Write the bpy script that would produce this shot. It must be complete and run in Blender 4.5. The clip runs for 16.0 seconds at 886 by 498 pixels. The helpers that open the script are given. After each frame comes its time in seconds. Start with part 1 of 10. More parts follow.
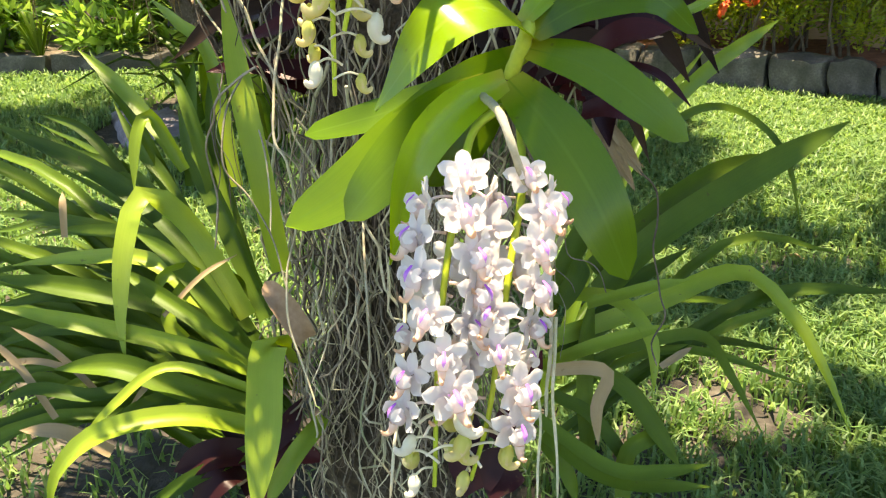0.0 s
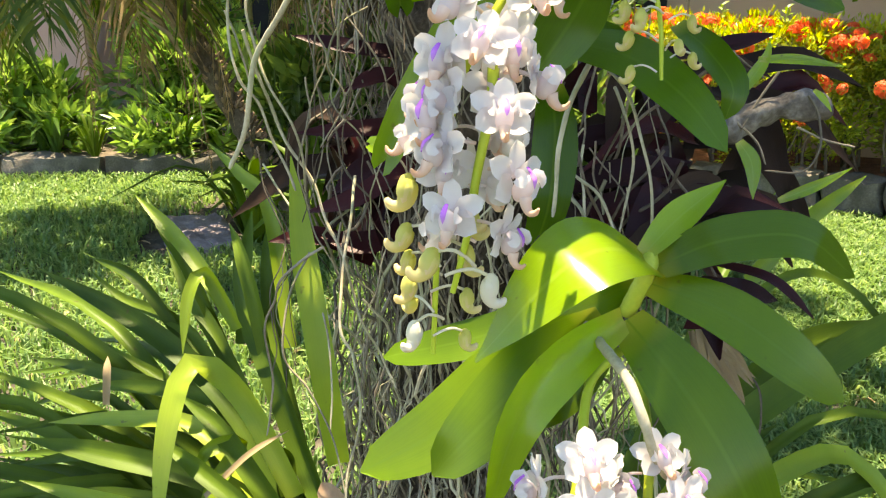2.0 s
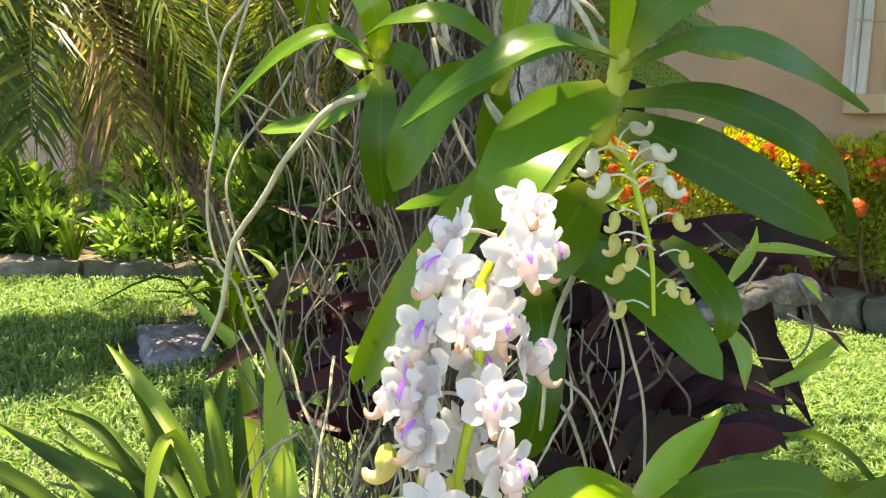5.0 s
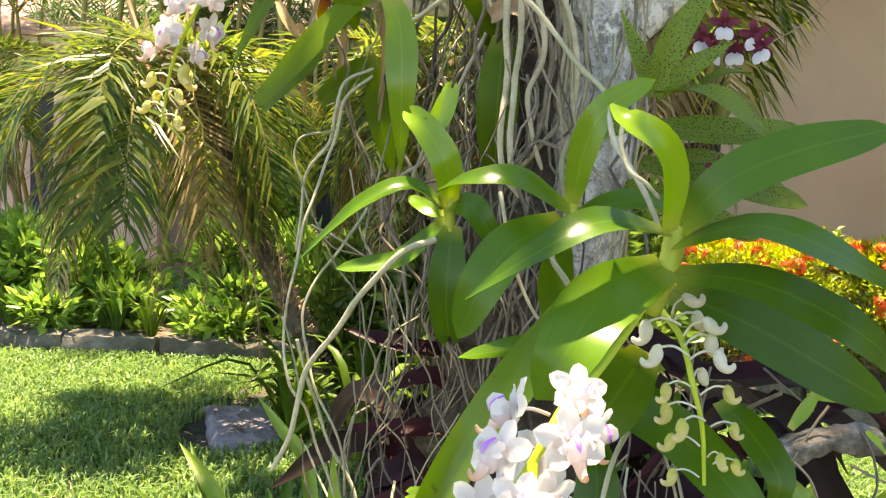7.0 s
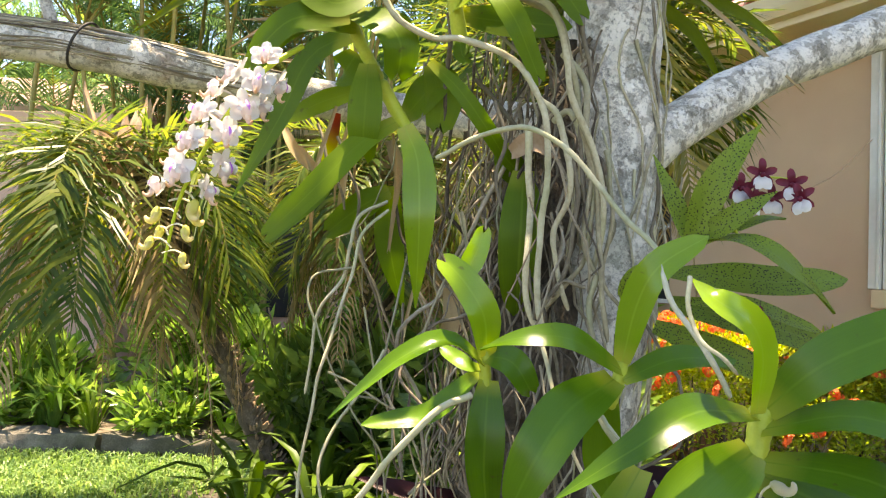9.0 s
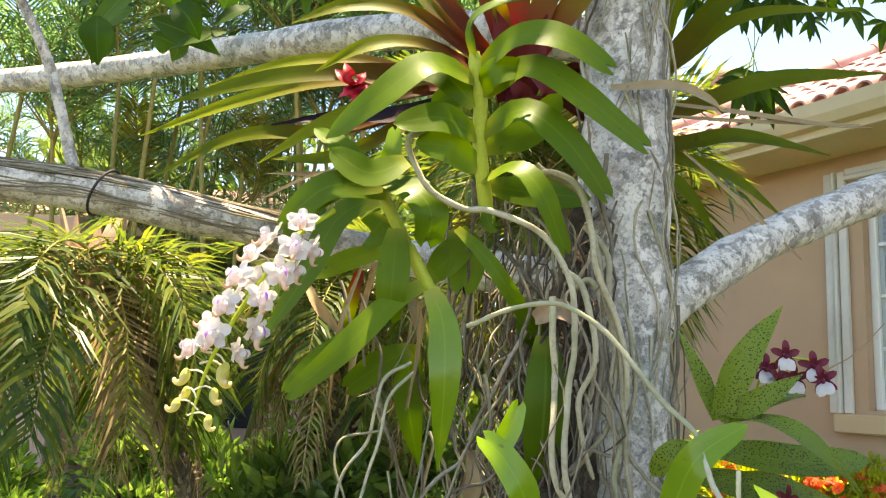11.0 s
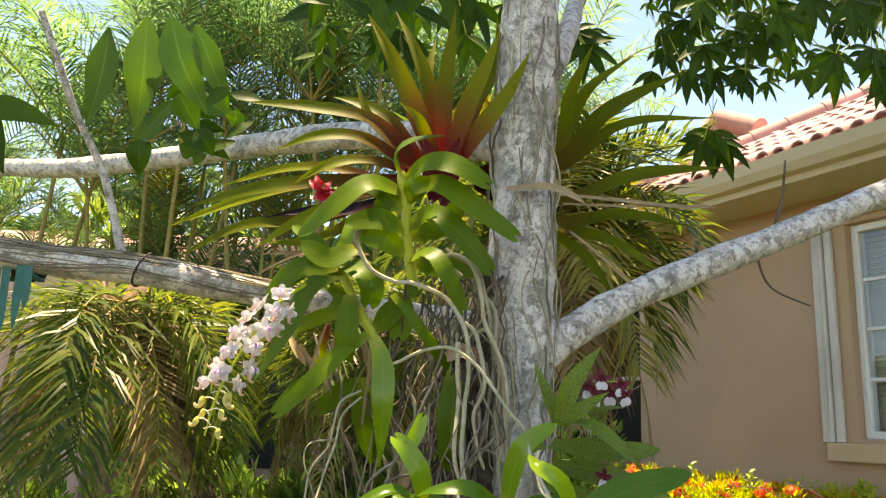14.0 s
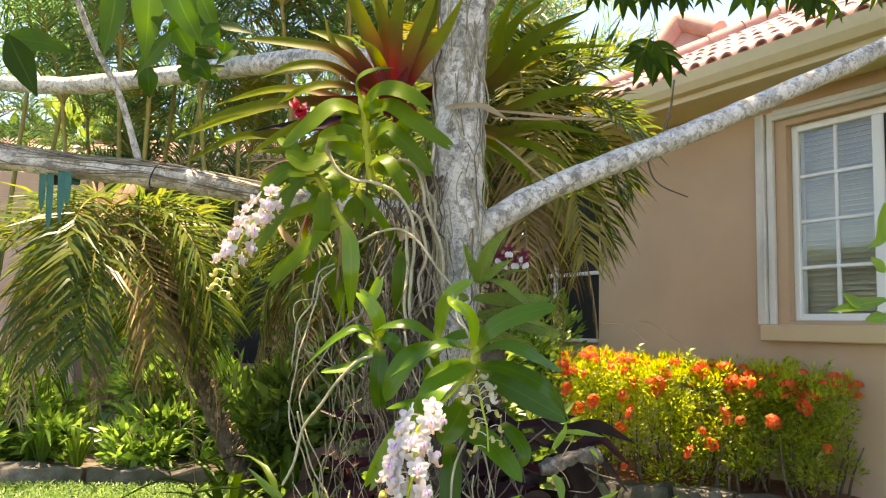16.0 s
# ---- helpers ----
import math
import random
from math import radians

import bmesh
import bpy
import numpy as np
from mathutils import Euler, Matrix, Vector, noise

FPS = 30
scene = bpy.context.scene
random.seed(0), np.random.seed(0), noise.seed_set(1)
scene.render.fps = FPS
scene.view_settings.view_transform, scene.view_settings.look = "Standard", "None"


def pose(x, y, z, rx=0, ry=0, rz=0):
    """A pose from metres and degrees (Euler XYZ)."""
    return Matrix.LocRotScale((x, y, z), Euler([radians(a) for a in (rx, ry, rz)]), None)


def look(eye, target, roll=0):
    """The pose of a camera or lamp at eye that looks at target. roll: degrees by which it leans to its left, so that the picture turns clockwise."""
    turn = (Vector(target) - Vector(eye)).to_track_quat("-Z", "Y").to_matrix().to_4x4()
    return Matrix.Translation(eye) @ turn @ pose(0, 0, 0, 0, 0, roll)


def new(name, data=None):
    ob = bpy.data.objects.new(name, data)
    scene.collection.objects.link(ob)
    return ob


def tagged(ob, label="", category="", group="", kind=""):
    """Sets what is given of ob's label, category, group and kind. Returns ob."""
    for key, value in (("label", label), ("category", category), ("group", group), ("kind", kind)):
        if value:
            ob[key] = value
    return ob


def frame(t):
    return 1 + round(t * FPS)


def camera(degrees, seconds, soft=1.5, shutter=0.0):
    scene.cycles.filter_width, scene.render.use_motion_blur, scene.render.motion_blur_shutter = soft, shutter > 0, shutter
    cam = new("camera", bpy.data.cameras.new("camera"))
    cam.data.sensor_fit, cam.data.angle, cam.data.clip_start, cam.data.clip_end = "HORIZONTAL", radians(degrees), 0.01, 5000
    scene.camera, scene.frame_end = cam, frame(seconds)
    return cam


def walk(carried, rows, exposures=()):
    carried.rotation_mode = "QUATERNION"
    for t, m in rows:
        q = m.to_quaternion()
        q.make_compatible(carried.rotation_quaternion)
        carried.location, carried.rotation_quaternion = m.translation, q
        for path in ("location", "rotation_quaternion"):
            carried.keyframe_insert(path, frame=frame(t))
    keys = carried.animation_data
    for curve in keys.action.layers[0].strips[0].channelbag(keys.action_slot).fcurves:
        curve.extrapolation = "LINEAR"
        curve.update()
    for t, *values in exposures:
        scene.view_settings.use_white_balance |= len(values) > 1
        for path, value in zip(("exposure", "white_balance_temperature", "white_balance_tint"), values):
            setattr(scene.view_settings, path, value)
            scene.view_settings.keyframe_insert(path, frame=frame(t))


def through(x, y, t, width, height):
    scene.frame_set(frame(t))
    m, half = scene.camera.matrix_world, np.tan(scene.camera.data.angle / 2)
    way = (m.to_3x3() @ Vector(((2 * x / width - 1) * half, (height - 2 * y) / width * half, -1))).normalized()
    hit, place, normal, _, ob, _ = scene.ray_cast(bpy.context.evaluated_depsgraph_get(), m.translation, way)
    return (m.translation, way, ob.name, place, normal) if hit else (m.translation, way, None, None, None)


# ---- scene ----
cam = camera(58.7, 16.0, soft=1.2)
METRES, EYE, TILT, LEAN, TURN = 1.2, 0.877, -23.3, 0.8, 0.0
ROWS = [
    (0.0, 0.0, 0.0, 0.0, -0.0, 0.0, 0.0),
    (0.5, 0.0092, 0.0101, 0.0158, 1.07, 1.45, -1.08),
    (1.0, 0.012, 0.0276, 0.0299, 2.22, 3.2, -1.98),
    (1.5, -0.0067, 0.038, 0.0545, 2.77, 5.01, -2.21),
    (2.0, -0.0335, 0.0523, 0.0762, 2.41, 6.73, -1.81),
    (2.5, -0.0508, 0.0627, 0.0935, 1.42, 8.14, -1.06),
    (3.0, -0.0531, 0.0779, 0.1082, 0.39, 9.21, -0.35),
    (3.5, -0.0511, 0.0807, 0.1199, -0.27, 10.12, -0.14),
    (6.0, -0.0315, 0.0425, 0.1513, 2.98, 16.54, -4.28),
    (6.5, -0.0346, 0.0341, 0.1583, 4.28, 18.01, -5.09),
    (7.0, -0.0343, 0.0248, 0.1671, 5.13, 19.46, -5.51),
    (7.5, -0.0385, 0.0214, 0.1772, 5.18, 20.92, -5.46),
    (8.0, -0.058, 0.028, 0.1905, 4.44, 22.37, -4.97),
    (8.5, -0.0764, 0.0315, 0.2041, 3.04, 23.97, -4.47),
    (9.0, -0.094, 0.0301, 0.2136, 1.55, 25.62, -3.96),
    (9.5, -0.1093, 0.0238, 0.2215, 0.16, 27.47, -3.54),
    (10.0, -0.1225, 0.0151, 0.2312, -0.9, 29.44, -3.41),
    (12.5, -0.1647, -0.0532, 0.2263, -1.91, 38.01, -3.8),
    (13.0, -0.1437, -0.091, 0.2101, -0.98, 38.35, -3.91),
    (13.5, -0.0892, -0.1646, 0.1771, 0.05, 37.78, -3.96),
    (14.0, -0.0492, -0.2325, 0.1235, 0.54, 36.27, -3.62),
    (14.5, -0.0632, -0.2773, 0.0858, 0.32, 34.33, -2.87),
    (15.0, -0.0873, -0.3297, 0.0432, -0.44, 32.21, -2.08),
    (15.5, -0.0683, -0.3851, 0.0048, -0.81, 30.51, -1.75),
    (16.0, -0.0029, -0.4577, -0.0321, -0.54, 29.23, -2.08),
]
walk(cam, [(t, pose(0, 0, EYE, TILT, LEAN, TURN) @ pose(METRES * x, METRES * y, METRES * z, 90 + pitch, roll, yaw)) for t, x, y, z, yaw, pitch, roll in ROWS],
     exposures=[(0.0, 2.18, 8700, 10), (3.5, 2.29, 8850, 10), (6.5, 2.43, 9050, 11), (8.0, 2.43, 9000, 14), (10.0, 2.45, 9000, 14), (12.5, 2.08, 9100, 11), (14.2, 1.96, 9650, 15), (16.0, 2.2, 9500, 17)])

# ---- daylight ----
SUN_HEIGHT, SUN_FROM = 81.0, (-0.2, 0.7)          # degrees, and the compass side that it stands on
world = bpy.data.worlds.new("sky")
scene.world = world
world.use_nodes = True
sky_tree = world.node_tree
sky = sky_tree.nodes.new("ShaderNodeTexSky")
sky.sky_type, sky.sun_disc = "NISHITA", False
sky.air_density, sky.dust_density, sky.ozone_density = 0.75, 0.0, 4.0
sky.sun_elevation = radians(SUN_HEIGHT)
sky.sun_rotation = math.atan2(SUN_FROM[0], SUN_FROM[1])
sky_tree.nodes["Background"].inputs["Strength"].default_value = 0.132
sky_tree.links.new(sky.outputs[0], sky_tree.nodes["Background"].inputs["Color"])
sun_data = bpy.data.lights.new("sun", "SUN")
sun_data.energy, sun_data.angle, sun_data.color = 4.6, radians(0.55), (1.0, 0.94, 0.82)
sun = new("sun", sun_data)
_side = Vector((SUN_FROM[0], SUN_FROM[1], 0)).normalized() * math.cos(radians(SUN_HEIGHT))
SUN_WAY = Vector((_side.x, _side.y, math.sin(radians(SUN_HEIGHT))))
sun.matrix_world = look(SUN_WAY * 30, (0, 0, 0))


# ---- materials ----
def nodes_of(name):
    m = bpy.data.materials.new(name)
    m.use_nodes = True
    return m, m.node_tree.nodes, m.node_tree.links, m.node_tree.nodes["Principled BSDF"]


def noise_node(nd, ln, scale, detail=4.0, coord=None, rough=0.55):
    n = nd.new("ShaderNodeTexNoise")
    n.inputs["Scale"].default_value, n.inputs["Detail"].default_value = scale, detail
    n.inputs["Roughness"].default_value = rough
    if coord is not None:
        ln.new(coord, n.inputs["Vector"])
    return n


def ramp_node(nd, ln, fac, stops):
    r = nd.new("ShaderNodeValToRGB")
    while len(r.color_ramp.elements) < len(stops):
        r.color_ramp.elements.new(0.5)
    for e, (p, c) in zip(r.color_ramp.elements, stops):
        e.position, e.color = p, (*c, 1)
    ln.new(fac, r.inputs[0])
    return r


def mix_node(nd, ln, fac, a, b, mode="MIX"):
    m = nd.new("ShaderNodeMix")
    m.data_type, m.blend_type = "RGBA", mode
    for slot, v in ((0, fac), (6, a), (7, b)):
        if isinstance(v, (int, float)):
            m.inputs[slot].default_value = v
        elif isinstance(v, tuple):
            m.inputs[slot].default_value = (*v, 1)
        else:
            ln.new(v, m.inputs[slot])
    return m.outputs[2]


def math_node(nd, ln, op, a, b=0.0, c=0.0):
    m = nd.new("ShaderNodeMath")
    m.operation = op
    for slot, v in enumerate((a, b, c)):
        if isinstance(v, (int, float)):
            m.inputs[slot].default_value = v
        else:
            ln.new(v, m.inputs[slot])
    return m.outputs[0]


def bump_to(nd, ln, bsdf, height, strength, distance=0.002):
    b = nd.new("ShaderNodeBump")
    b.inputs["Strength"].default_value, b.inputs["Distance"].default_value = strength, distance
    ln.new(height, b.inputs["Height"])
    ln.new(b.outputs[0], bsdf.inputs["Normal"])


def surface(name, stops, scale, rough=0.8, fine=0.0, bump=0.3, distance=0.002, metal=0.0, dirt=None, spec=0.3, vary=0.0):
    """A surface of several colours in patches, with a finer grain, stains of its own shape and relief."""
    m, nd, ln, bs = nodes_of(name)
    co = nd.new("ShaderNodeTexCoord").outputs["Object"]
    big = noise_node(nd, ln, scale, 6, co)
    small = noise_node(nd, ln, fine or scale * 9, 5, co)
    both = math_node(nd, ln, "ADD", math_node(nd, ln, "MULTIPLY", big.outputs[0], 0.65), math_node(nd, ln, "MULTIPLY", small.outputs[0], 0.35))
    col = ramp_node(nd, ln, both, stops).outputs[0]
    if dirt:
        d = noise_node(nd, ln, scale * 0.37, 7, co)
        f = ramp_node(nd, ln, d.outputs[0], [(0.48, (0, 0, 0)), (0.68, (1, 1, 1))]).outputs[0]
        col = mix_node(nd, ln, math_node(nd, ln, "MULTIPLY", f, 0.7), col, dirt)
    if vary:
        ob = nd.new("ShaderNodeObjectInfo").outputs["Random"]
        h = nd.new("ShaderNodeHueSaturation")
        ln.new(math_node(nd, ln, "MULTIPLY_ADD", ob, vary * 2, 1 - vary), h.inputs["Value"])
        ln.new(col, h.inputs["Color"])
        col = h.outputs[0]
    ln.new(col, bs.inputs["Base Color"])
    bs.inputs["Roughness"].default_value, bs.inputs["Metallic"].default_value = rough, metal
    bs.inputs["Specular IOR Level"].default_value = spec
    bump_to(nd, ln, bs, both, bump, distance)
    return m


def foliage(name, dark, mid, light, rib=None, gloss=0.35, through=0.35, base=None, tip=None, spots=None, island=False, hue=0.02, streak=60.0, spec=0.45, base_span=(0.18, 0.6), relief=0.25):
    """A leaf: streaks along it, a midrib, a base and a tip colour, light that shines through it. uv: across, along."""
    m, nd, ln, bs = nodes_of(name)
    uv = nd.new("ShaderNodeUVMap").outputs[0]
    sep = nd.new("ShaderNodeSeparateXYZ")
    ln.new(uv, sep.inputs[0])
    if island:
        rnd = nd.new("ShaderNodeNewGeometry").outputs["Random Per Island"]
    else:
        rnd = nd.new("ShaderNodeObjectInfo").outputs["Random"]
    co = nd.new("ShaderNodeTexCoord").outputs["Object"]
    blot = noise_node(nd, ln, 14, 5, co)
    stretch = nd.new("ShaderNodeMapping")
    stretch.inputs["Scale"].default_value = (streak, 2.0, 1.0)
    ln.new(uv, stretch.inputs[0])
    lines = noise_node(nd, ln, 1.0, 3, stretch.outputs[0])
    f = math_node(nd, ln, "ADD", math_node(nd, ln, "MULTIPLY", rnd, 0.34), math_node(nd, ln, "MULTIPLY", blot.outputs[0], 0.44))
    f = math_node(nd, ln, "ADD", f, math_node(nd, ln, "MULTIPLY", lines.outputs[0], 0.22))
    col = ramp_node(nd, ln, f, [(0.22, dark), (0.5, mid), (0.8, light)]).outputs[0]
    if base:
        b = ramp_node(nd, ln, sep.outputs[1], [(base_span[0], (1, 1, 1)), (base_span[1], (0, 0, 0))]).outputs[0]
        col = mix_node(nd, ln, b, col, base)
    if tip:
        b = ramp_node(nd, ln, math_node(nd, ln, "ADD", sep.outputs[1], math_node(nd, ln, "MULTIPLY", blot.outputs[0], 0.25)), [(1.06, (0, 0, 0)), (1.16, (1, 1, 1))]).outputs[0]
        col = mix_node(nd, ln, b, col, tip)
    if rib:
        d = math_node(nd, ln, "ABSOLUTE", math_node(nd, ln, "SUBTRACT", sep.outputs[0], 0.5))
        k = ramp_node(nd, ln, d, [(0.012, (1, 1, 1)), (0.045, (0, 0, 0))]).outputs[0]
        col = mix_node(nd, ln, math_node(nd, ln, "MULTIPLY", k, 0.55), col, rib)
    if spots:
        v = nd.new("ShaderNodeTexVoronoi")
        v.inputs["Scale"].default_value = 520
        ln.new(co, v.inputs["Vector"])
        s = ramp_node(nd, ln, v.outputs["Distance"], [(0.24, (1, 1, 1)), (0.34, (0, 0, 0))]).outputs[0]
        s2 = ramp_node(nd, ln, noise_node(nd, ln, 18, 3, co).outputs[0], [(0.38, (0, 0, 0)), (0.46, (1, 1, 1))]).outputs[0]
        col = mix_node(nd, ln, math_node(nd, ln, "MULTIPLY", s, s2), col, spots)
    # small blemishes
    w = ramp_node(nd, ln, noise_node(nd, ln, 90, 2, co).outputs[0], [(0.70, (0, 0, 0)), (0.76, (1, 1, 1))]).outputs[0]
    col = mix_node(nd, ln, math_node(nd, ln, "MULTIPLY", w, 0.5), col, (0.10, 0.06, 0.02))
    ln.new(col, bs.inputs["Base Color"])
    bs.inputs["Roughness"].default_value = gloss
    bs.inputs["Specular IOR Level"].default_value = spec
    bump_to(nd, ln, bs, lines.outputs[0], relief, 0.0008)
    tr = nd.new("ShaderNodeBsdfTranslucent")
    glow = nd.new("ShaderNodeHueSaturation")
    glow.inputs["Hue"].default_value, glow.inputs["Saturation"].default_value, glow.inputs["Value"].default_value = 0.5 - hue, 1.1, 1.9
    ln.new(col, glow.inputs["Color"])
    ln.new(glow.outputs[0], tr.inputs["Color"])
    mx = nd.new("ShaderNodeMixShader")
    mx.inputs[0].default_value = through
    ln.new(bs.outputs[0], mx.inputs[1])
    ln.new(tr.outputs[0], mx.inputs[2])
    ln.new(mx.outputs[0], nd["Material Output"].inputs[0])
    return m


def petal(name, a, b, c, through=0.3):
    """Thin waxy petals; uv: across, along."""
    m, nd, ln, bs = nodes_of(name)
    co = nd.new("ShaderNodeTexCoord").outputs["Object"]
    uv = nd.new("ShaderNodeUVMap").outputs[0]
    sep = nd.new("ShaderNodeSeparateXYZ")
    ln.new(uv, sep.inputs[0])
    f = math_node(nd, ln, "MULTIPLY_ADD", noise_node(nd, ln, 120, 3, co).outputs[0], 0.35, math_node(nd, ln, "MULTIPLY", sep.outputs[1], 0.75))
    col = ramp_node(nd, ln, f, [(0.1, a), (0.45, b), (0.95, c)]).outputs[0]
    ln.new(col, bs.inputs["Base Color"])
    bs.inputs["Roughness"].default_value = 0.55
    bs.inputs["Specular IOR Level"].default_value = 0.3
    tr = nd.new("ShaderNodeBsdfTranslucent")
    ln.new(col, tr.inputs["Color"])
    mx = nd.new("ShaderNodeMixShader")
    mx.inputs[0].default_value = through
    ln.new(bs.outputs[0], mx.inputs[1])
    ln.new(tr.outputs[0], mx.inputs[2])
    ln.new(mx.outputs[0], nd["Material Output"].inputs[0])
    return m


ORCHID = foliage("orchid_leaf", (0.054, 0.128, 0.006), (0.098, 0.21, 0.01), (0.165, 0.295, 0.018), rib=(0.14, 0.26, 0.025), gloss=0.24, through=0.44, spec=0.36, relief=0.1, base=(0.34, 0.38, 0.05), base_span=(0.0, 0.14))
ORCHID_LOW = foliage("low_orchid_leaf", (0.07, 0.14, 0.006), (0.118, 0.218, 0.009), (0.185, 0.3, 0.016), rib=(0.15, 0.26, 0.025), gloss=0.2, through=0.46, spec=0.4, relief=0.1, base=(0.38, 0.4, 0.05), base_span=(0.0, 0.14))
ORCHID_YOUNG = foliage("young_orchid_leaf", (0.17, 0.28, 0.012), (0.24, 0.38, 0.017), (0.33, 0.475, 0.028), rib=(0.3, 0.43, 0.05), gloss=0.2, through=0.44, spec=0.55, relief=0.1, base=(0.4, 0.42, 0.06), base_span=(0.0, 0.14))
ORCHID_UPPER = foliage("upper_orchid_leaf", (0.075, 0.14, 0.007), (0.125, 0.215, 0.01), (0.2, 0.3, 0.017), rib=(0.18, 0.28, 0.03), gloss=0.4, through=0.48, spec=0.2, relief=0.12, base=(0.3, 0.34, 0.05), base_span=(0.0, 0.16))
SPOTTED = foliage("spotted_leaf", (0.13, 0.19, 0.025), (0.19, 0.265, 0.034), (0.26, 0.35, 0.05), rib=(0.2, 0.28, 0.05), gloss=0.4, through=0.45, spots=(0.035, 0.022, 0.012), spec=0.25)
STRAP = foliage("strap_leaf", (0.042, 0.088, 0.009), (0.085, 0.15, 0.014), (0.155, 0.24, 0.022), gloss=0.45, through=0.36, tip=(0.28, 0.16, 0.05), streak=40, spec=0.2)
STRAP_MID = foliage("mid_strap_leaf", (0.06, 0.12, 0.011), (0.115, 0.195, 0.018), (0.22, 0.31, 0.034), gloss=0.4, through=0.4, tip=(0.34, 0.24, 0.06), streak=40, spec=0.25)
STRAP_PALE = foliage("pale_strap_leaf", (0.17, 0.26, 0.02), (0.25, 0.35, 0.03), (0.36, 0.45, 0.05), gloss=0.4, through=0.4, tip=(0.4, 0.3, 0.1), streak=40)
BROMELIAD = foliage("bromeliad_leaf", (0.15, 0.16, 0.01), (0.23, 0.235, 0.014), (0.32, 0.32, 0.022), gloss=0.5, through=0.56, base=(0.3, 0.045, 0.035), streak=30, hue=0.0, spec=0.12, base_span=(0.1, 0.5))
BROMELIAD_GREEN = foliage("green_bromeliad_leaf", (0.11, 0.14, 0.008), (0.18, 0.215, 0.012), (0.28, 0.31, 0.02), gloss=0.5, through=0.56, base=(0.2, 0.06, 0.03), streak=30, hue=0.0, spec=0.12)
MAROON = foliage("maroon_leaf", (0.014, 0.006, 0.006), (0.034, 0.008, 0.008), (0.085, 0.014, 0.013), gloss=0.35, through=0.15, hue=0.0, spec=0.15)
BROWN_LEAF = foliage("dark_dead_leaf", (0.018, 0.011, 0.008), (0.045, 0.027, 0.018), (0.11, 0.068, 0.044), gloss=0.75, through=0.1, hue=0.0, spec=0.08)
RED_BRACT = foliage("red_bract", (0.4, 0.012, 0.03), (0.55, 0.02, 0.045), (0.65, 0.04, 0.06), gloss=0.4, through=0.3, hue=0.0)
RED_SHEATH = foliage("red_leaf_base", (0.09, 0.012, 0.014), (0.15, 0.014, 0.018), (0.22, 0.03, 0.028), gloss=0.5, through=0.25, hue=0.0, spec=0.25)
PALM = foliage("palm_leaflet", (0.02, 0.05, 0.012), (0.078, 0.122, 0.024), (0.21, 0.215, 0.034), gloss=0.36, through=0.46, island=True, streak=8, spec=0.18)
# for yellowing fronds, and for sunlight put into the colour of one palm
PALM_YELLOW = foliage("yellowing_and_lit_palm_leaflet", (0.12, 0.12, 0.02), (0.22, 0.19, 0.03), (0.38, 0.26, 0.045), gloss=0.45, through=0.25, island=True, streak=8, hue=0.0)
PALM_DEAD = foliage("dead_palm_leaflet", (0.15, 0.095, 0.04), (0.27, 0.18, 0.08), (0.4, 0.29, 0.14), gloss=0.7, through=0.2, island=True, streak=8, hue=0.0)
ARECA = foliage("far_palm_leaflet", (0.035, 0.09, 0.034), (0.09, 0.185, 0.07), (0.2, 0.31, 0.12), gloss=0.35, through=0.52, island=True, streak=8)
SHRUB = foliage("shrub_leaf", (0.035, 0.095, 0.02), (0.15, 0.275, 0.055), (0.38, 0.51, 0.14), gloss=0.26, through=0.5, island=True, streak=6)
# darker copy of the shrub leaf with shade in its colour; far trees share it
SHADE_SHRUB = foliage("shaded_shrub_leaf", (0.034, 0.08, 0.018), (0.1, 0.18, 0.038), (0.28, 0.38, 0.085), gloss=0.3, through=0.38, island=True, streak=6)
HEDGE = foliage("hedge_leaf", (0.06, 0.12, 0.018), (0.23, 0.31, 0.04), (0.48, 0.5, 0.09), gloss=0.35, through=0.55, island=True, streak=6)
HEDGE_NEW = foliage("new_hedge_leaf", (0.2, 0.3, 0.02), (0.34, 0.42, 0.03), (0.5, 0.48, 0.05), gloss=0.4, through=0.35, island=True, streak=6)
HEDGE_LEAF = foliage("twig_leaf", (0.12, 0.22, 0.02), (0.2, 0.34, 0.03), (0.3, 0.42, 0.05), rib=(0.3, 0.4, 0.08), gloss=0.4, through=0.4)
CANOPY = foliage("tree_leaf", (0.03, 0.075, 0.008), (0.065, 0.14, 0.013), (0.13, 0.235, 0.022), rib=(0.12, 0.22, 0.045), gloss=0.5, through=0.55, spec=0.2)
HANGING_LEAF = foliage("hanging_tree_leaf", (0.07, 0.15, 0.02), (0.11, 0.22, 0.03), (0.19, 0.31, 0.05), rib=(0.24, 0.36, 0.09), gloss=0.4, through=0.5, spec=0.3)
GRASS = foliage("grass_blade", (0.04, 0.1, 0.026), (0.13, 0.235, 0.066), (0.3, 0.39, 0.138), gloss=0.5, through=0.42, island=True, streak=4)
DRY_LEAF = foliage("dry_leaf", (0.24, 0.16, 0.075), (0.42, 0.31, 0.165), (0.56, 0.45, 0.28), gloss=0.75, through=0.2, hue=0.0, island=True)
IXORA = petal("ixora_flower", (0.8, 0.1, 0.03), (0.85, 0.12, 0.04), (0.88, 0.24, 0.06))

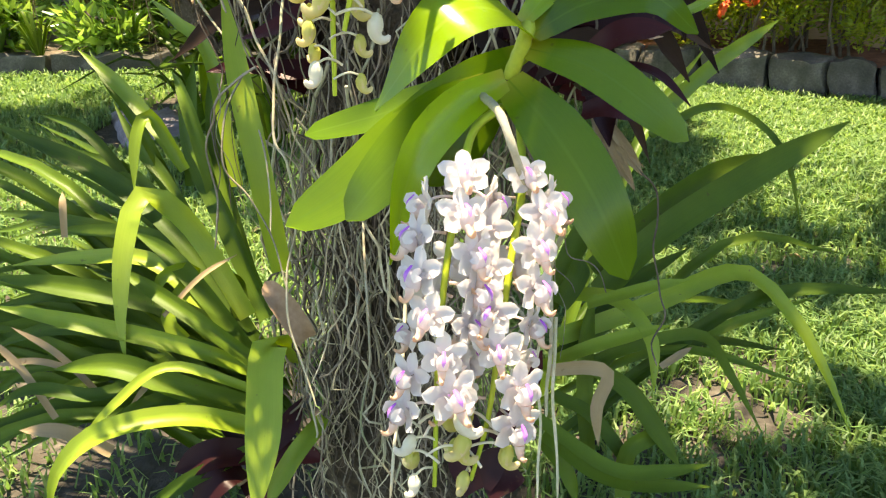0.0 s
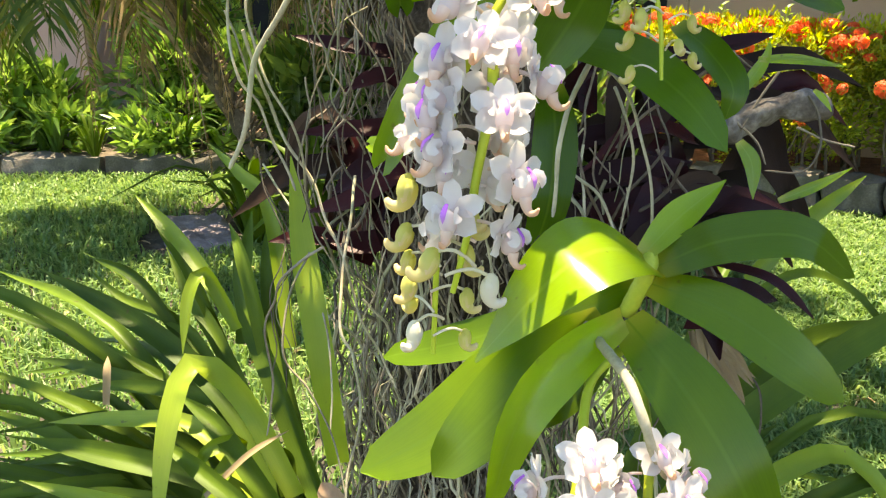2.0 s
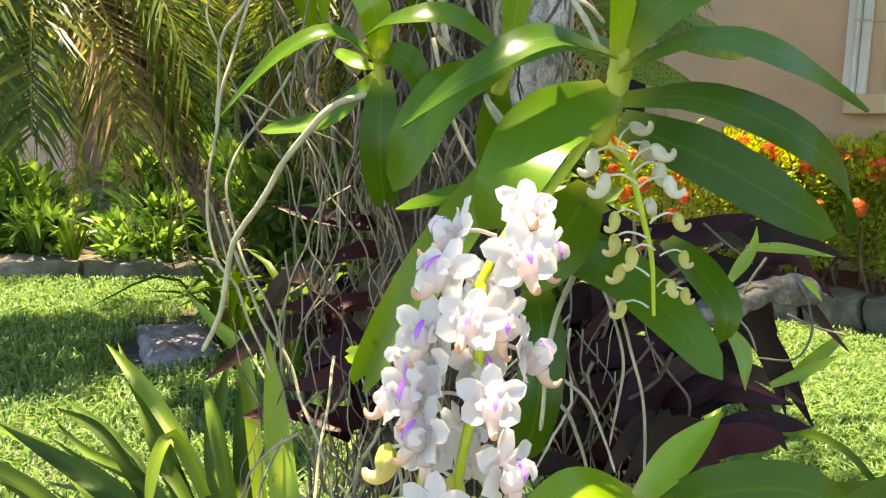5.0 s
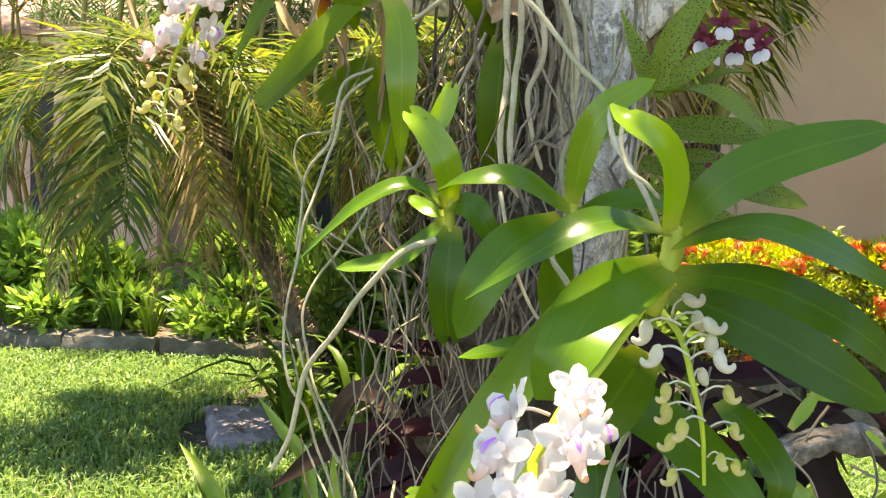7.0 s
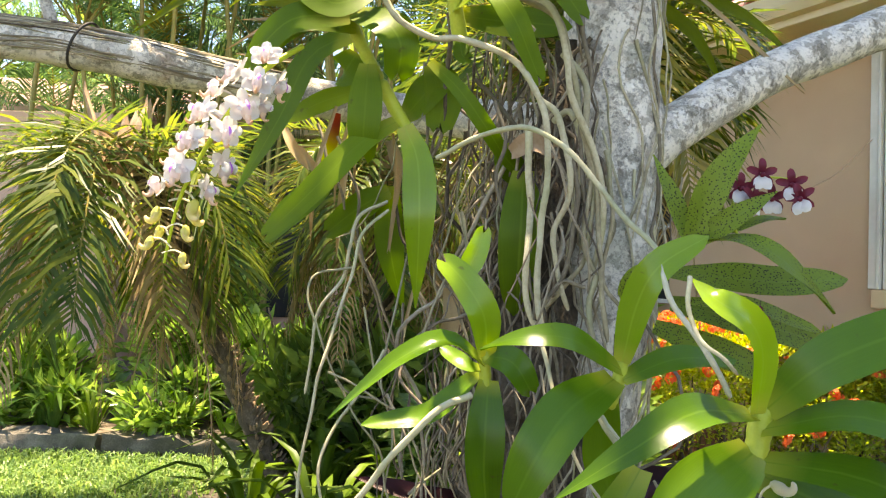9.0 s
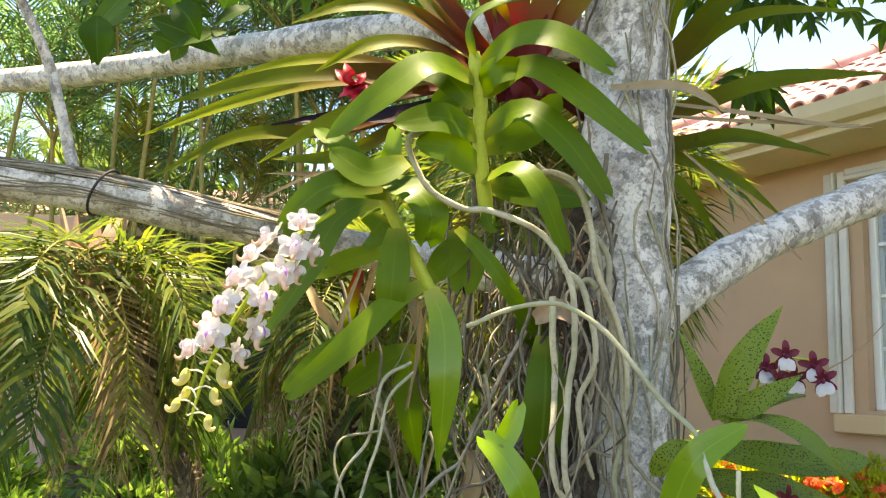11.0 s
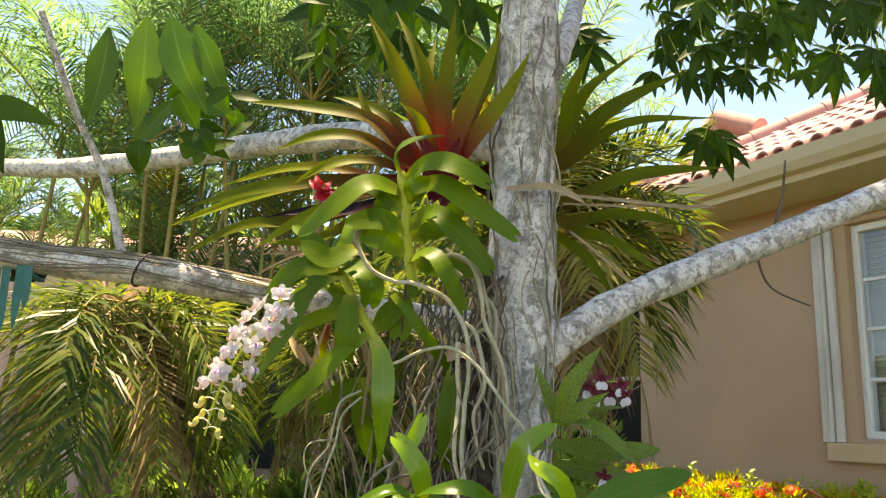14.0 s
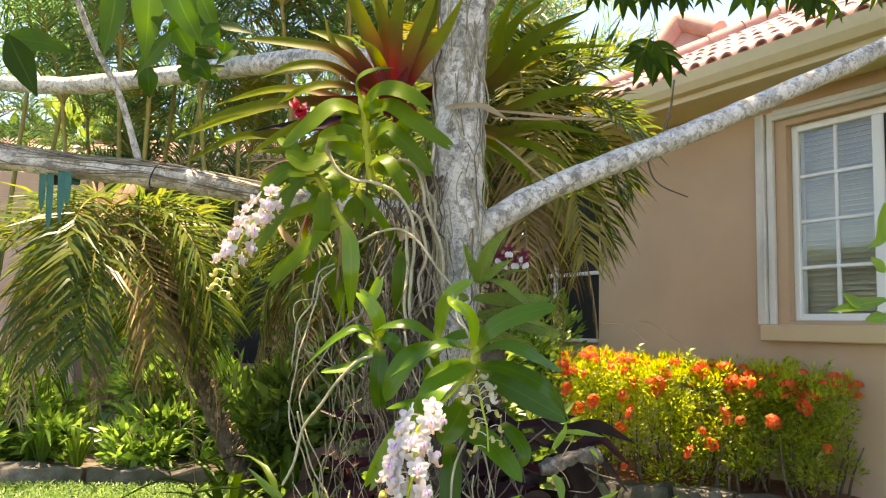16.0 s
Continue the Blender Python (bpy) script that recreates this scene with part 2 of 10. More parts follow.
WHITE_PETAL = petal("white_petal", (0.84, 0.78, 0.78), (0.86, 0.82, 0.8), (0.87, 0.845, 0.81), 0.55)
LIP = petal("orchid_lip", (0.84, 0.79, 0.8), (0.83, 0.75, 0.76), (0.82, 0.64, 0.53), 0.45)
PURPLE = petal("purple_lip_stripe", (0.5, 0.12, 0.68), (0.58, 0.18, 0.72), (0.7, 0.35, 0.78), 0.25)
SPUR = petal("peach_spur", (0.86, 0.7, 0.6), (0.84, 0.58, 0.42), (0.76, 0.45, 0.26), 0.25)
BUD_PETAL = petal("green_bud", (0.62, 0.62, 0.11), (0.75, 0.7, 0.22), (0.85, 0.7, 0.4), 0.4)
CREAM_PETAL = petal("cream_bud", (0.78, 0.74, 0.5), (0.82, 0.78, 0.6), (0.84, 0.76, 0.62), 0.3)
WINE_PETAL = petal("wine_petal", (0.16, 0.01, 0.03), (0.12, 0.008, 0.022), (0.2, 0.02, 0.04), 0.15)
SPIKE = surface("flower_stem", [(0.3, (0.34, 0.44, 0.03)), (0.7, (0.48, 0.55, 0.05))], 30, 0.4, bump=0.1, vary=0.1)
STEM = surface("orchid_stem", [(0.3, (0.3, 0.36, 0.03)), (0.7, (0.48, 0.52, 0.06))], 40, 0.45, bump=0.2, vary=0.1)
ROOT = surface("aerial_root", [(0.3, (0.18, 0.145, 0.088)), (0.5, (0.35, 0.3, 0.195)), (0.75, (0.53, 0.475, 0.335))], 28, 0.9, fine=240, bump=0.6, distance=0.001, dirt=(0.22, 0.25, 0.12), vary=0.3, spec=0.1)
FRESH_ROOT = surface("fresh_root", [(0.3, (0.3, 0.25, 0.15)), (0.5, (0.51, 0.45, 0.3)), (0.75, (0.68, 0.62, 0.46))], 40, 0.9, fine=300, bump=0.7, distance=0.0012, dirt=(0.3, 0.32, 0.17), vary=0.15, spec=0.1)
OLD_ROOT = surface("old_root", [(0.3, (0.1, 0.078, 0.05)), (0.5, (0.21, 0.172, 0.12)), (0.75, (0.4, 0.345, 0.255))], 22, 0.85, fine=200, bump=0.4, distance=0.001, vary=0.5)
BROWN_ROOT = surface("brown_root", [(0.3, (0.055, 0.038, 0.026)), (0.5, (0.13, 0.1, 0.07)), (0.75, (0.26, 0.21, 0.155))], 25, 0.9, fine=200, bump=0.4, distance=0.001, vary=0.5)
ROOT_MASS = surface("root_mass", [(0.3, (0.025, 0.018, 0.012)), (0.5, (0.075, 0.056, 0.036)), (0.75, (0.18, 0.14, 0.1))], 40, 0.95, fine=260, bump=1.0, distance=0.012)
LAWN_SOIL = surface("lawn_soil", [(0.3, (0.025, 0.021, 0.017)), (0.5, (0.06, 0.052, 0.042)), (0.75, (0.16, 0.14, 0.115))], 16.0, 0.95, fine=70, bump=0.9, distance=0.02, dirt=(0.07, 0.055, 0.04))
DIRT = surface("bare_soil", [(0.3, (0.07, 0.05, 0.035)), (0.5, (0.14, 0.11, 0.08)), (0.75, (0.24, 0.2, 0.16))], 9, 0.95, fine=120, bump=0.8, distance=0.01)
MULCH = surface("red_mulch", [(0.3, (0.08, 0.035, 0.02)), (0.5, (0.2, 0.08, 0.045)), (0.75, (0.34, 0.17, 0.1))], 20, 0.95, fine=150, bump=0.9, distance=0.015)
STONE = surface("kerb_stone", [(0.25, (0.045, 0.04, 0.033)), (0.5, (0.13, 0.115, 0.096)), (0.75, (0.29, 0.26, 0.22))], 9, 0.92, fine=110, bump=0.9, distance=0.012, dirt=(0.04, 0.042, 0.028), vary=0.3)
SLAB = surface("garden_slab", [(0.25, (0.12, 0.1, 0.108)), (0.5, (0.27, 0.235, 0.25)), (0.75, (0.42, 0.375, 0.39))], 12, 0.92, fine=90, bump=1.0, distance=0.012, dirt=(0.12, 0.085, 0.06))
STUCCO = surface("tan_stucco", [(0.3, (0.48, 0.315, 0.205)), (0.5, (0.53, 0.355, 0.235)), (0.75, (0.58, 0.39, 0.26))], 1.2, 0.9, fine=160, bump=0.35, distance=0.003, dirt=(0.38, 0.26, 0.18))
PINK_STUCCO = surface("pink_stucco", [(0.3, (0.66, 0.41, 0.31)), (0.75, (0.74, 0.48, 0.37))], 1.2, 0.9, fine=160, bump=0.3, distance=0.003)
TRIM = surface("cream_trim", [(0.3, (0.66, 0.54, 0.36)), (0.75, (0.74, 0.62, 0.43))], 2, 0.7, bump=0.1, dirt=(0.55, 0.46, 0.32))
SILL = surface("sill_stucco", [(0.3, (0.56, 0.4, 0.25)), (0.75, (0.64, 0.47, 0.3))], 2, 0.85, fine=150, bump=0.3)
ALUMINIUM = surface("shutter_track", [(0.3, (0.6, 0.57, 0.52)), (0.75, (0.7, 0.67, 0.62))], 4, 0.5, bump=0.05, dirt=(0.42, 0.38, 0.32))
FRAME_WHITE = surface("window_frame_paint", [(0.3, (0.74, 0.74, 0.72)), (0.75, (0.82, 0.82, 0.8))], 3, 0.45, bump=0.04)
BLIND = surface("blind_slat", [(0.3, (0.66, 0.58, 0.44)), (0.75, (0.76, 0.68, 0.53))], 4, 0.6, bump=0.05, vary=0.05)
ROOF_TILE = surface("roof_tile", [(0.25, (0.34, 0.17, 0.15)), (0.5, (0.48, 0.27, 0.24)), (0.75, (0.6, 0.38, 0.35))], 4, 0.85, fine=60, bump=0.4, dirt=(0.28, 0.18, 0.16), vary=0.22)
DARK = surface("dark_screen_and_unlit_room", [(0.3, (0.012, 0.013, 0.014)), (0.75, (0.03, 0.03, 0.03))], 3, 0.5, bump=0.02)
GREEN_TAPE = surface("green_tie", [(0.3, (0.02, 0.11, 0.08)), (0.75, (0.05, 0.2, 0.15))], 30, 0.6, bump=0.2)
WIRE = surface("dark_wire", [(0.3, (0.02, 0.018, 0.015)), (0.75, (0.06, 0.05, 0.04))], 30, 0.6, bump=0.1)
PALM_RIB = surface("palm_midrib", [(0.3, (0.17, 0.16, 0.035)), (0.7, (0.34, 0.25, 0.07))], 20, 0.5, bump=0.1, vary=0.2)
PALM_BARK = surface("palm_bark", [(0.25, (0.04, 0.03, 0.02)), (0.5, (0.11, 0.083, 0.056)), (0.75, (0.25, 0.2, 0.145))], 18, 0.95, fine=130, bump=0.9, distance=0.01)
HUSK = surface("dead_sheath", [(0.25, (0.2, 0.12, 0.07)), (0.5, (0.38, 0.25, 0.15)), (0.75, (0.55, 0.4, 0.27))], 12, 0.85, fine=150, bump=0.5, distance=0.003, vary=0.2)
DRIFTWOOD = surface("weathered_stub", [(0.25, (0.04, 0.032, 0.025)), (0.5, (0.15, 0.128, 0.105)), (0.75, (0.36, 0.33, 0.285))], 45, 0.9, fine=180, bump=0.8, distance=0.004)


def bark_material():
    """Pale grey bark with white and green lichen in patches, brown cracks and dark bands."""
    m, nd, ln, bs = nodes_of("lichen_bark")
    co = nd.new("ShaderNodeTexCoord").outputs["Object"]
    n1, n2, n3 = (noise_node(nd, ln, s, 8, co, r) for s, r in ((26, 0.72), (150, 0.7), (9, 0.6)))
    ground = ramp_node(nd, ln, n2.outputs[0], [(0.3, (0.24, 0.2, 0.15)), (0.5, (0.5, 0.445, 0.36)), (0.66, (0.66, 0.605, 0.51))]).outputs[0]
    white = ramp_node(nd, ln, n1.outputs[0], [(0.4, (0, 0, 0)), (0.45, (1, 1, 1))]).outputs[0]
    col = mix_node(nd, ln, math_node(nd, ln, "MULTIPLY", white, 0.85), ground, (0.82, 0.755, 0.65))
    mottle = ramp_node(nd, ln, noise_node(nd, ln, 62, 5, co, 0.62).outputs[0], [(0.53, (0, 0, 0)), (0.58, (1, 1, 1))]).outputs[0]
    col = mix_node(nd, ln, math_node(nd, ln, "MULTIPLY", mottle, 0.62), col, (0.21, 0.18, 0.135))
    green = ramp_node(nd, ln, n3.outputs[0], [(0.54, (0, 0, 0)), (0.66, (1, 1, 1))]).outputs[0]
    col = mix_node(nd, ln, math_node(nd, ln, "MULTIPLY", green, 0.5), col, (0.33, 0.36, 0.27))
    brown = ramp_node(nd, ln, noise_node(nd, ln, 15, 6, co, 0.7).outputs[0], [(0.6, (0, 0, 0)), (0.68, (1, 1, 1))]).outputs[0]
    col = mix_node(nd, ln, math_node(nd, ln, "MULTIPLY", brown, 0.6), col, (0.42, 0.285, 0.19))
    v = nd.new("ShaderNodeTexVoronoi")
    v.feature = "DISTANCE_TO_EDGE"
    v.inputs["Scale"].default_value = 34
    warp = nd.new("ShaderNodeMapping")
    warp.inputs["Scale"].default_value = (1, 1, 0.45)
    ln.new(mix_node(nd, ln, 0.06, co, n2.outputs[1]), warp.inputs[0])
    ln.new(warp.outputs[0], v.inputs["Vector"])
    crack = ramp_node(nd, ln, v.outputs[0], [(0.0, (1, 1, 1)), (0.07, (0, 0, 0))]).outputs[0]
    col = mix_node(nd, ln, math_node(nd, ln, "MULTIPLY", crack, 0.4), col, (0.13, 0.105, 0.08))
    specks = ramp_node(nd, ln, noise_node(nd, ln, 210, 4, co, 0.7).outputs[0], [(0.56, (0, 0, 0)), (0.61, (1, 1, 1))]).outputs[0]
    col = mix_node(nd, ln, math_node(nd, ln, "MULTIPLY", specks, 0.42), col, (0.06, 0.058, 0.05))
    ln.new(col, bs.inputs["Base Color"])
    bs.inputs["Roughness"].default_value = 0.9
    h = math_node(nd, ln, "ADD", n2.outputs[0], math_node(nd, ln, "MULTIPLY", crack, -0.5))
    bump_to(nd, ln, bs, h, 0.7, 0.004)
    return m


BARK = bark_material()


def glass_material():
    m, nd, ln, bs = nodes_of("window_glass")
    bs.inputs["Base Color"].default_value = (0.9, 0.95, 0.95, 1)
    bs.inputs["Roughness"].default_value = 0.02
    bs.inputs["Transmission Weight"].default_value = 1.0
    bs.inputs["IOR"].default_value = 1.45
    return m


GLASS = glass_material()


# ---- building blocks ----
ORIGIN = {}


class Geo:
    """Vertices, faces, material slots and uv of one mesh, gathered in world metres."""

    def __init__(self):
        self.v, self.f, self.m, self.uv = [], [], [], []

    def face(self, idx, mat=0, uv=None):
        self.f.append(tuple(idx))
        self.m.append(mat)
        self.uv.append(uv or [(0.5, 0.5)] * len(idx))

    def ring_tube(self, pts, radii, sides=8, mat=0, cap=True, squash=None):
        pts = [Vector(p) for p in pts]
        n = len(pts)
        ref = Vector((0.31, 0.17, 0.93))
        start = len(self.v)
        for i, p in enumerate(pts):
            t = (pts[min(i + 1, n - 1)] - pts[max(i - 1, 0)]).normalized()
            if i == 0:
                a = t.cross(ref)
                if a.length < 0.1:
                    a = t.cross(Vector((1, 0, 0)))
                a.normalize()
            else:
                a = (a - t * a.dot(t)).normalized()
            b = t.cross(a)
            r = radii[i] if isinstance(radii, (list, tuple)) else radii
            for k in range(sides):
                w = 2 * math.pi * k / sides
                self.v.append(p + a * math.cos(w) * r + b * math.sin(w) * r * (squash or 1))
        for i in range(n - 1):
            for k in range(sides):
                j = (k + 1) % sides
                s0, s1 = start + i * sides, start + (i + 1) * sides
                u0, u1, w0, w1 = k / sides, (k + 1) / sides, i / (n - 1), (i + 1) / (n - 1)
                self.face((s0 + k, s0 + j, s1 + j, s1 + k), mat, [(u0, w0), (u1, w0), (u1, w1), (u0, w1)])
        if cap:
            self.face(tuple(start + k for k in reversed(range(sides))), mat)
            self.face(tuple(start + (n - 1) * sides + k for k in range(sides)), mat)

    def box(self, lo, hi, place=None, mat=0, bevel=0.0):
        place = place or (lambda x, y, z: Vector((x, y, z)))
        b = min(bevel, *((hi[i] - lo[i]) * 0.3 for i in range(3)))
        start = len(self.v)
        if b <= 0:
            for z in (lo[2], hi[2]):
                for x, y in ((lo[0], lo[1]), (hi[0], lo[1]), (hi[0], hi[1]), (lo[0], hi[1])):
                    self.v.append(place(x, y, z))
            for q in ((3, 2, 1, 0), (4, 5, 6, 7), (0, 1, 5, 4), (1, 2, 6, 5), (2, 3, 7, 6), (3, 0, 4, 7)):
                self.face([start + k for k in q], mat)
            return
        levels = ((lo[2], b), (lo[2] + b, 0), (hi[2] - b, 0), (hi[2], b))
        for z, ins in levels:
            x0, y0, x1, y1 = lo[0] + ins, lo[1] + ins, hi[0] - ins, hi[1] - ins
            for x, y in ((x0 + b, y0), (x1 - b, y0), (x1, y0 + b), (x1, y1 - b), (x1 - b, y1), (x0 + b, y1), (x0, y1 - b), (x0, y0 + b)):
                self.v.append(place(x, y, z))
        for r in range(3):
            for k in range(8):
                j = (k + 1) % 8
                self.face((start + r * 8 + k, start + r * 8 + j, start + r * 8 + 8 + j, start + r * 8 + 8 + k), mat)
        self.face([start + k for k in reversed(range(8))], mat)
        self.face([start + 24 + k for k in range(8)], mat)

    def blob(self, m, mat=0, rings=6, sides=8, lump=0.0, seed=0.0):
        """An ellipsoid through the matrix m, a little lumpy."""
        start = len(self.v)
        for i in range(rings + 1):
            t = math.pi * i / rings
            for k in range(sides):
                w = 2 * math.pi * k / sides
                p = Vector((math.sin(t) * math.cos(w), math.sin(t) * math.sin(w), math.cos(t)))
                if lump:
                    p *= 1 + lump * noise.noise(p * 1.7 + Vector((seed, seed * 2.3, 0)))
                self.v.append(m @ p)
        for i in range(rings):
            for k in range(sides):
                j = (k + 1) % sides
                a, b = start + i * sides, start + (i + 1) * sides
                self.face((a + k, b + k, b + j, a + j), mat, [(k / sides, i / rings), (k / sides, (i + 1) / rings), ((k + 1) / sides, (i + 1) / rings), ((k + 1) / sides, i / rings)])


def mesh_of(name, geo, mats, inverse=None, smooth=True):
    me = bpy.data.meshes.new(name)
    vs = [tuple(inverse @ Vector(p)) for p in geo.v] if inverse else [tuple(p) for p in geo.v]
    me.from_pydata(vs, [], geo.f)
    for m in (mats if isinstance(mats, (list, tuple)) else [mats]):
        me.materials.append(m)
    me.polygons.foreach_set("material_index", geo.m)
    me.polygons.foreach_set("use_smooth", [smooth] * len(geo.f))
    layer = me.uv_layers.new(name="UVMap")
    layer.data.foreach_set("uv", [c for q in geo.uv for p in q for c in p])
    me.update()
    if smooth:
        me.set_sharp_from_angle(angle=math.radians(62))
    return me


def thing(name, place, label, category, group="", kind="", turn=0.0):
    """An Empty at a thing's base, to which its parts belong."""
    ob = new(name)
    ob.empty_display_size = 0.05
    m = Matrix.Translation(place) @ Matrix.Rotation(turn, 4, "Z")
    ob.matrix_basis = m
    ORIGIN[ob.name] = m
    return tagged(ob, label, category, group, kind)


def part(name, geo, mats, parent, label="", at=None, smooth=True, kind=""):
    """One mesh, gathered in world metres, under a thing or a part."""
    pm = ORIGIN[parent.name]
    m = Matrix.Translation(at) if at is not None else pm.copy()
    ob = new(name, mesh_of(name, geo, mats, m.inverted(), smooth))
    ob.parent = parent
    ob.matrix_basis = pm.inverted() @ m
    ORIGIN[ob.name] = m
    return tagged(ob, label, kind=kind)


def whole(name, geo, mats, place, label, category, group="", kind="", smooth=True):
    """A thing that is one mesh."""
    m = Matrix.Translation(place)
    ob = new(name, mesh_of(name, geo, mats, m.inverted(), smooth))
    ob.matrix_basis = m
    ORIGIN[ob.name] = m
    return tagged(ob, label, category, group, kind)


def glide(pts, n):
    """n + 1 points on a smooth curve through pts, evenly spaced along it."""
    pts = [Vector(p) for p in pts]
    if len(pts) == 2:
        return [pts[0].lerp(pts[1], i / n) for i in range(n + 1)]
    ext = [pts[0] * 2 - pts[1], *pts, pts[-1] * 2 - pts[-2]]
    fine = []
    for i in range(1, len(ext) - 2):
        a, b, c, d = ext[i - 1:i + 3]
        for k in range(12):
            t = k / 12
            fine.append(0.5 * (2 * b + (c - a) * t + (2 * a - 5 * b + 4 * c - d) * t * t + (3 * b - a - 3 * c + d) * t ** 3))
    fine.append(pts[-1])
    run = [0.0]
    for a, b in zip(fine, fine[1:]):
        run.append(run[-1] + (b - a).length)
    out, k = [], 0
    for i in range(n + 1):
        want = run[-1] * i / n
        while k < len(run) - 2 and run[k + 1] < want:
            k += 1
        step = run[k + 1] - run[k]
        out.append(fine[k].lerp(fine[k + 1], (want - run[k]) / step if step > 1e-9 else 0))
    return out


def blade(geo, pts, width, face=(0, -0.6, 1), fold=0.18, thick=0.0016, end="round", base=0.5, n=14, mat=0, wave=0.0, twist=0.0):
    """A leaf along a curve: it faces `face`, is folded along its midrib and has thickness. end: round, point, notch or strap."""
    line = glide(pts, n)
    start, seed = len(geo.v), random.uniform(0, 50)
    hint = Vector(face)
    for i, p in enumerate(line):
        s = i / n
        t = (line[min(i + 1, n)] - line[max(i - 1, 0)]).normalized()
        nor = hint - t * hint.dot(t)
        if nor.length < 0.05:
            nor = Vector((0, -1, 0.2)) - t * t.dot(Vector((0, -1, 0.2)))
        nor.normalize()
        if twist:
            nor = Matrix.Rotation(twist * s, 3, t) @ nor
        side = t.cross(nor)
        grow = base + (1 - base) * math.sin(math.pi / 2 * min(1, s / 0.45))
        if end == "point":
            w = grow * max(0.0, 1 - max(0, (s - 0.3) / 0.7) ** 1.7)
        elif end == "strap":
            w = grow * max(0.0, 1 - max(0, (s - 0.62) / 0.38) ** 1.8)
        elif end == "notch":
            w = grow * (1 - 0.42 * max(0, (s - 0.45) / 0.55) ** 1.8) * (1 if s < 0.97 else 0.85)
        else:
            w = grow * math.sqrt(max(0.0, 1 - max(0, (s - 0.42) / 0.58) ** 2.3))
        w = max(w, 0.04) * width * 0.5
        lift = wave * width * noise.noise(Vector((seed, s * 3.1, 0)))
        for u in (-1, -0.5, 0, 0.5, 1):
            edge = wave * width * 0.6 * noise.noise(Vector((seed + u * 3, s * 5, 4))) * abs(u)
            q = p + side * (u * w) + nor * (fold * w * (abs(u) ** 1.3) + lift + edge)
            if end == "notch" and i == n:
                q += t * (-0.30 * width if u == 0 else (-0.1 * width if abs(u) == 1 else 0.02 * width))
            geo.v.append(q)
        for u in (0.62, 0, -0.62):
            q = p + side * (u * w) + nor * (fold * w * abs(u) ** 1.3 + lift - thick * (0.4 + 0.6 * (1 - abs(u))))
            if end == "notch" and i == n and u == 0:
                q += t * (-0.30 * width)
            geo.v.append(q)
    us = (0, 0.25, 0.5, 0.75, 1, 0.81, 0.5, 0.19)
    for i in range(n):
        a, b = start + i * 8, start + i * 8 + 8
        for k in range(8):
            j = (k + 1) % 8
            geo.face((a + k, a + j, b + j, b + k), mat, [(us[k], i / n), (us[j], i / n), (us[j], (i + 1) / n), (us[k], (i + 1) / n)])
    geo.face([start + k for k in reversed(range(8))], mat, [(u, 0) for u in reversed(us)])
    e = start + n * 8
    for q in ((0, 1, 7), (1, 2, 6, 7), (2, 3, 5, 6), (3, 4, 5)):
        geo.face([e + k for k in q], mat, [(us[k], 1) for k in q])


def leaf(parent, mat, width, *pts, face=(0, -0.6, 1), fold=0.18, end="notch", thick=0.0018, base=0.5, wave=0.05, n=14, twist=0.0, name="leaf", label=""):
    """One leaf as a part of its plant."""
    g = Geo()
    blade(g, pts, width, face, fold, thick, end, base, n, 0, wave, twist)
    return part(name, g, mat, parent, label, at=pts[0])


def root(parent, radius, *pts, mat=None, wob=0.0025, tip=0.7, name="root", n=0, sides=7):
    """An aerial root along a curve, a little knobbly."""
    n = n or 9 * (len(pts) - 1)
    line = glide(pts, n)
    seed = random.uniform(0, 90)
    out, rad = [], []
    for i, p in enumerate(line):
        w = wob * min(1, i / 4)
        out.append(p + Vector([w * noise.noise(Vector((seed + k * 7, p.z * 24, p.x * 20))) for k in range(3)]))
        rad.append(radius * (1 - (1 - tip) * i / n) * (1 + 0.16 * noise.noise(Vector((seed, i * 0.5, 3)))))
    rad[-1] *= 0.5
    g = Geo()
    g.ring_tube(out, rad, sides)
    return part(name, g, mat or ROOT, parent, at=pts[0])


# ---- ground and edging ----
def ground_height(x, y):
    near = math.exp(-((x + 0.05) ** 2 + (y - 0.9) ** 2) / 0.35)
    return 0.05 * near + 0.02 * noise.noise(Vector((x * 0.9, y * 0.9, 0)))


def build_ground():
    g = Geo()
    xs = [-400, -90, -30, -12] + [-8 + 0.2 * i for i in range(71)] + [9, 14, 30, 90, 400]
    ys = [-400, -60, -15, -5] + [-2 + 0.2 * i for i in range(56)] + [11, 14, 25, 60, 120, 400]
    for y in ys:
        for x in xs:
            near = abs(x) < 7 and -2 < y < 9.5
            g.v.append(Vector((x, y, ground_height(x, y) if near else 0)))
    nx = len(xs)
    for j in range(len(ys) - 1):
        for i in range(nx - 1):
            a = j * nx + i
            g.face((a, a + 1, a + nx + 1, a + nx))
    whole("ground", g, LAWN_SOIL, (0, 0, 0), "sandy lawn soil with worn bare patches", "ground", kind="structure")


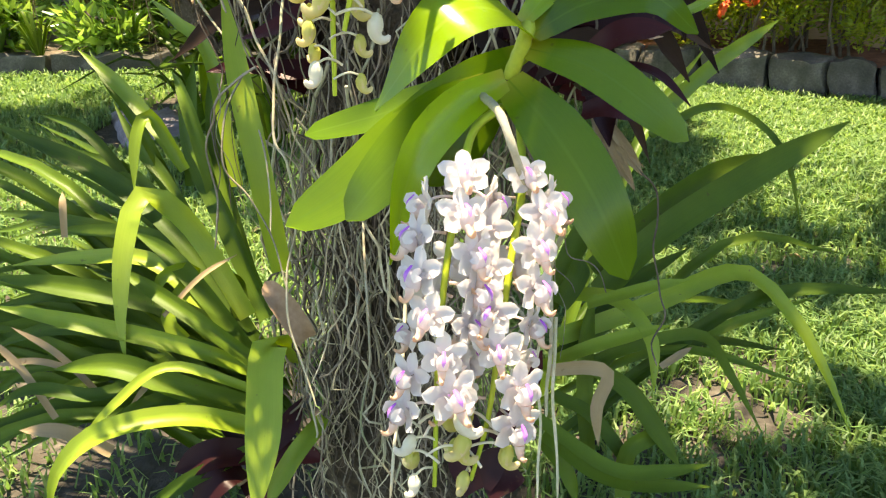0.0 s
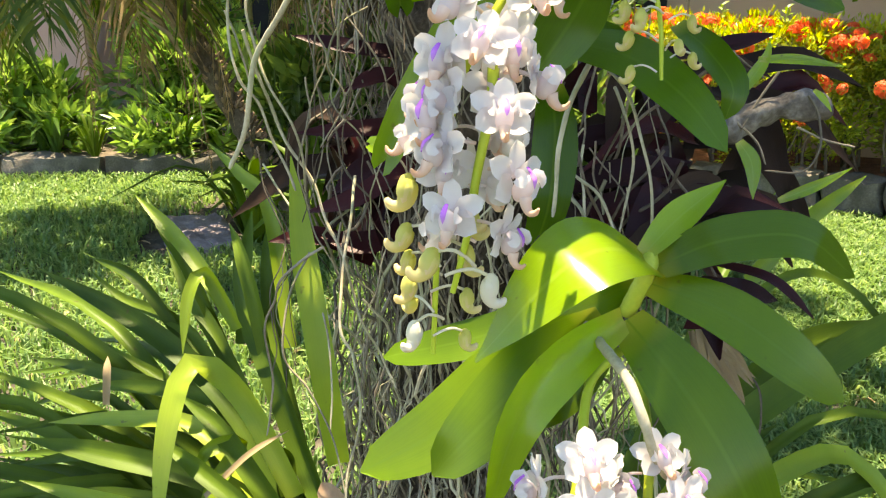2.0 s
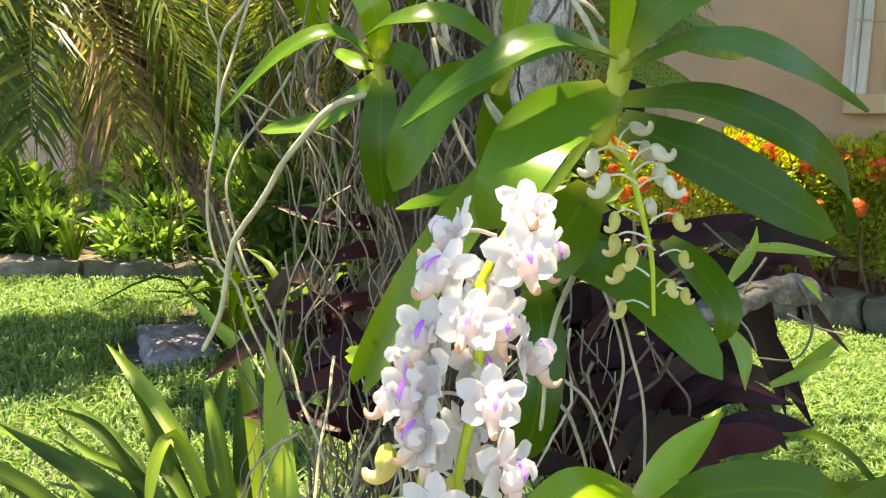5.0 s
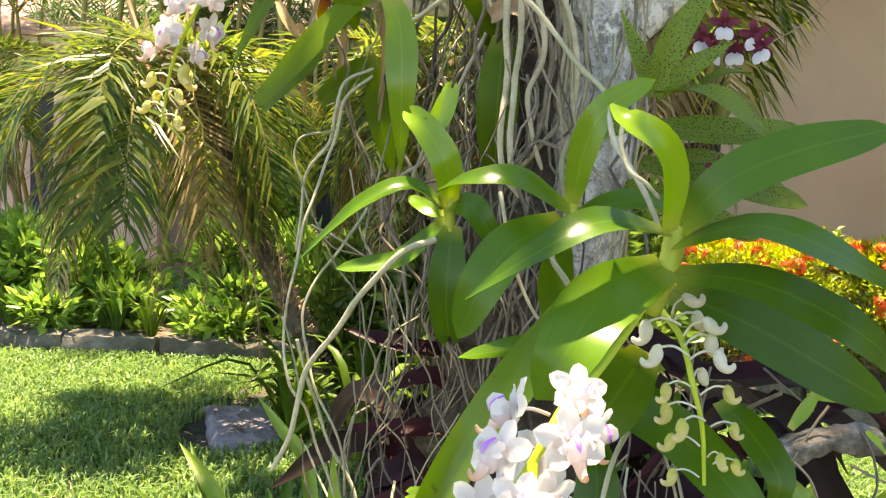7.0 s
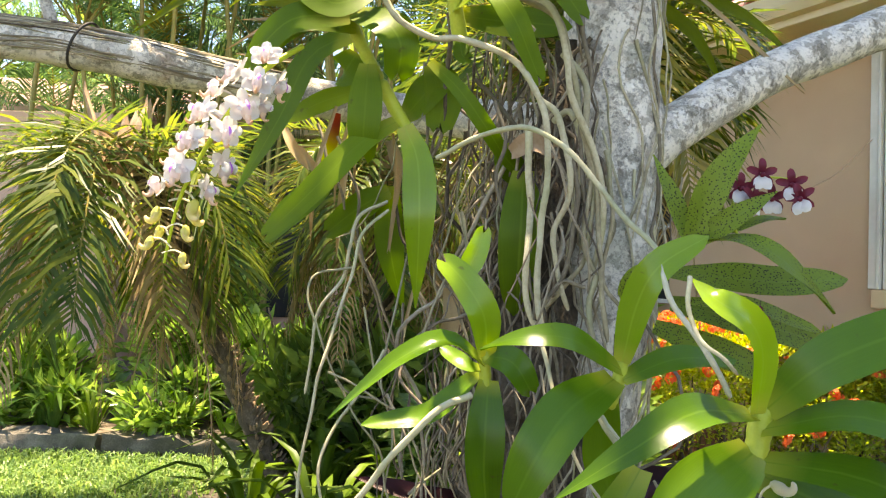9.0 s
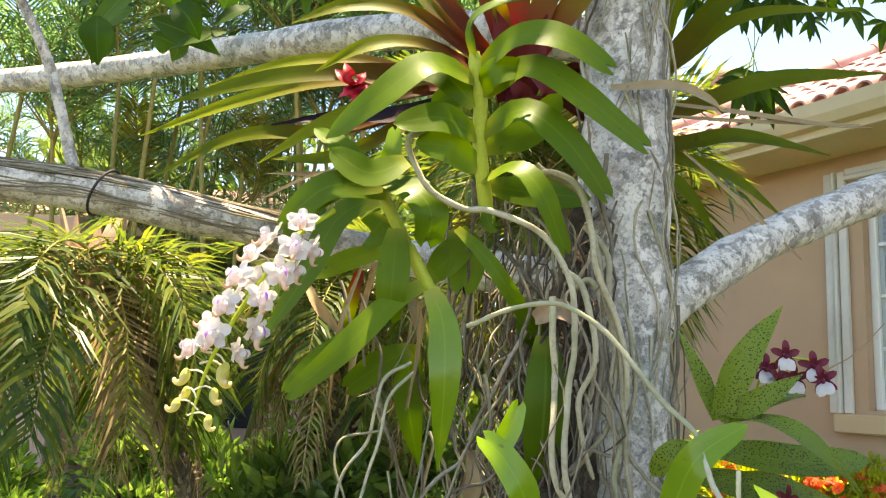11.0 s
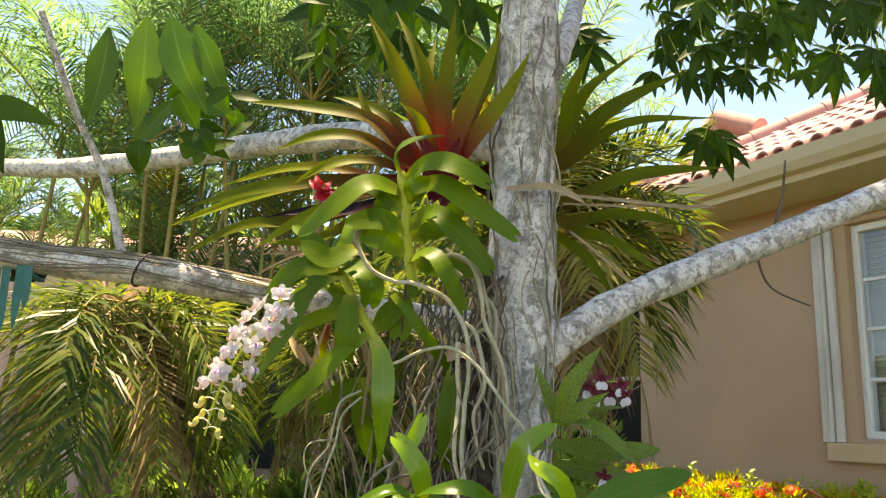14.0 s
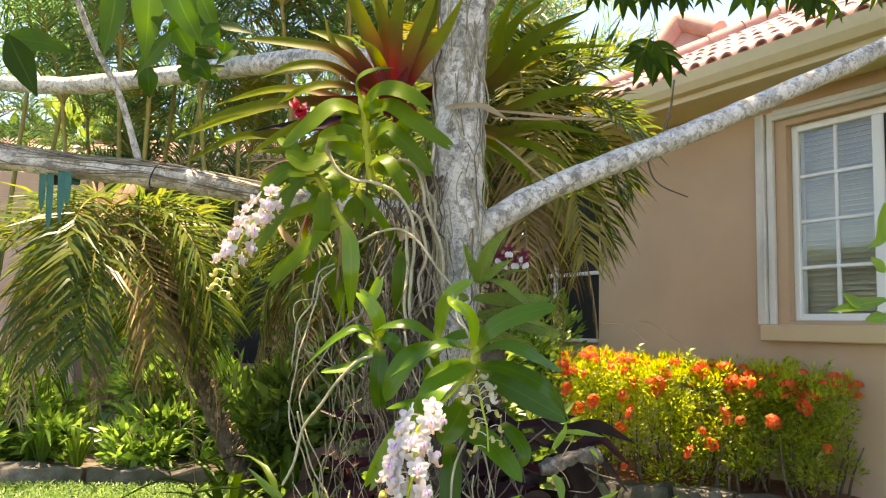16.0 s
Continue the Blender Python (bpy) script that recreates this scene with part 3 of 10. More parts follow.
def bareness(x, y):
    """How bare the lawn is: worn soil round the tree and in patches."""
    d = math.hypot((x + 0.05) / 1.1, (y - 0.95) / 0.9)
    bare = max(0.0, 0.8 - d)
    p1 = math.exp(-(((x - 0.95) / 0.42) ** 2 + ((y - 1.75) / 0.55) ** 2))
    p2 = math.exp(-(((x + 1.3) / 0.4) ** 2 + ((y - 3.85) / 0.4) ** 2)) * 1.8 + math.exp(-(((x + 0.6) / 0.3) ** 2 + ((y - 1.25) / 0.3) ** 2))
    p3 = math.exp(-(((x - 0.52) / 0.26) ** 2 + ((y - 1.28) / 0.36) ** 2))
    return bare + p1 * 0.5 + p2 * 0.5 + p3 * 0.48 + 0.25 * noise.noise(Vector((x * 2.2, y * 2.2, 3))) + 0.35 * noise.noise(Vector((x * 9, y * 9, 5)))


def build_grass():
    rng = np.random.default_rng(4)
    v, f, uv = [], [], []
    zones = ((-5.2, -0.2, 0.9, 4.75, 95000), (0.1, 2.6, 1.8, 4.2, 95000), (0.05, 1.7, 0.5, 1.8, 80000), (1.7, 2.6, 0.5, 1.8, 24000), (-0.2, 0.1, 0.9, 4.5, 7000), (-5.2, 4.2, -3.5, 0.9, 100000), (2.6, 4.6, 0.6, 3.0, 16000), (-9.0, -5.2, -3.5, 4.6, 30000))
    for x0, x1, y0, y1, count in zones:
        for _ in range(count):
            x, y = rng.uniform(x0, x1), rng.uniform(y0, y1)
            if in_planter(x, y) or (abs(x) > 0.66 * (y + 0.75) + 0.25 and rng.random() > 0.6):
                continue
            b = bareness(x, y)
            if math.hypot((x + 1.28) / 0.24, (y - 3.36) / 0.33) < 1:
                continue
            if rng.random() < b * 1.05:
                continue
            h = rng.uniform(0.035, 0.085) * (1 - 0.4 * min(1, max(0, b)))
            a, lean = rng.uniform(0, 6.283), rng.uniform(0.2, 1.0)
            w = rng.uniform(0.0011, 0.0026) * (1 + 0.5 * max(0.0, y))
            dx, dy = math.cos(a), math.sin(a)
            z = ground_height(x, y) - 0.004
            k = len(v)
            mx, my, mz = x + dx * h * lean * 0.4, y + dy * h * lean * 0.4, z + h * 0.7
            tx, ty, tz = x + dx * h * lean * 1.1, y + dy * h * lean * 1.1, z + h * (1.05 - 0.35 * lean)
            v += [(x - dy * w, y + dx * w, z), (x + dy * w, y - dx * w, z), (mx + dy * w * 0.8, my - dx * w * 0.8, mz), (mx - dy * w * 0.8, my + dx * w * 0.8, mz), (tx, ty, tz)]
            f += [(k, k + 1, k + 2, k + 3), (k + 3, k + 2, k + 4)]
            uv += [0, 0, 1, 0, 1, 0.6, 0, 0.6, 0, 0.6, 1, 0.6, 0.5, 1]
    me = bpy.data.meshes.new("grass")
    me.from_pydata(v, [], f)
    me.materials.append(GRASS)
    layer = me.uv_layers.new(name="UVMap")
    layer.data.foreach_set("uv", uv)
    tagged(new("grass", me), "sunlit St Augustine lawn grass with dappled shade", "grass", kind="stuff")


KERB_A, KERB_B = Vector((-6.5, 4.35, 0)), Vector((-0.6, 4.72, 0))      # front foot of the far kerb
EDGE_A, EDGE_B = Vector((0.75, 4.32, 0)), Vector((3.4, 2.95, 0))       # front foot of the planter's edging


def in_planter(x, y):
    ka = (KERB_B - KERB_A)
    if x < -0.4 and (x - KERB_A.x) * -ka.y + (y - KERB_A.y) * ka.x > 0:
        return True
    eb = (EDGE_B - EDGE_A)
    return x > 0.5 and (x - EDGE_A.x) * -eb.y + (y - EDGE_A.y) * eb.x > 0


def build_edging(name, a, b, size, high, deep, label):
    """A row of rough stone blocks from a to b, laid end to end."""
    row = thing(name, a, label, "kerb", kind="structure")
    way = (b - a).normalized()
    back = Vector((-way.y, way.x, 0))
    s, total = 0.0, (b - a).length
    rng = random.Random(5)
    while s < total:
        ln = size * rng.uniform(0.75, 1.3)
        h = high * rng.uniform(0.9, 1.04)
        off = rng.uniform(-0.012, 0.012)
        skew = rng.uniform(-0.02, 0.02)
        g = Geo()
        p0 = a + way * s

        def place(x, y, z, p0=p0, off=off, skew=skew):
            q = p0 + way * x + back * (y + off + skew * x) + Vector((0, 0, z))
            return q + Vector([(0.042 * noise.noise(q * 6 + Vector((k * 5, 0, 0))) + 0.012 * noise.noise(q * 21 + Vector((k * 5, 0, 0)))) for k in range(3)])
        nx, ny, nz = 14, 4, 4
        start = 0
        ln2 = ln - 0.012
        # six faces of a small grid, so that the noise can roughen them
        for o, du, dv, nu, nv in (((0, 0, 0), (ln2, 0, 0), (0, 0, h), nx, nz), ((ln2, deep, 0), (-ln2, 0, 0), (0, 0, h), nx, nz), ((0, deep, 0), (0, -deep, 0), (0, 0, h), ny, nz),
                                  ((ln2, 0, 0), (0, deep, 0), (0, 0, h), ny, nz), ((0, 0, h), (ln2, 0, 0), (0, deep, 0), nx, ny)):
            start = len(g.v)
            for j in range(nv + 1):
                for i in range(nu + 1):
                    c = [o[k] + du[k] * i / nu + dv[k] * j / nv for k in range(3)]
                    rr = 0.02
                    cx, cy, cz = c[0] - ln2 / 2, c[1] - deep / 2, c[2] - h / 2
                    e = [max(0, abs(q) - (w / 2 - rr)) for q, w in ((cx, ln2), (cy, deep), (cz, h))]
                    if sum(1 for q in e if q > rr * 0.9) >= 2:
                        c[0] -= math.copysign(rr * 0.35, cx) * (e[0] > rr * 0.9)
                        c[1] -= math.copysign(rr * 0.35, cy) * (e[1] > rr * 0.9)
                        c[2] -= math.copysign(rr * 0.35, cz) * (e[2] > rr * 0.9)
                    g.v.append(place(*c))
            for j in range(nv):
                for i in range(nu):
                    q = start + j * (nu + 1) + i
                    g.face((q, q + 1, q + nu + 2, q + nu + 1))
        part("block", g, STONE, row, at=p0, smooth=True)
        s += ln
    return row


def build_bed(name, a, b, deep, high, mat, label):
    """The soil behind an edging."""
    way = (b - a).normalized()
    back = Vector((-way.y, way.x, 0))
    g = Geo()
    nx, ny = 40, 12
    for j in range(ny + 1):
        for i in range(nx + 1):
            p = a + way * ((b - a).length * i / nx) + back * (0.1 + deep * j / ny)
            g.v.append(Vector((p.x, p.y, high + 0.04 * noise.noise(Vector((p.x * 3, p.y * 3, 0))))))
    for j in range(ny):
        for i in range(nx):
            q = j * (nx + 1) + i
            g.face((q, q + 1, q + nx + 2, q + nx + 1))
    whole(name, g, mat, a, label, "flower bed", kind="structure")


def build_slab(place, size, turn, label):
    """A flat broken slab lying in the grass: uneven outline, rough top, low sides."""
    g = Geo()
    c = Vector(place)
    spin = Matrix.Rotation(turn, 3, "Z")
    n, rings = 40, 9
    for r in range(rings + 2):
        for k in range(n):
            a = 6.28319 * k / n
            corner = 1 / max(abs(math.cos(a)), abs(math.sin(a))) ** 0.75
            edge = corner * (1 + 0.16 * noise.noise(Vector((math.cos(a) * 2.2, math.sin(a) * 2.2, c.x * 5))) + 0.06 * noise.noise(Vector((math.cos(a) * 7, math.sin(a) * 7, 3))))
            s = min(1.0, (r + 0.4) / rings)
            if r > rings:
                s = 1.06
            p = spin @ Vector((math.cos(a) * size[0] * edge * s, math.sin(a) * size[1] * edge * s, 0)) + c
            top = size[2] * (1 + 0.45 * noise.noise(p * 5) + 0.3 * noise.noise(p * 17) + 0.2 * noise.noise(p * 45))
            drop = 0.0 if s < 0.9 else (0.25 if s <= 1.0 and r < rings else 0.6)
            g.v.append(Vector((p.x, p.y, c.z + (top * (1 - drop) if r <= rings else -0.04))))
    for r in range(rings + 1):
        for k in range(n):
            a, b = r * n + k, r * n + (k + 1) % n
            g.face((a, a + n, b + n, b))
    g.face(list(range(n)))
    whole("garden_stone", g, SLAB, place, label, "stone")


build_ground()
build_edging("kerb_far", KERB_A, KERB_B, 0.8, 0.14, 0.2, "weathered grey stone kerb along the far flower bed")
build_edging("kerb_hedge", EDGE_A, EDGE_B, 0.27, 0.2, 0.17, "dark stone block edging in front of the red-flowered hedge")
build_bed("bed_far", KERB_A, KERB_B, 6.0, 0.11, DIRT, "shaded soil of the flower bed behind the kerb")
build_bed("bed_hedge", EDGE_A, EDGE_B, 1.6, 0.17, MULCH, "reddish mulch under the flowering hedge")
build_slab((-1.28, 3.36, 0.0), (0.15, 0.3, 0.05), 0.5, "flat lavender-grey stone lying in the lawn")


# ---- house ----
HOUSE_AT = Vector((2.033, 4.626, 0))
HOUSE_TURN = math.atan2(-0.857, 0.515)


def H(x, y, z):
    """House metres: x along the front wall towards the lens, y into the house."""
    return HOUSE_AT + Vector((0.515 * x + 0.857 * y, -0.857 * x + 0.515 * y, z))


def build_house():
    house = thing("house", HOUSE_AT, "tan stucco bungalow with pink clay roof tiles and white window", "house", turn=HOUSE_TURN)
    left, right, top = -1.55, 7.0, 2.62
    w0, w1, z0, z1 = 0.21, 1.62, 1.17, 2.42
    for name, lo, hi in (("wall", (left, 0, 0), (w0, 0.2, top)), ("wall", (w1, 0, 0), (right, 0.2, top)), ("wall", (w0, 0, 0), (w1, 0.2, z0)), ("wall", (w0, 0, z1), (w1, 0.2, top)),
                         ("wall", (left, 0.2, 0), (left + 0.2, 2.2, top)), ("wall", (left, 2.2, 0), (right, 2.4, top))):
        g = Geo()
        g.box(lo, hi, H)
        part(name, g, STUCCO, house, smooth=False)
    # dark screened porch beyond the corner
    for lo, hi, m, nm in (((-4.2, 1.4, 0), (left, 1.55, 1.0), STUCCO, "porch_wall"), ((-4.2, 1.4, 1.0), (left, 1.5, 2.62), DARK, "porch_screen")):
        g = Geo()
        g.box(lo, hi, H)
        part(nm, g, m, house, smooth=False)
    for x in (-1.95, -2.9, -3.85):
        g = Geo()
        g.box((x, 1.36, 0.98), (x + 0.05, 1.396, 2.62), H, bevel=0.004)
        part("porch_post", g, FRAME_WHITE, house, smooth=False)
    for z in (0.97, 1.7):
        g = Geo()
        g.box((-4.2, 1.35, z), (left, 1.394, z + 0.04), H, bevel=0.004)
        part("porch_rail", g, FRAME_WHITE, house, smooth=False)
    # window
    win = thing("window_1", H(w0, 0, z0), "white-framed window with muntins and closed blinds", "window", kind="structure", turn=HOUSE_TURN)
    fr = (("window_frame", (w0, 0.05, z0), (w0 + 0.045, 0.13, z1)), ("window_frame", (w1 - 0.045, 0.05, z0), (w1, 0.13, z1)), ("window_frame", (w0 + 0.045, 0.05, z1 - 0.045), (w1 - 0.045, 0.13, z1)),
          ("window_frame", (w0 + 0.045, 0.05, z0), (w1 - 0.045, 0.13, z0 + 0.045)), ("window_frame", (0.74, 0.045, z0 + 0.045), (0.81, 0.13, z1 - 0.045)))
    for nm, lo, hi in fr:
        g = Geo()
        g.box(lo, hi, H, bevel=0.006)
        part(nm, g, FRAME_WHITE, win, smooth=False)
    rows = [z0 + 0.045 + (z1 - z0 - 0.09) * k / 4 for k in range(5)]
    for k in (1, 2, 3):
        g = Geo()
        g.box((w0 + 0.045, 0.066, rows[k] - 0.011), (0.74, 0.094, rows[k] + 0.011), H, bevel=0.004)
        part("muntin", g, FRAME_WHITE, win, smooth=False)
    g = Geo()
    g.box((0.487, 0.068, z0 + 0.045), (0.509, 0.092, z1 - 0.045), H, bevel=0.004)
    part("muntin", g, FRAME_WHITE, win, smooth=False)
    for x0, x1 in ((w0 + 0.045, 0.487), (0.509, 0.74)):
        for k in range(4):
            g = Geo()
            g.box((x0, 0.078, rows[k] + 0.011 * (k > 0)), (x1, 0.082, rows[k + 1] - 0.011 * (k < 3)), H)
            part("pane", g, GLASS, win, smooth=False).visible_shadow = False
    g = Geo()
    g.box((0.81, 0.06, z0 + 0.045), (w1 - 0.045, 0.064, z1 - 0.045), H)
    part("insect_screen", g, DARK, win, "dark insect screen over the open half", smooth=False)
    blinds = thing("window_blind", H(w0, 0.15, z1), "closed beige horizontal blind behind the window", "blind", turn=HOUSE_TURN)
    z = z0 + 0.03
    while z < z1 - 0.02:
        g = Geo()
        a, b, c, d = H(w0 + 0.02, 0.135, z), H(w1 - 0.02, 0.135, z), H(w1 - 0.02, 0.165, z + 0.034), H(w0 + 0.02, 0.165, z + 0.034)
        up = Vector((0, 0, 0.003))
        g.v += [a, b, c, d, a + up, b + up, c + up, d + up]
        for q in ((0, 1, 2, 3), (7, 6, 5, 4), (0, 4, 5, 1), (1, 5, 6, 2), (2, 6, 7, 3), (3, 7, 4, 0)):
            g.face(q)
        part("slat", g, BLIND, blinds, smooth=False)
        z += 0.032
    # near-black panel added in place of the unlit room's darkness
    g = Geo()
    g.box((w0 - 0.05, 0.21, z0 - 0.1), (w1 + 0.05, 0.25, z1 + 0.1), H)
    part("room_shade", g, DARK, house, "dark panel standing for the unlit room behind the blind", smooth=False)
    # sill, shutter tracks
    g = Geo()
    g.box((0.03, -0.055, 1.04), (w1 + 0.2, -0.002, 1.145), H, bevel=0.008)
    part("window_sill", g, SILL, house, smooth=False)
    for x0, x1, out in ((0.0, 0.05, 0.035), (0.056, 0.075, 0.05), (0.081, 0.13, 0.028)):
        g = Geo()
        g.box((x0, -out, 1.147), (x1, -0.002, 2.52), H, bevel=0.004)
        part("shutter_track", g, ALUMINIUM, house, smooth=False)
    for za, zb, out in ((2.46, 2.485, 0.05), (2.49, 2.53, 0.035)):
        g = Geo()
        g.box((0.135, -out, za), (w1 + 0.2, -0.002, zb), H, bevel=0.004)
        part("shutter_rail", g, ALUMINIUM, house, smooth=False)
    # eaves: soffit, fascia with gutter
    g = Geo()
    g.box((-2.0, -0.43, 2.62), (right, 0.2, 2.645), H)
    part("soffit", g, TRIM, house, smooth=False)
    g = Geo()
    g.box((-2.0, -0.45, 2.60), (right, -0.432, 2.74), H, bevel=0.004)
    part("fascia", g, TRIM, house, smooth=False)
    g = Geo()
    prof = [(-0.452, 2.64), (-0.51, 2.645), (-0.545, 2.69), (-0.56, 2.74), (-0.565, 2.755), (-0.55, 2.755), (-0.545, 2.74), (-0.535, 2.70), (-0.505, 2.66), (-0.452, 2.655)]
    for x in (-2.02, right):
        for y, zz in prof:
            g.v.append(H(x, y, zz))
    k = len(prof)
    for i in range(k):
        j = (i + 1) % k
        g.face((i, j, k + j, k + i))
    g.face(range(k))
    g.face(range(2 * k - 1, k - 1, -1))
    part("gutter", g, TRIM, house, smooth=False)
    # roof: deck, rows of barrel tiles, hip at the far end
    pitch = math.tan(radians(29))
    g = Geo()
    for x, y in ((-2.05, -0.5), (right, -0.5), (right, 3.2), (1.6, 3.2)):
        g.v.append(H(x, y, 2.76 + (y + 0.5) * pitch))
    for x, y in ((-2.05, -0.5), (right, -0.5), (right, 3.2), (1.6, 3.2)):
        g.v.append(H(x, y, 2.72 + (y + 0.5) * pitch))
    for q in ((0, 1, 2, 3), (7, 6, 5, 4), (0, 4, 5, 1), (1, 5, 6, 2), (2, 6, 7, 3), (3, 7, 4, 0)):
        g.face(q)
    g.v += [H(-2.05, 5.0, 2.76)]
    g.face((0, 3, 8))
    deck = part("roof", g, ROOF_TILE, house, smooth=False)
    tile = None
    rng = random.Random(8)
    step, course = 0.122, 0.3
    for c in range(6):
        y0 = -0.56 + c * course
        for i in range(int((right + 2.0) / step)):
            x = -1.98 + i * step
            if x < -2.05 + (y0 + 0.5) * 0.99 or x > 4.2:
                continue
            if tile is None:
                tg = Geo()
                for s in range(2):
                    for k2 in range(9):
                        w = math.pi * k2 / 8
                        r = 0.04 if s else 0.046
                        yy = s * 0.36
                        tg.v.append(Vector((math.cos(w) * r * 1.05, yy, math.sin(w) * r + yy * pitch + (0.012 if not s else 0))))
                        tg.v.append(Vector((math.cos(w) * (r - 0.011) * 1.05, yy, math.sin(w) * (r - 0.011) + yy * pitch + (0.012 if not s else 0))))
                for k2 in range(8):
                    a, b = 2 * k2, 2 * k2 + 2
                    tg.face((a, b, b + 18, a + 18))
                    tg.face((a + 1, a + 19, b + 19, b + 1))
                    tg.face((a, a + 1, b + 1, b))
                tile = mesh_of("roof_tile", tg, ROOF_TILE)
            ob = new("roof_tile", tile)
            ob.parent = deck
            ob.matrix_basis = Matrix.Translation((x + rng.uniform(-0.006, 0.006), y0, 2.772 + (y0 + 0.5) * pitch + rng.uniform(-0.004, 0.004))) @ Matrix.Rotation(rng.uniform(-0.03, 0.03), 4, "Z")
    # hip ridge of barrel tiles
    for i in range(13):
        s = i * 0.26
        p, q = H(-2.05 + s * 0.72, -0.5 + s * 0.73, 2.81 + s * 0.73 * pitch), H(-2.05 + (s + 0.3) * 0.72, -0.5 + (s + 0.3) * 0.73, 2.81 + (s + 0.3) * 0.73 * pitch)
        g = Geo()
        g.ring_tube([p, p.lerp(q, 0.5), q], [0.085, 0.08, 0.072], 12)
        part("ridge_tile", g, ROOF_TILE, house)
    # the higher roof behind
    a, b, c, d = (Vector(q) for q in ((1.894, 6.904, 3.655), (2.483, 6.133, 3.543), (2.430, 6.472, 3.848), (2.183, 6.820, 4.071)))
    g = Geo()
    low = Vector((0, 0, -0.22))
    back = Vector((0.5, 0.4, 0.0))
    g.v += [a, b, c, d, a + low, b + low, c + back, d + back]
    for q in ((0, 1, 2, 3), (4, 5, 1, 0), (3, 2, 6, 7)):
        g.face(q)
    part("rear_roof", g, ROOF_TILE, house, "pink tiled roof farther back", smooth=False)
    for p0, p1 in ((a, d), (d, c)):
        g = Geo()
        g.ring_tube([p0, p0.lerp(p1, 0.5), p1], 0.1, 10)
        part("ridge_tile", g, ROOF_TILE, house)
    return house


build_house()


def build_neighbour():
    """The pink house far behind the palms."""
    ob = thing("neighbour_house", (-6.0, 9.5, 0), "pink stucco house behind the palms", "house")
    for nm, lo, hi, m in (("wall", (-9.5, 9.4, 0), (-1.6, 9.6, 2.7), PINK_STUCCO), ("wall", (-5.2, 8.0, 0), (-4.0, 9.4, 2.7), PINK_STUCCO), ("fascia", (-9.7, 9.0, 2.7), (-1.4, 9.2, 2.85), TRIM)):
        g = Geo()
        g.box(lo, hi, bevel=0.01)
        part(nm, g, m, ob, smooth=False)
    for x in (-8.0, -6.4, -3.2):
        g = Geo()
        g.box((x, 9.36, 0.6), (x + 1.0, 9.398, 2.2), bevel=0.01)
        part("window", g, DARK, ob, smooth=False)
    g = Geo()
    g.v += [Vector(p) for p in ((-9.9, 8.9, 2.85), (-1.2, 8.9, 2.85), (-2.6, 11.5, 3.9), (-8.5, 11.5, 3.9), (-9.9, 8.9, 2.8), (-1.2, 8.9, 2.8), (-2.6, 11.5, 3.8), (-8.5, 11.5, 3.8))]
    for q in ((0, 1, 2, 3), (7, 6, 5, 4), (0, 4, 5, 1), (1, 5, 6, 2), (2, 6, 7, 3), (3, 7, 4, 0)):
        g.face(q)
    part("roof", g, ROOF_TILE, ob, smooth=False)


build_neighbour()


# ---- plants of the garden ----
def frond(geo, base, way, length, droop, leaflets=26, leaf_len=0.22, leaf_w=0.011, mat=0, stem_mat=1, lift=0.35, hang=0.4, gap=0.12, stem=0.006):
    """A feather palm frond: a bending midrib with leaflets in two rows."""
    way = Vector(way).normalized()
    pts, p, d = [], Vector(base), way.copy()
    n = 12
    for i in range(n + 1):
        pts.append(p.copy())
        p += d * (length / n)
        d = (d + Vector((0, 0, -droop / n * (0.4 + 1.2 * i / n)))).normalized()
    geo.ring_tube(pts, [stem * (1.25 - i / n) for i in range(n + 1)], 5, stem_mat, cap=False)
    for k in range(leaflets):
        s = gap + (1 - gap) * (k + 0.5) / leaflets
        x = s * n
        i = min(int(x), n - 1)
        q = pts[i].lerp(pts[i + 1], x - i)
        t = (pts[i + 1] - pts[i]).normalized()
        side = t.cross(Vector((0, 0, 1)))
        if side.length < 0.1:
            side = t.cross(Vector((1, 0, 0)))
        side.normalize()
        up = side.cross(t)
        ll = leaf_len * (0.45 + 0.75 * math.sin(math.pi * min(1, 0.12 + s * 0.88)) ** 0.7) * random.uniform(0.7, 1.12)
        for sg in (-1, 1):
            if random.random() < 0.04:
                continue
            stray = Vector((random.gauss(0, 0.045), random.gauss(0, 0.045), random.gauss(0, 0.045)))
            dirn = (side * sg * 0.85 + t * (0.45 + 0.5 * s) + up * lift * random.uniform(0.2, 1.4) + stray).normalized()
            a = q
            b = q + dirn * ll * 0.5
            c = q + dirn * ll - Vector((0, 0, hang * ll * random.uniform(0.6, 1.3)))
            w = dirn.cross(up).normalized() * leaf_w * 0.5 + up * random.uniform(-0.2, 0.2) * leaf_w
            j = len(geo.v)
            geo.v += [a - w * 0.5, a + w * 0.5, b + w, b - w, c]
            geo.face((j, j + 1, j + 2, j + 3), mat, [(0, 0), (1, 0), (1, 0.5), (0, 0.5)])
            geo.face((j + 3, j + 2, j + 4), mat, [(0, 0.5), (1, 0.5), (0.5, 1)])


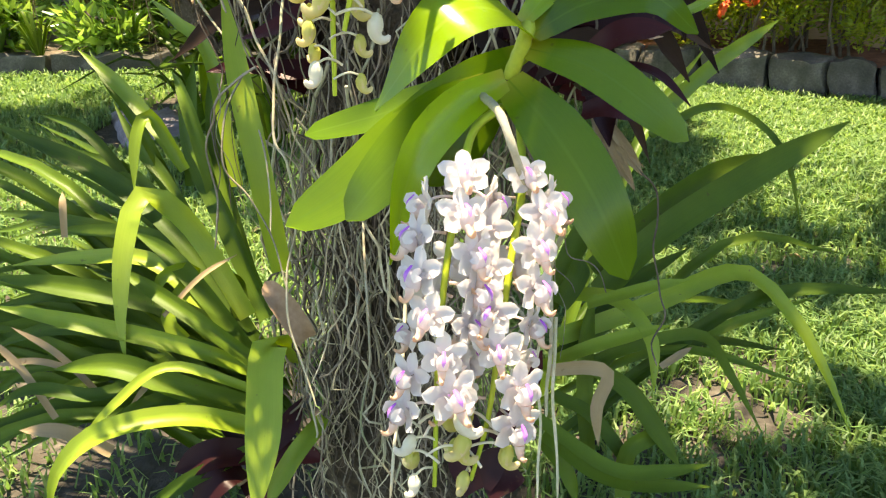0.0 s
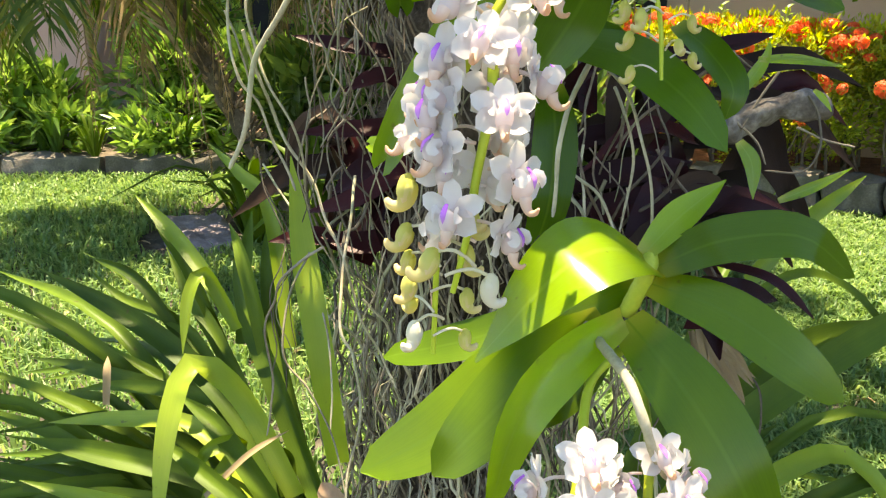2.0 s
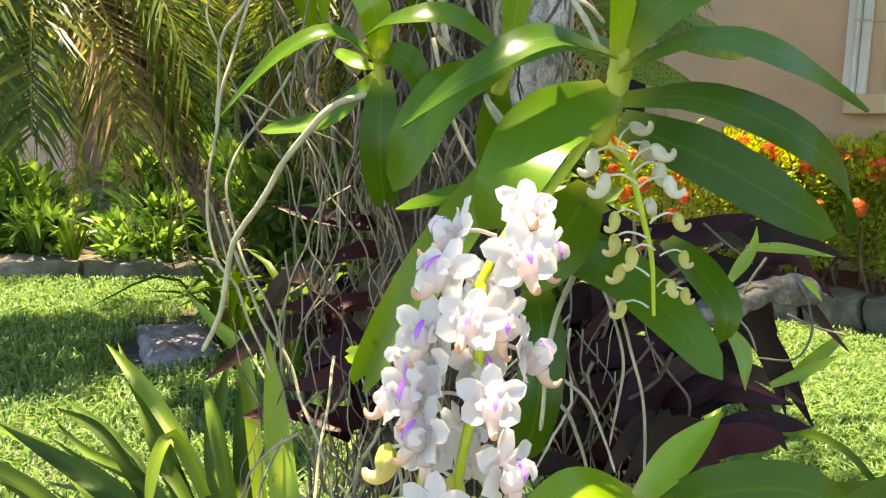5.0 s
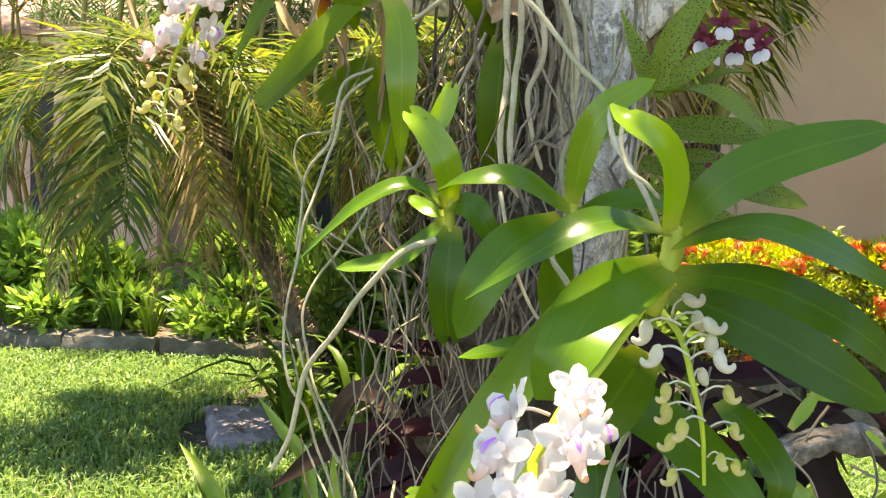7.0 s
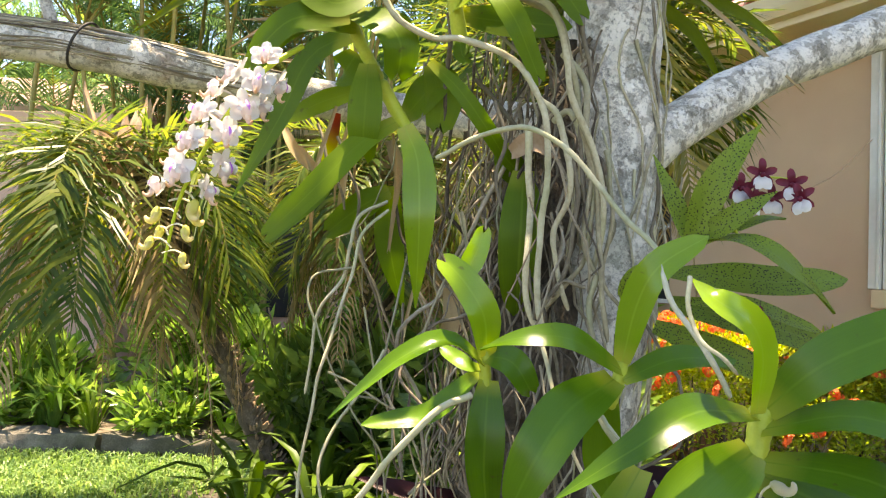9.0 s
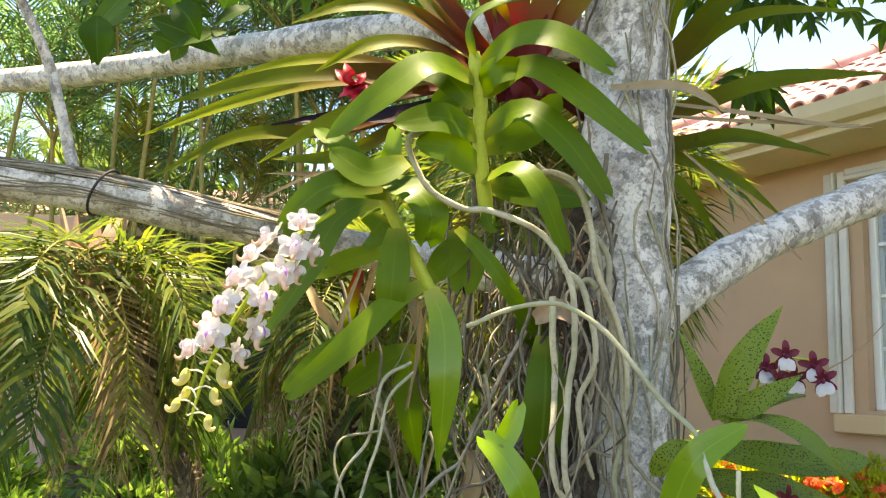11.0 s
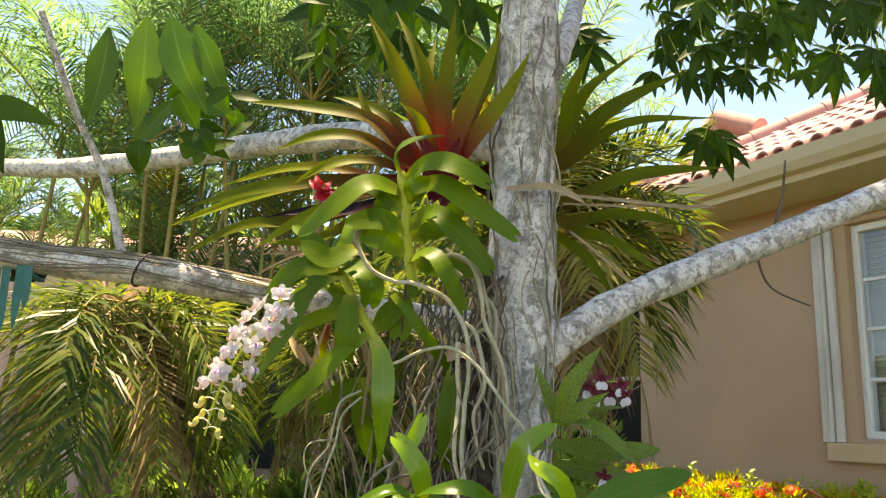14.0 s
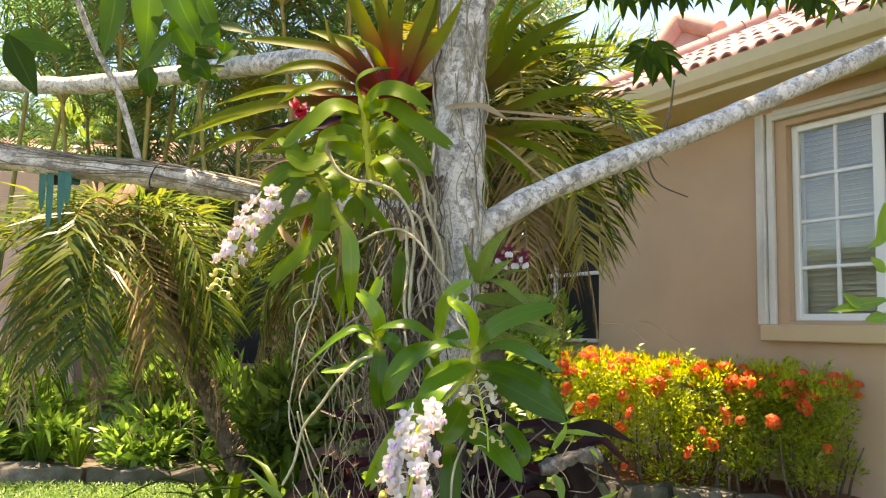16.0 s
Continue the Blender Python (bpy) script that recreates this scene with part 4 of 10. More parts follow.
def build_date_palm(base, crown, label, fronds=34, length=0.95, seed=1, radius=0.055, dead=7, bend=(), rise=1.25, hanging=4, yellow=13):
    """A pygmy date palm: knobbly trunk, arching crown, yellowing and dead fronds below."""
    random.seed(seed)
    base, crown = Vector(base), Vector(crown)
    palm = thing("date_palm", base, label, "palm", group="palms by the kerb")
    g = Geo()
    line = glide([base, *(bend or [base.lerp(crown, 0.5) + Vector((random.uniform(-0.06, 0.06), 0, 0))]), crown], 40)
    g.ring_tube(line, [radius * (1.15 - 0.25 * i / 40 + 0.5 * max(0, (i - 32) / 8)) * (1 + 0.12 * math.sin(i * 2.4)) for i in range(41)], 12)
    for i in range(300):          # stubs of old fronds
        k = random.uniform(2, 39)
        p = line[int(k)].lerp(line[int(k) + 1], k % 1)
        a = i * 2.399
        o = Vector((math.cos(a), math.sin(a), 0.25))
        q = p + o * radius * 0.9
        h = random.uniform(0.7, 1.3)
        g.ring_tube([q - o * 0.012, q + o * 0.012 * h + Vector((0, 0, 0.02 * h)), q + o * 0.034 * h + Vector((0, 0, 0.045 * h))], [0.014, 0.011, 0.003], 5)
    trunk = part("trunk", g, PALM_BARK, palm)
    g = Geo()
    for i in range(170):          # pale knobs where fronds were cut
        k = random.uniform(2, 38)
        p = line[int(k)].lerp(line[int(k) + 1], k % 1)
        o = Vector((math.cos(i * 2.399), math.sin(i * 2.399), 0.35))
        q = p + o * radius * 1.0
        g.ring_tube([q, q + o * 0.018, q + o * 0.03 + Vector((0, 0, 0.012))], [0.01, 0.009, 0.004], 5)
    part("stubble", g, HUSK, trunk, "pale stubs of cut fronds", kind="stuff")
    for i in range(9):            # brown sheaths at the crown
        a = random.uniform(0, 6.28)
        o = Vector((math.cos(a), math.sin(a), 0))
        g = Geo()
        p = crown + o * 0.05 - Vector((0, 0, random.uniform(0.05, 0.12)))
        blade(g, [p, p + o * 0.05 + Vector((0, 0, 0.16)), p + o * 0.1 + Vector((0, 0, 0.34))], 0.075, (o.x, o.y, 0.2), 0.5, 0.003, "point", 0.8, 8, 0, 0.2)
        part("sheath", g, HUSK, palm)
    for i in range(22):           # cut stalks fanning from the crown
        a = i * 2.399 + random.uniform(-0.3, 0.3)
        o = Vector((math.cos(a), math.sin(a), 0))
        p = crown + o * 0.05 - Vector((0, 0, random.uniform(0.02, 0.2)))
        ll = random.uniform(0.1, 0.24)
        g = Geo()
        g.ring_tube(glide([p, p + o * ll * 0.5 + Vector((0, 0, ll * 0.55)), p + o * ll + Vector((0, 0, ll * random.uniform(0.3, 0.9)))], 6), [0.014, 0.012, 0.01, 0.009, 0.008, 0.007, 0.006], 6, squash=None)
        part("cut_stalk", g, HUSK, palm)
    for i in range(fronds):
        a = i * 2.399963 + random.uniform(-0.2, 0.2)
        s = i / fronds
        up = rise - (0.5 + rise) * s
        g = Geo()
        way = (math.cos(a), math.sin(a), up)
        old = i >= fronds - dead
        frond(g, crown + Vector((0, 0, 0.05)), way, length * random.uniform(0.8, 1.1) * (0.8 if s < 0.1 else 1), 1.5 + 1.2 * (1.25 - rise) + 1.6 * s + (0.8 if old else 0), leaflets=42, leaf_len=0.26 * length, leaf_w=0.016,
              hang=0.12 + 0.35 * s, lift=0.45)
        if old and i % 3 == 0:
            m = PALM_DEAD
        elif i % yellow == yellow - 1 or (old and i % 4 == 1):
            m = PALM_YELLOW
        else:
            m = PALM
        part("frond", g, [m, PALM_RIB], palm)
    for i in range(hanging):      # dead fronds hanging straight down
        a = random.uniform(0, 6.28)
        g = Geo()
        o = Vector((math.cos(a), math.sin(a), 0))
        frond(g, crown + o * 0.08, (o.x * 0.5, o.y * 0.5, -0.4), length * random.uniform(0.8, 1.15), 3.0, leaflets=30, leaf_len=0.13, leaf_w=0.01, lift=0.0, hang=0.8)
        part("dead_frond", g, [PALM_DEAD, HUSK], palm, "dry brown hanging frond")
    for i in range(4):            # straw-like remains of older fronds
        a = i * 0.7 + random.uniform(-0.2, 0.2)
        o = Vector((math.cos(a), math.sin(a), 0))
        g = Geo()
        frond(g, crown + o * 0.1 - Vector((0, 0, 0.1)), (o.x * 0.45, o.y * 0.45, -0.6), length * random.uniform(0.9, 1.35), 3.5, leaflets=34, leaf_len=0.07, leaf_w=0.007, lift=-0.1, hang=1.0, stem=0.005)
        part("dead_frond", g, [PALM_DEAD, HUSK], palm)
    return palm


def build_areca(base, label, stems=9, height=3.0, seed=3, fronds=5, length=1.5, spread=0.35):
    """A clump of feathery palm stems."""
    random.seed(seed)
    base = Vector(base)
    clump = thing("areca_palm", base, label, "palm", group="feathery palms behind")
    for i in range(stems):
        a = random.uniform(0, 6.28)
        o = Vector((math.cos(a), math.sin(a), 0))
        foot = base + o * random.uniform(0, spread)
        hh = height * random.uniform(0.45, 0.75)
        top = foot + o * hh * 0.16 + Vector((0, 0, hh))
        g = Geo()
        g.ring_tube(glide([foot, foot.lerp(top, 0.5) + o * 0.04, top], 12), [0.03 - 0.001 * k for k in range(13)], 7)
        part("stem", g, PALM_RIB, clump)
        for k in range(fronds):
            b = a + k * 2.399 + random.uniform(-0.3, 0.3)
            g = Geo()
            frond(g, top, (math.cos(b) * 0.75, math.sin(b) * 0.75, random.uniform(0.7, 1.7)), length * random.uniform(0.75, 1.15), random.uniform(1.0, 1.9), leaflets=44, leaf_len=0.42, leaf_w=0.02, hang=0.35,
                  lift=0.5, stem=0.009)
            part("frond", g, [PALM_YELLOW if random.random() < 0.015 else ARECA, PALM_RIB], clump)
    return clump


def spray(geo, centre, spread, count, size, slim=0.38, mat=0, up=0.4, shell=0.0):
    """Many small folded leaves in an uneven clump."""
    c = Vector(centre)
    for _ in range(count):
        d = Vector((random.gauss(0, 1), random.gauss(0, 1), random.gauss(0, 1))).normalized()
        r = random.uniform(shell, 1.0) ** 0.5
        p = c + Vector((d.x * spread[0], d.y * spread[1], d.z * spread[2])) * r
        p += Vector((noise.noise(p * 5), noise.noise(p * 5 + Vector((9, 0, 0))), noise.noise(p * 5 + Vector((0, 9, 0))))) * 0.12 * spread[0]
        way = (d + Vector((random.uniform(-0.6, 0.6), random.uniform(-0.6, 0.6), up + random.uniform(-0.5, 0.5)))).normalized()
        nor = Vector((random.uniform(-1, 1), random.uniform(-1, 1), random.uniform(0.2, 1)))
        side = way.cross(nor)
        if side.length < 0.1:
            continue
        side.normalize()
        ll = size * random.uniform(0.6, 1.25)
        n2 = side.cross(way) * ll * 0.06
        j = len(geo.v)
        w = side * ll * slim * 0.5
        geo.v += [p, p + way * ll * 0.45 + w + n2, p + way * ll - n2, p + way * ll * 0.45 - w + n2, p + way * ll * 0.5 - n2 * 0.5]
        geo.face((j, j + 4, j + 1), mat, [(0.5, 0), (0.5, 0.5), (1, 0.45)])
        geo.face((j + 1, j + 4, j + 2), mat, [(1, 0.45), (0.5, 0.5), (0.5, 1)])
        geo.face((j + 2, j + 4, j + 3), mat, [(0.5, 1), (0.5, 0.5), (0, 0.45)])
        geo.face((j + 3, j + 4, j), mat, [(0, 0.45), (0.5, 0.5), (0.5, 0)])


def build_shrub(place, size, label, leaves=900, leaf_size=0.1, seed=1, mat=None, slim=0.38, clumps=9):
    random.seed(seed)
    p = Vector(place)
    ob = thing("shrub", p, label, "shrub", group="shrubs behind the kerb")
    for i in range(5):
        a = random.uniform(0, 6.28)
        g = Geo()
        top = p + Vector((math.cos(a) * size[0] * 0.6, math.sin(a) * size[1] * 0.6, size[2] * random.uniform(0.9, 1.6)))
        g.ring_tube(glide([p, p.lerp(top, 0.5) + Vector((0, 0, 0.1)), top], 8), [0.014 - 0.001 * k for k in range(9)], 5)
        part("branch", g, PALM_BARK, ob)
    g = Geo()
    for i in range(clumps):
        c = p + Vector((random.uniform(-0.7, 0.7) * size[0], random.uniform(-0.7, 0.7) * size[1], size[2] * random.uniform(0.3, 1.6)))
        spray(g, c, [s * random.uniform(0.35, 0.6) for s in size], leaves // clumps, leaf_size, slim, shell=0.2)
    part("foliage", g, mat or SHRUB, ob)
    return ob


def build_tuft(place, blades, length, width, label, seed=1, mat=None, name="grassy_clump", lean=1.0):
    """A clump of long arching strap leaves."""
    random.seed(seed)
    p = Vector(place)
    ob = thing(name, p, label, "plant", group="strappy clumps by the kerb")
    for i in range(blades):
        a = i * 2.399 + random.uniform(-0.3, 0.3)
        o = Vector((math.cos(a), math.sin(a), 0))
        l2 = length * random.uniform(0.6, 1.1)
        k = random.uniform(0.25, 0.6) * lean
        leaf(ob, mat or SHRUB, width, p + o * 0.02, p + o * l2 * k * 0.6 + Vector((0, 0, l2 * 0.55)), p + o * l2 * k * 1.5 + Vector((0, 0, l2 * random.uniform(0.35, 0.75))), face=(o.x * -0.5, o.y * -0.5, 1), end="strap", n=8, fold=0.35, thick=0.001)
    return ob


def build_hedge():
    random.seed(21)
    way = (EDGE_B - EDGE_A).normalized()
    back = Vector((-way.y, way.x, 0))
    foot = EDGE_A - way * 0.1 + back * 0.36
    ob = thing("ixora_hedge", foot, "clipped ixora hedge with orange-red flower heads", "hedge")
    total = 1.58

    def top(s):
        return 0.90 - 0.055 * s
    for i in range(46):
        g = Geo()
        s = random.uniform(0, total)
        d = random.uniform(-0.2, 0.2)
        p = foot + way * s + back * d + Vector((0, 0, 0.15))
        q = p + way * random.uniform(-0.12, 0.12) + back * random.uniform(-0.1, 0.1) + Vector((0, 0, random.uniform(0.3, 0.5)))
        g.ring_tube(glide([p, p.lerp(q, 0.5) + way * random.uniform(-0.04, 0.04), q], 6), [0.009 - 0.0009 * k for k in range(7)], 5)
        part("branch", g, PALM_BARK, ob)
    g = Geo()
    for i in range(290):
        s, d = random.uniform(0, total), random.uniform(-0.27, 0.27)
        z = 0.22 + (top(s) - 0.26) * random.random() ** 0.7
        c = foot + way * s + back * d + Vector((0, 0, z))
        spray(g, c, (0.1, 0.1, 0.08), 84, 0.034, 0.42, shell=0.2)
    part("foliage", g, HEDGE, ob)
    g = Geo()
    for i in range(180):
        s, d = random.uniform(-0.03, total + 0.03), random.uniform(-0.3, 0.27)
        c = foot + way * s + back * d + Vector((0, 0, top(s) + random.uniform(-0.08, 0.05) + 0.05 * noise.noise(Vector((s * 5, d * 5, 2)))))
        spray(g, c, (0.04, 0.04, 0.045), 22, 0.036, 0.36, shell=0.2, up=1.3)
    part("new_growth", g, HEDGE_NEW, ob, "yellow-green new shoots along the hedge top")
    for s, d in ((0.75, -0.1), (1.28, -0.15), (0.4, 0.1), (1.5, 0.05)):
        p = foot + way * s + back * d + Vector((0, 0, top(s) - 0.05))
        g = Geo()
        g.ring_tube([p, p + Vector((0.004, 0, 0.08)), p + Vector((0.01, 0.004, 0.17))], [0.003, 0.0025, 0.0015], 6, 1)
        for k in range(9):
            a, z = k * 2.4, 0.05 + 0.014 * k
            o = Vector((math.cos(a), math.sin(a), 0.6))
            q = p + Vector((0.006, 0.002, z))
            blade(g, [q, q + o * 0.022, q + o * 0.045 - Vector((0, 0, 0.008))], 0.018, (0, -0.4, 1), 0.2, 0.0006, "point", 0.3, 6, 0, 0.1)
        part("tall_shoot", g, [HEDGE_LEAF, STEM], ob)
    head = Geo()
    for i in range(46):
        d = Vector((random.gauss(0, 1), random.gauss(0, 1), abs(random.gauss(0.6, 0.9)))).normalized()
        far = random.uniform(0.65, 1.0)
        c = Vector((d.x * 0.034, d.y * 0.034, d.z * 0.024)) * far
        u = d.orthogonal().normalized()
        w = d.cross(u)
        for k in range(4):
            a = k * math.pi / 2 + i
            r = u * math.cos(a) + w * math.sin(a)
            t2 = d.cross(r)
            j = len(head.v)
            head.v += [c, c + r * 0.006 + t2 * 0.0035 + d * 0.002, c + r * 0.0125 + d * 0.001, c + r * 0.006 - t2 * 0.0035 + d * 0.002]
            head.face((j, j + 1, j + 2, j + 3), 0, [(0.5, 0), (1, 0.5), (0.5, 1), (0, 0.5)])
    head_mesh = mesh_of("flower_head", head, IXORA)
    for i in range(164):
        s = random.uniform(-0.02, total + 0.05)
        if i < 140:
            p = foot + way * s + back * random.uniform(-0.3, 0.25) + Vector((0, 0, top(s) + random.uniform(-0.1, 0.05)))
        else:
            p = foot + way * s - back * random.uniform(0.27, 0.36) + Vector((0, 0, 0.25 + 0.6 * random.random() ** 0.6))
        f = new("flower_head", head_mesh)
        f.parent = ob
        f.matrix_basis = Matrix.Translation(p - foot) @ Matrix.Rotation(random.uniform(0, 6), 4, "Z") @ Matrix.Rotation(random.uniform(0, 0.5) if i < 140 else 1.2, 4, "X") @ Matrix.Scale(random.uniform(0.8, 1.45), 4)


build_hedge()
build_date_palm((-0.93, 3.75, 0.00), (-1.71, 3.44, 1.60), "pygmy date palm with curved trunk and arching fronds", seed=2, radius=0.043, fronds=21, length=1.06, rise=0.25, dead=4, yellow=99, bend=((-1.12, 3.67, 0.40), (-1.31, 3.59, 0.85), (-1.44, 3.52, 1.24)))
build_date_palm((-0.75, 4.3, 0.0), (-0.62, 4.2, 1.65), "pygmy date palm beside its leaning twin", seed=5, fronds=28, rise=0.8, hanging=14)
# the larger yellow share here paints sunlit fronds into this palm
build_date_palm((0.15, 3.3, 0.0), (0.3, 3.2, 1.98), "pygmy date palm behind the tree, some fronds coloured yellow as if sunlit", seed=11, fronds=38, length=0.88, dead=8, yellow=4)
build_date_palm((-4.4, 5.7, 0.1), (-4.5, 5.7, 1.7), "pygmy date palm with drooping fronds behind the kerb", seed=7, fronds=22)
for i, (x, y, h) in enumerate(((-4.6, 7.0, 6.2), (-3.2, 7.4, 6.8), (-2.0, 7.0, 6.6), (-0.9, 7.4, 6.4), (0.2, 7.2, 5.8), (1.0, 8.6, 6.0), (-6.2, 8.3, 6.8), (-3.6, 9.8, 8.4), (-1.6, 10.0, 8.4), (0.3, 10.0, 8.0))):
    build_areca((x, y, 0), "tall feathery palm clump against the sky", seed=30 + i, height=h, length=2.0, stems=5, fronds=7)
for i, (x, y, h) in enumerate(((-4.0, 8.9, 4.6), (-2.7, 8.6, 4.2), (-1.5, 8.8, 4.4), (-5.6, 9.0, 4.8))):
    build_areca((x, y, 0), "bushy feathery palm clump lower among the tall ones", seed=230 + i, height=h, length=1.7, stems=4, fronds=6)
for i, (x, y, sx, sz) in enumerate(((-4.6, 5.1, 0.5, 0.42), (-3.7, 5.3, 0.45, 0.36), (-2.9, 5.2, 0.45, 0.36), (-2.1, 5.3, 0.45, 0.4), (-1.4, 5.4, 0.45, 0.5), (-0.6, 5.5, 0.5, 0.5), (0.2, 5.6, 0.45, 0.5), (-2.4, 6.3, 0.7, 0.8), (-0.9, 6.3, 0.7, 0.8), (0.5, 6.4, 0.6, 0.7))):
    build_shrub((x, y, 0.1), (sx, sx * 0.8, sz), "dense green shrub in the bed behind the kerb", leaves=1500, leaf_size=0.13, seed=50 + i, slim=0.42)
for i, (x, y) in enumerate(((-4.2, 4.75), (-3.4, 4.8), (-2.7, 4.85), (-1.9, 4.9))):
    build_tuft((x, y, 0.11), 22, 0.5, 0.028, "strappy green clump just behind the kerb", seed=70 + i)
for i in range(13):
    x = -12 + i * 2.1
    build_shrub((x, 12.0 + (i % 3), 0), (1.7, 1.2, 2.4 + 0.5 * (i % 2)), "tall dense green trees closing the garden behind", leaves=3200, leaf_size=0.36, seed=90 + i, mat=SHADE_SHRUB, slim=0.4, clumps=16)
for i, (x, y, z) in enumerate(((-1.0, 3.25, 0), (-0.68, 3.05, 0), (-0.8, 3.65, 0), (-0.42, 3.4, 0), (-1.1, 3.95, 0), (-0.3, 2.9, 0), (-0.1, 3.5, 0))):
    build_tuft((x, y, z), 20, 0.62, 0.04, "dark strappy clump growing under the palm", seed=120 + i, mat=STRAP)
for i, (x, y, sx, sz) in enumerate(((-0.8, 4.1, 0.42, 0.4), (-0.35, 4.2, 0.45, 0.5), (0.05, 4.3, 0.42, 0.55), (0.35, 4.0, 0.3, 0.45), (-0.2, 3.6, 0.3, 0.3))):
    build_shrub((x, y, 0.0), (sx, sx * 0.8, sz), "leafy shrub under the palms, coloured darker for the shade there", leaves=1100, leaf_size=0.15, seed=140 + i, mat=SHADE_SHRUB, slim=0.36, clumps=12)
for i in range(11):
    x = -4.7 + i * 0.38
    if i % 3 != 1:
        build_tuft((x, 4.76 + 0.06 * (i % 3) + 0.04 * (x + 3), 0.11), 14, 0.3 + 0.06 * (i % 4), 0.022, "leafy strappy plant leaning over the stone kerb", seed=180 + i, mat=(STRAP, SHADE_SHRUB, SHRUB)[i % 3], lean=1.3)
        continue
    build_shrub((x, 4.72 + 0.06 * (i % 3) + 0.04 * (x + 3), 0.1), (0.24, 0.16, 0.16), "low leafy plant spilling over the stone kerb", leaves=420, leaf_size=0.11, seed=160 + i, slim=0.34, clumps=6)


# ---- orchid parts ----
def stem(parent, radius, *pts):
    """A leafy stem with sheaths: thick and thin in turn."""
    g = Geo()
    line = glide(pts, 18)
    g.ring_tube(line, [radius * (1 + 0.05 * math.cos(i * 1.9)) * (0.7 if i in (0, 18) else 1) for i in range(19)], 9)
    return part("stem", g, STEM, parent, at=pts[0])


def flower_mesh():
    """One blossom: it faces -y, up is z; 24 mm across."""
    g = Geo()
    random.seed(3)
    mm = 0.001
    for tipx, tipz, wide, fwd in ((0, 12.5, 8.0, 1.5), (12.3, 5.5, 8.4, 0.8), (-12.3, 5.5, 8.4, 0.8), (10, -6.5, 10.2, -2.0), (-10, -6.5, 10.2, -2.0)):
        mid = Vector((tipx * 0.5, 0.8 + fwd * 0.2, tipz * 0.5)) * mm
        blade(g, [Vector((tipx * 0.08, 0.5, tipz * 0.08)) * mm, mid, Vector((tipx, fwd, tipz)) * mm], wide * mm, (0, -1, 0.0), 0.3, 0.0004, "round", 0.32, 7, 0, 0.16)
    g.blob(Matrix.Translation(Vector((0, -4.6, -2.6)) * mm) @ Matrix.Rotation(0.5, 4, "X") @ Matrix.Diagonal((3.4 * mm, 3.8 * mm, 5.6 * mm, 1)), 1, 8, 10)
    for sx in (-1, 1):
        blade(g, [Vector((sx * 2.5, -4, 0)) * mm, Vector((sx * 4.6, -6.5, 1.5)) * mm, Vector((sx * 4.2, -8.8, -2)) * mm], 5.5 * mm, (sx, -0.3, 0.2), 0.3, 0.0004, "round", 0.6, 6, 0, 0.1)
    blade(g, [Vector((0, -5.2, 4.6)) * mm, Vector((0, -9.0, 1.6)) * mm, Vector((0, -9.6, -2.0)) * mm], 2.3 * mm, (0, -1, 0.1), -0.3, 0.0006, "strap", 0.6, 8, 2)
    g.ring_tube(glide([Vector(p) * mm for p in ((0, -6, -5.5), (0, -7, -8.5), (0, -9, -10.2), (0, -11.4, -9.8), (0, -12.6, -8))], 10), [2.4 * mm, 2.3 * mm, 2.1 * mm, 1.9 * mm, 1.7 * mm, 1.5 * mm, 1.3 * mm, 1.15 * mm, 1.0 * mm, 0.8 * mm, 0.4 * mm], 8, 3)
    g.ring_tube(glide([Vector(p) * mm for p in ((0, 0.5, 0), (0, 6, 1.5), (0, 13, 0.5))], 6), 0.75 * mm, 6, 1)
    return mesh_of("flower", g, [WHITE_PETAL, LIP, PURPLE, SPUR])


def bud_mesh(mat):
    """A closed bud: a fat hook curling up at its end, on a thin stalk."""
    g = Geo()
    mm = 0.001
    line = glide([Vector(p) * mm for p in ((0, 1.5, 4.6), (0, -0.4, 3.6), (0, -1.2, -0.5), (0, -2.2, -4.6), (0, -5.2, -7.0), (0, -8.6, -6.0), (0, -9.8, -3.4))], 18)
    rad = [1.2, 2.5, 3.4, 3.9, 4.2, 4.4, 4.4, 4.3, 4.0, 3.7, 3.4, 3.1, 2.8, 2.6, 2.4, 2.2, 1.9, 1.5, 0.8]
    g.ring_tube(line, [r * mm for r in rad], 10)
    for sx in (-1, 1):
        blade(g, [Vector((sx * 1.0, 0.5, 5)) * mm, Vector((sx * 4.4, -1, 1.5)) * mm, Vector((sx * 3.9, -3.0, -5)) * mm], 5.5 * mm, (sx, -0.2, 0), -0.5, 0.0004, "round", 0.5, 6, 0)
    g.ring_tube(glide([Vector(p) * mm for p in ((0, 1, 4.6), (0, 8, 6), (0, 15, 3.5), (0, 20, 0))], 8), 0.85 * mm, 6, 1)
    return mesh_of("bud", g, [mat, CREAM_PETAL])


FLOWER, GREEN_BUD, CREAM_BUD = flower_mesh(), bud_mesh(BUD_PETAL), bud_mesh(CREAM_PETAL)


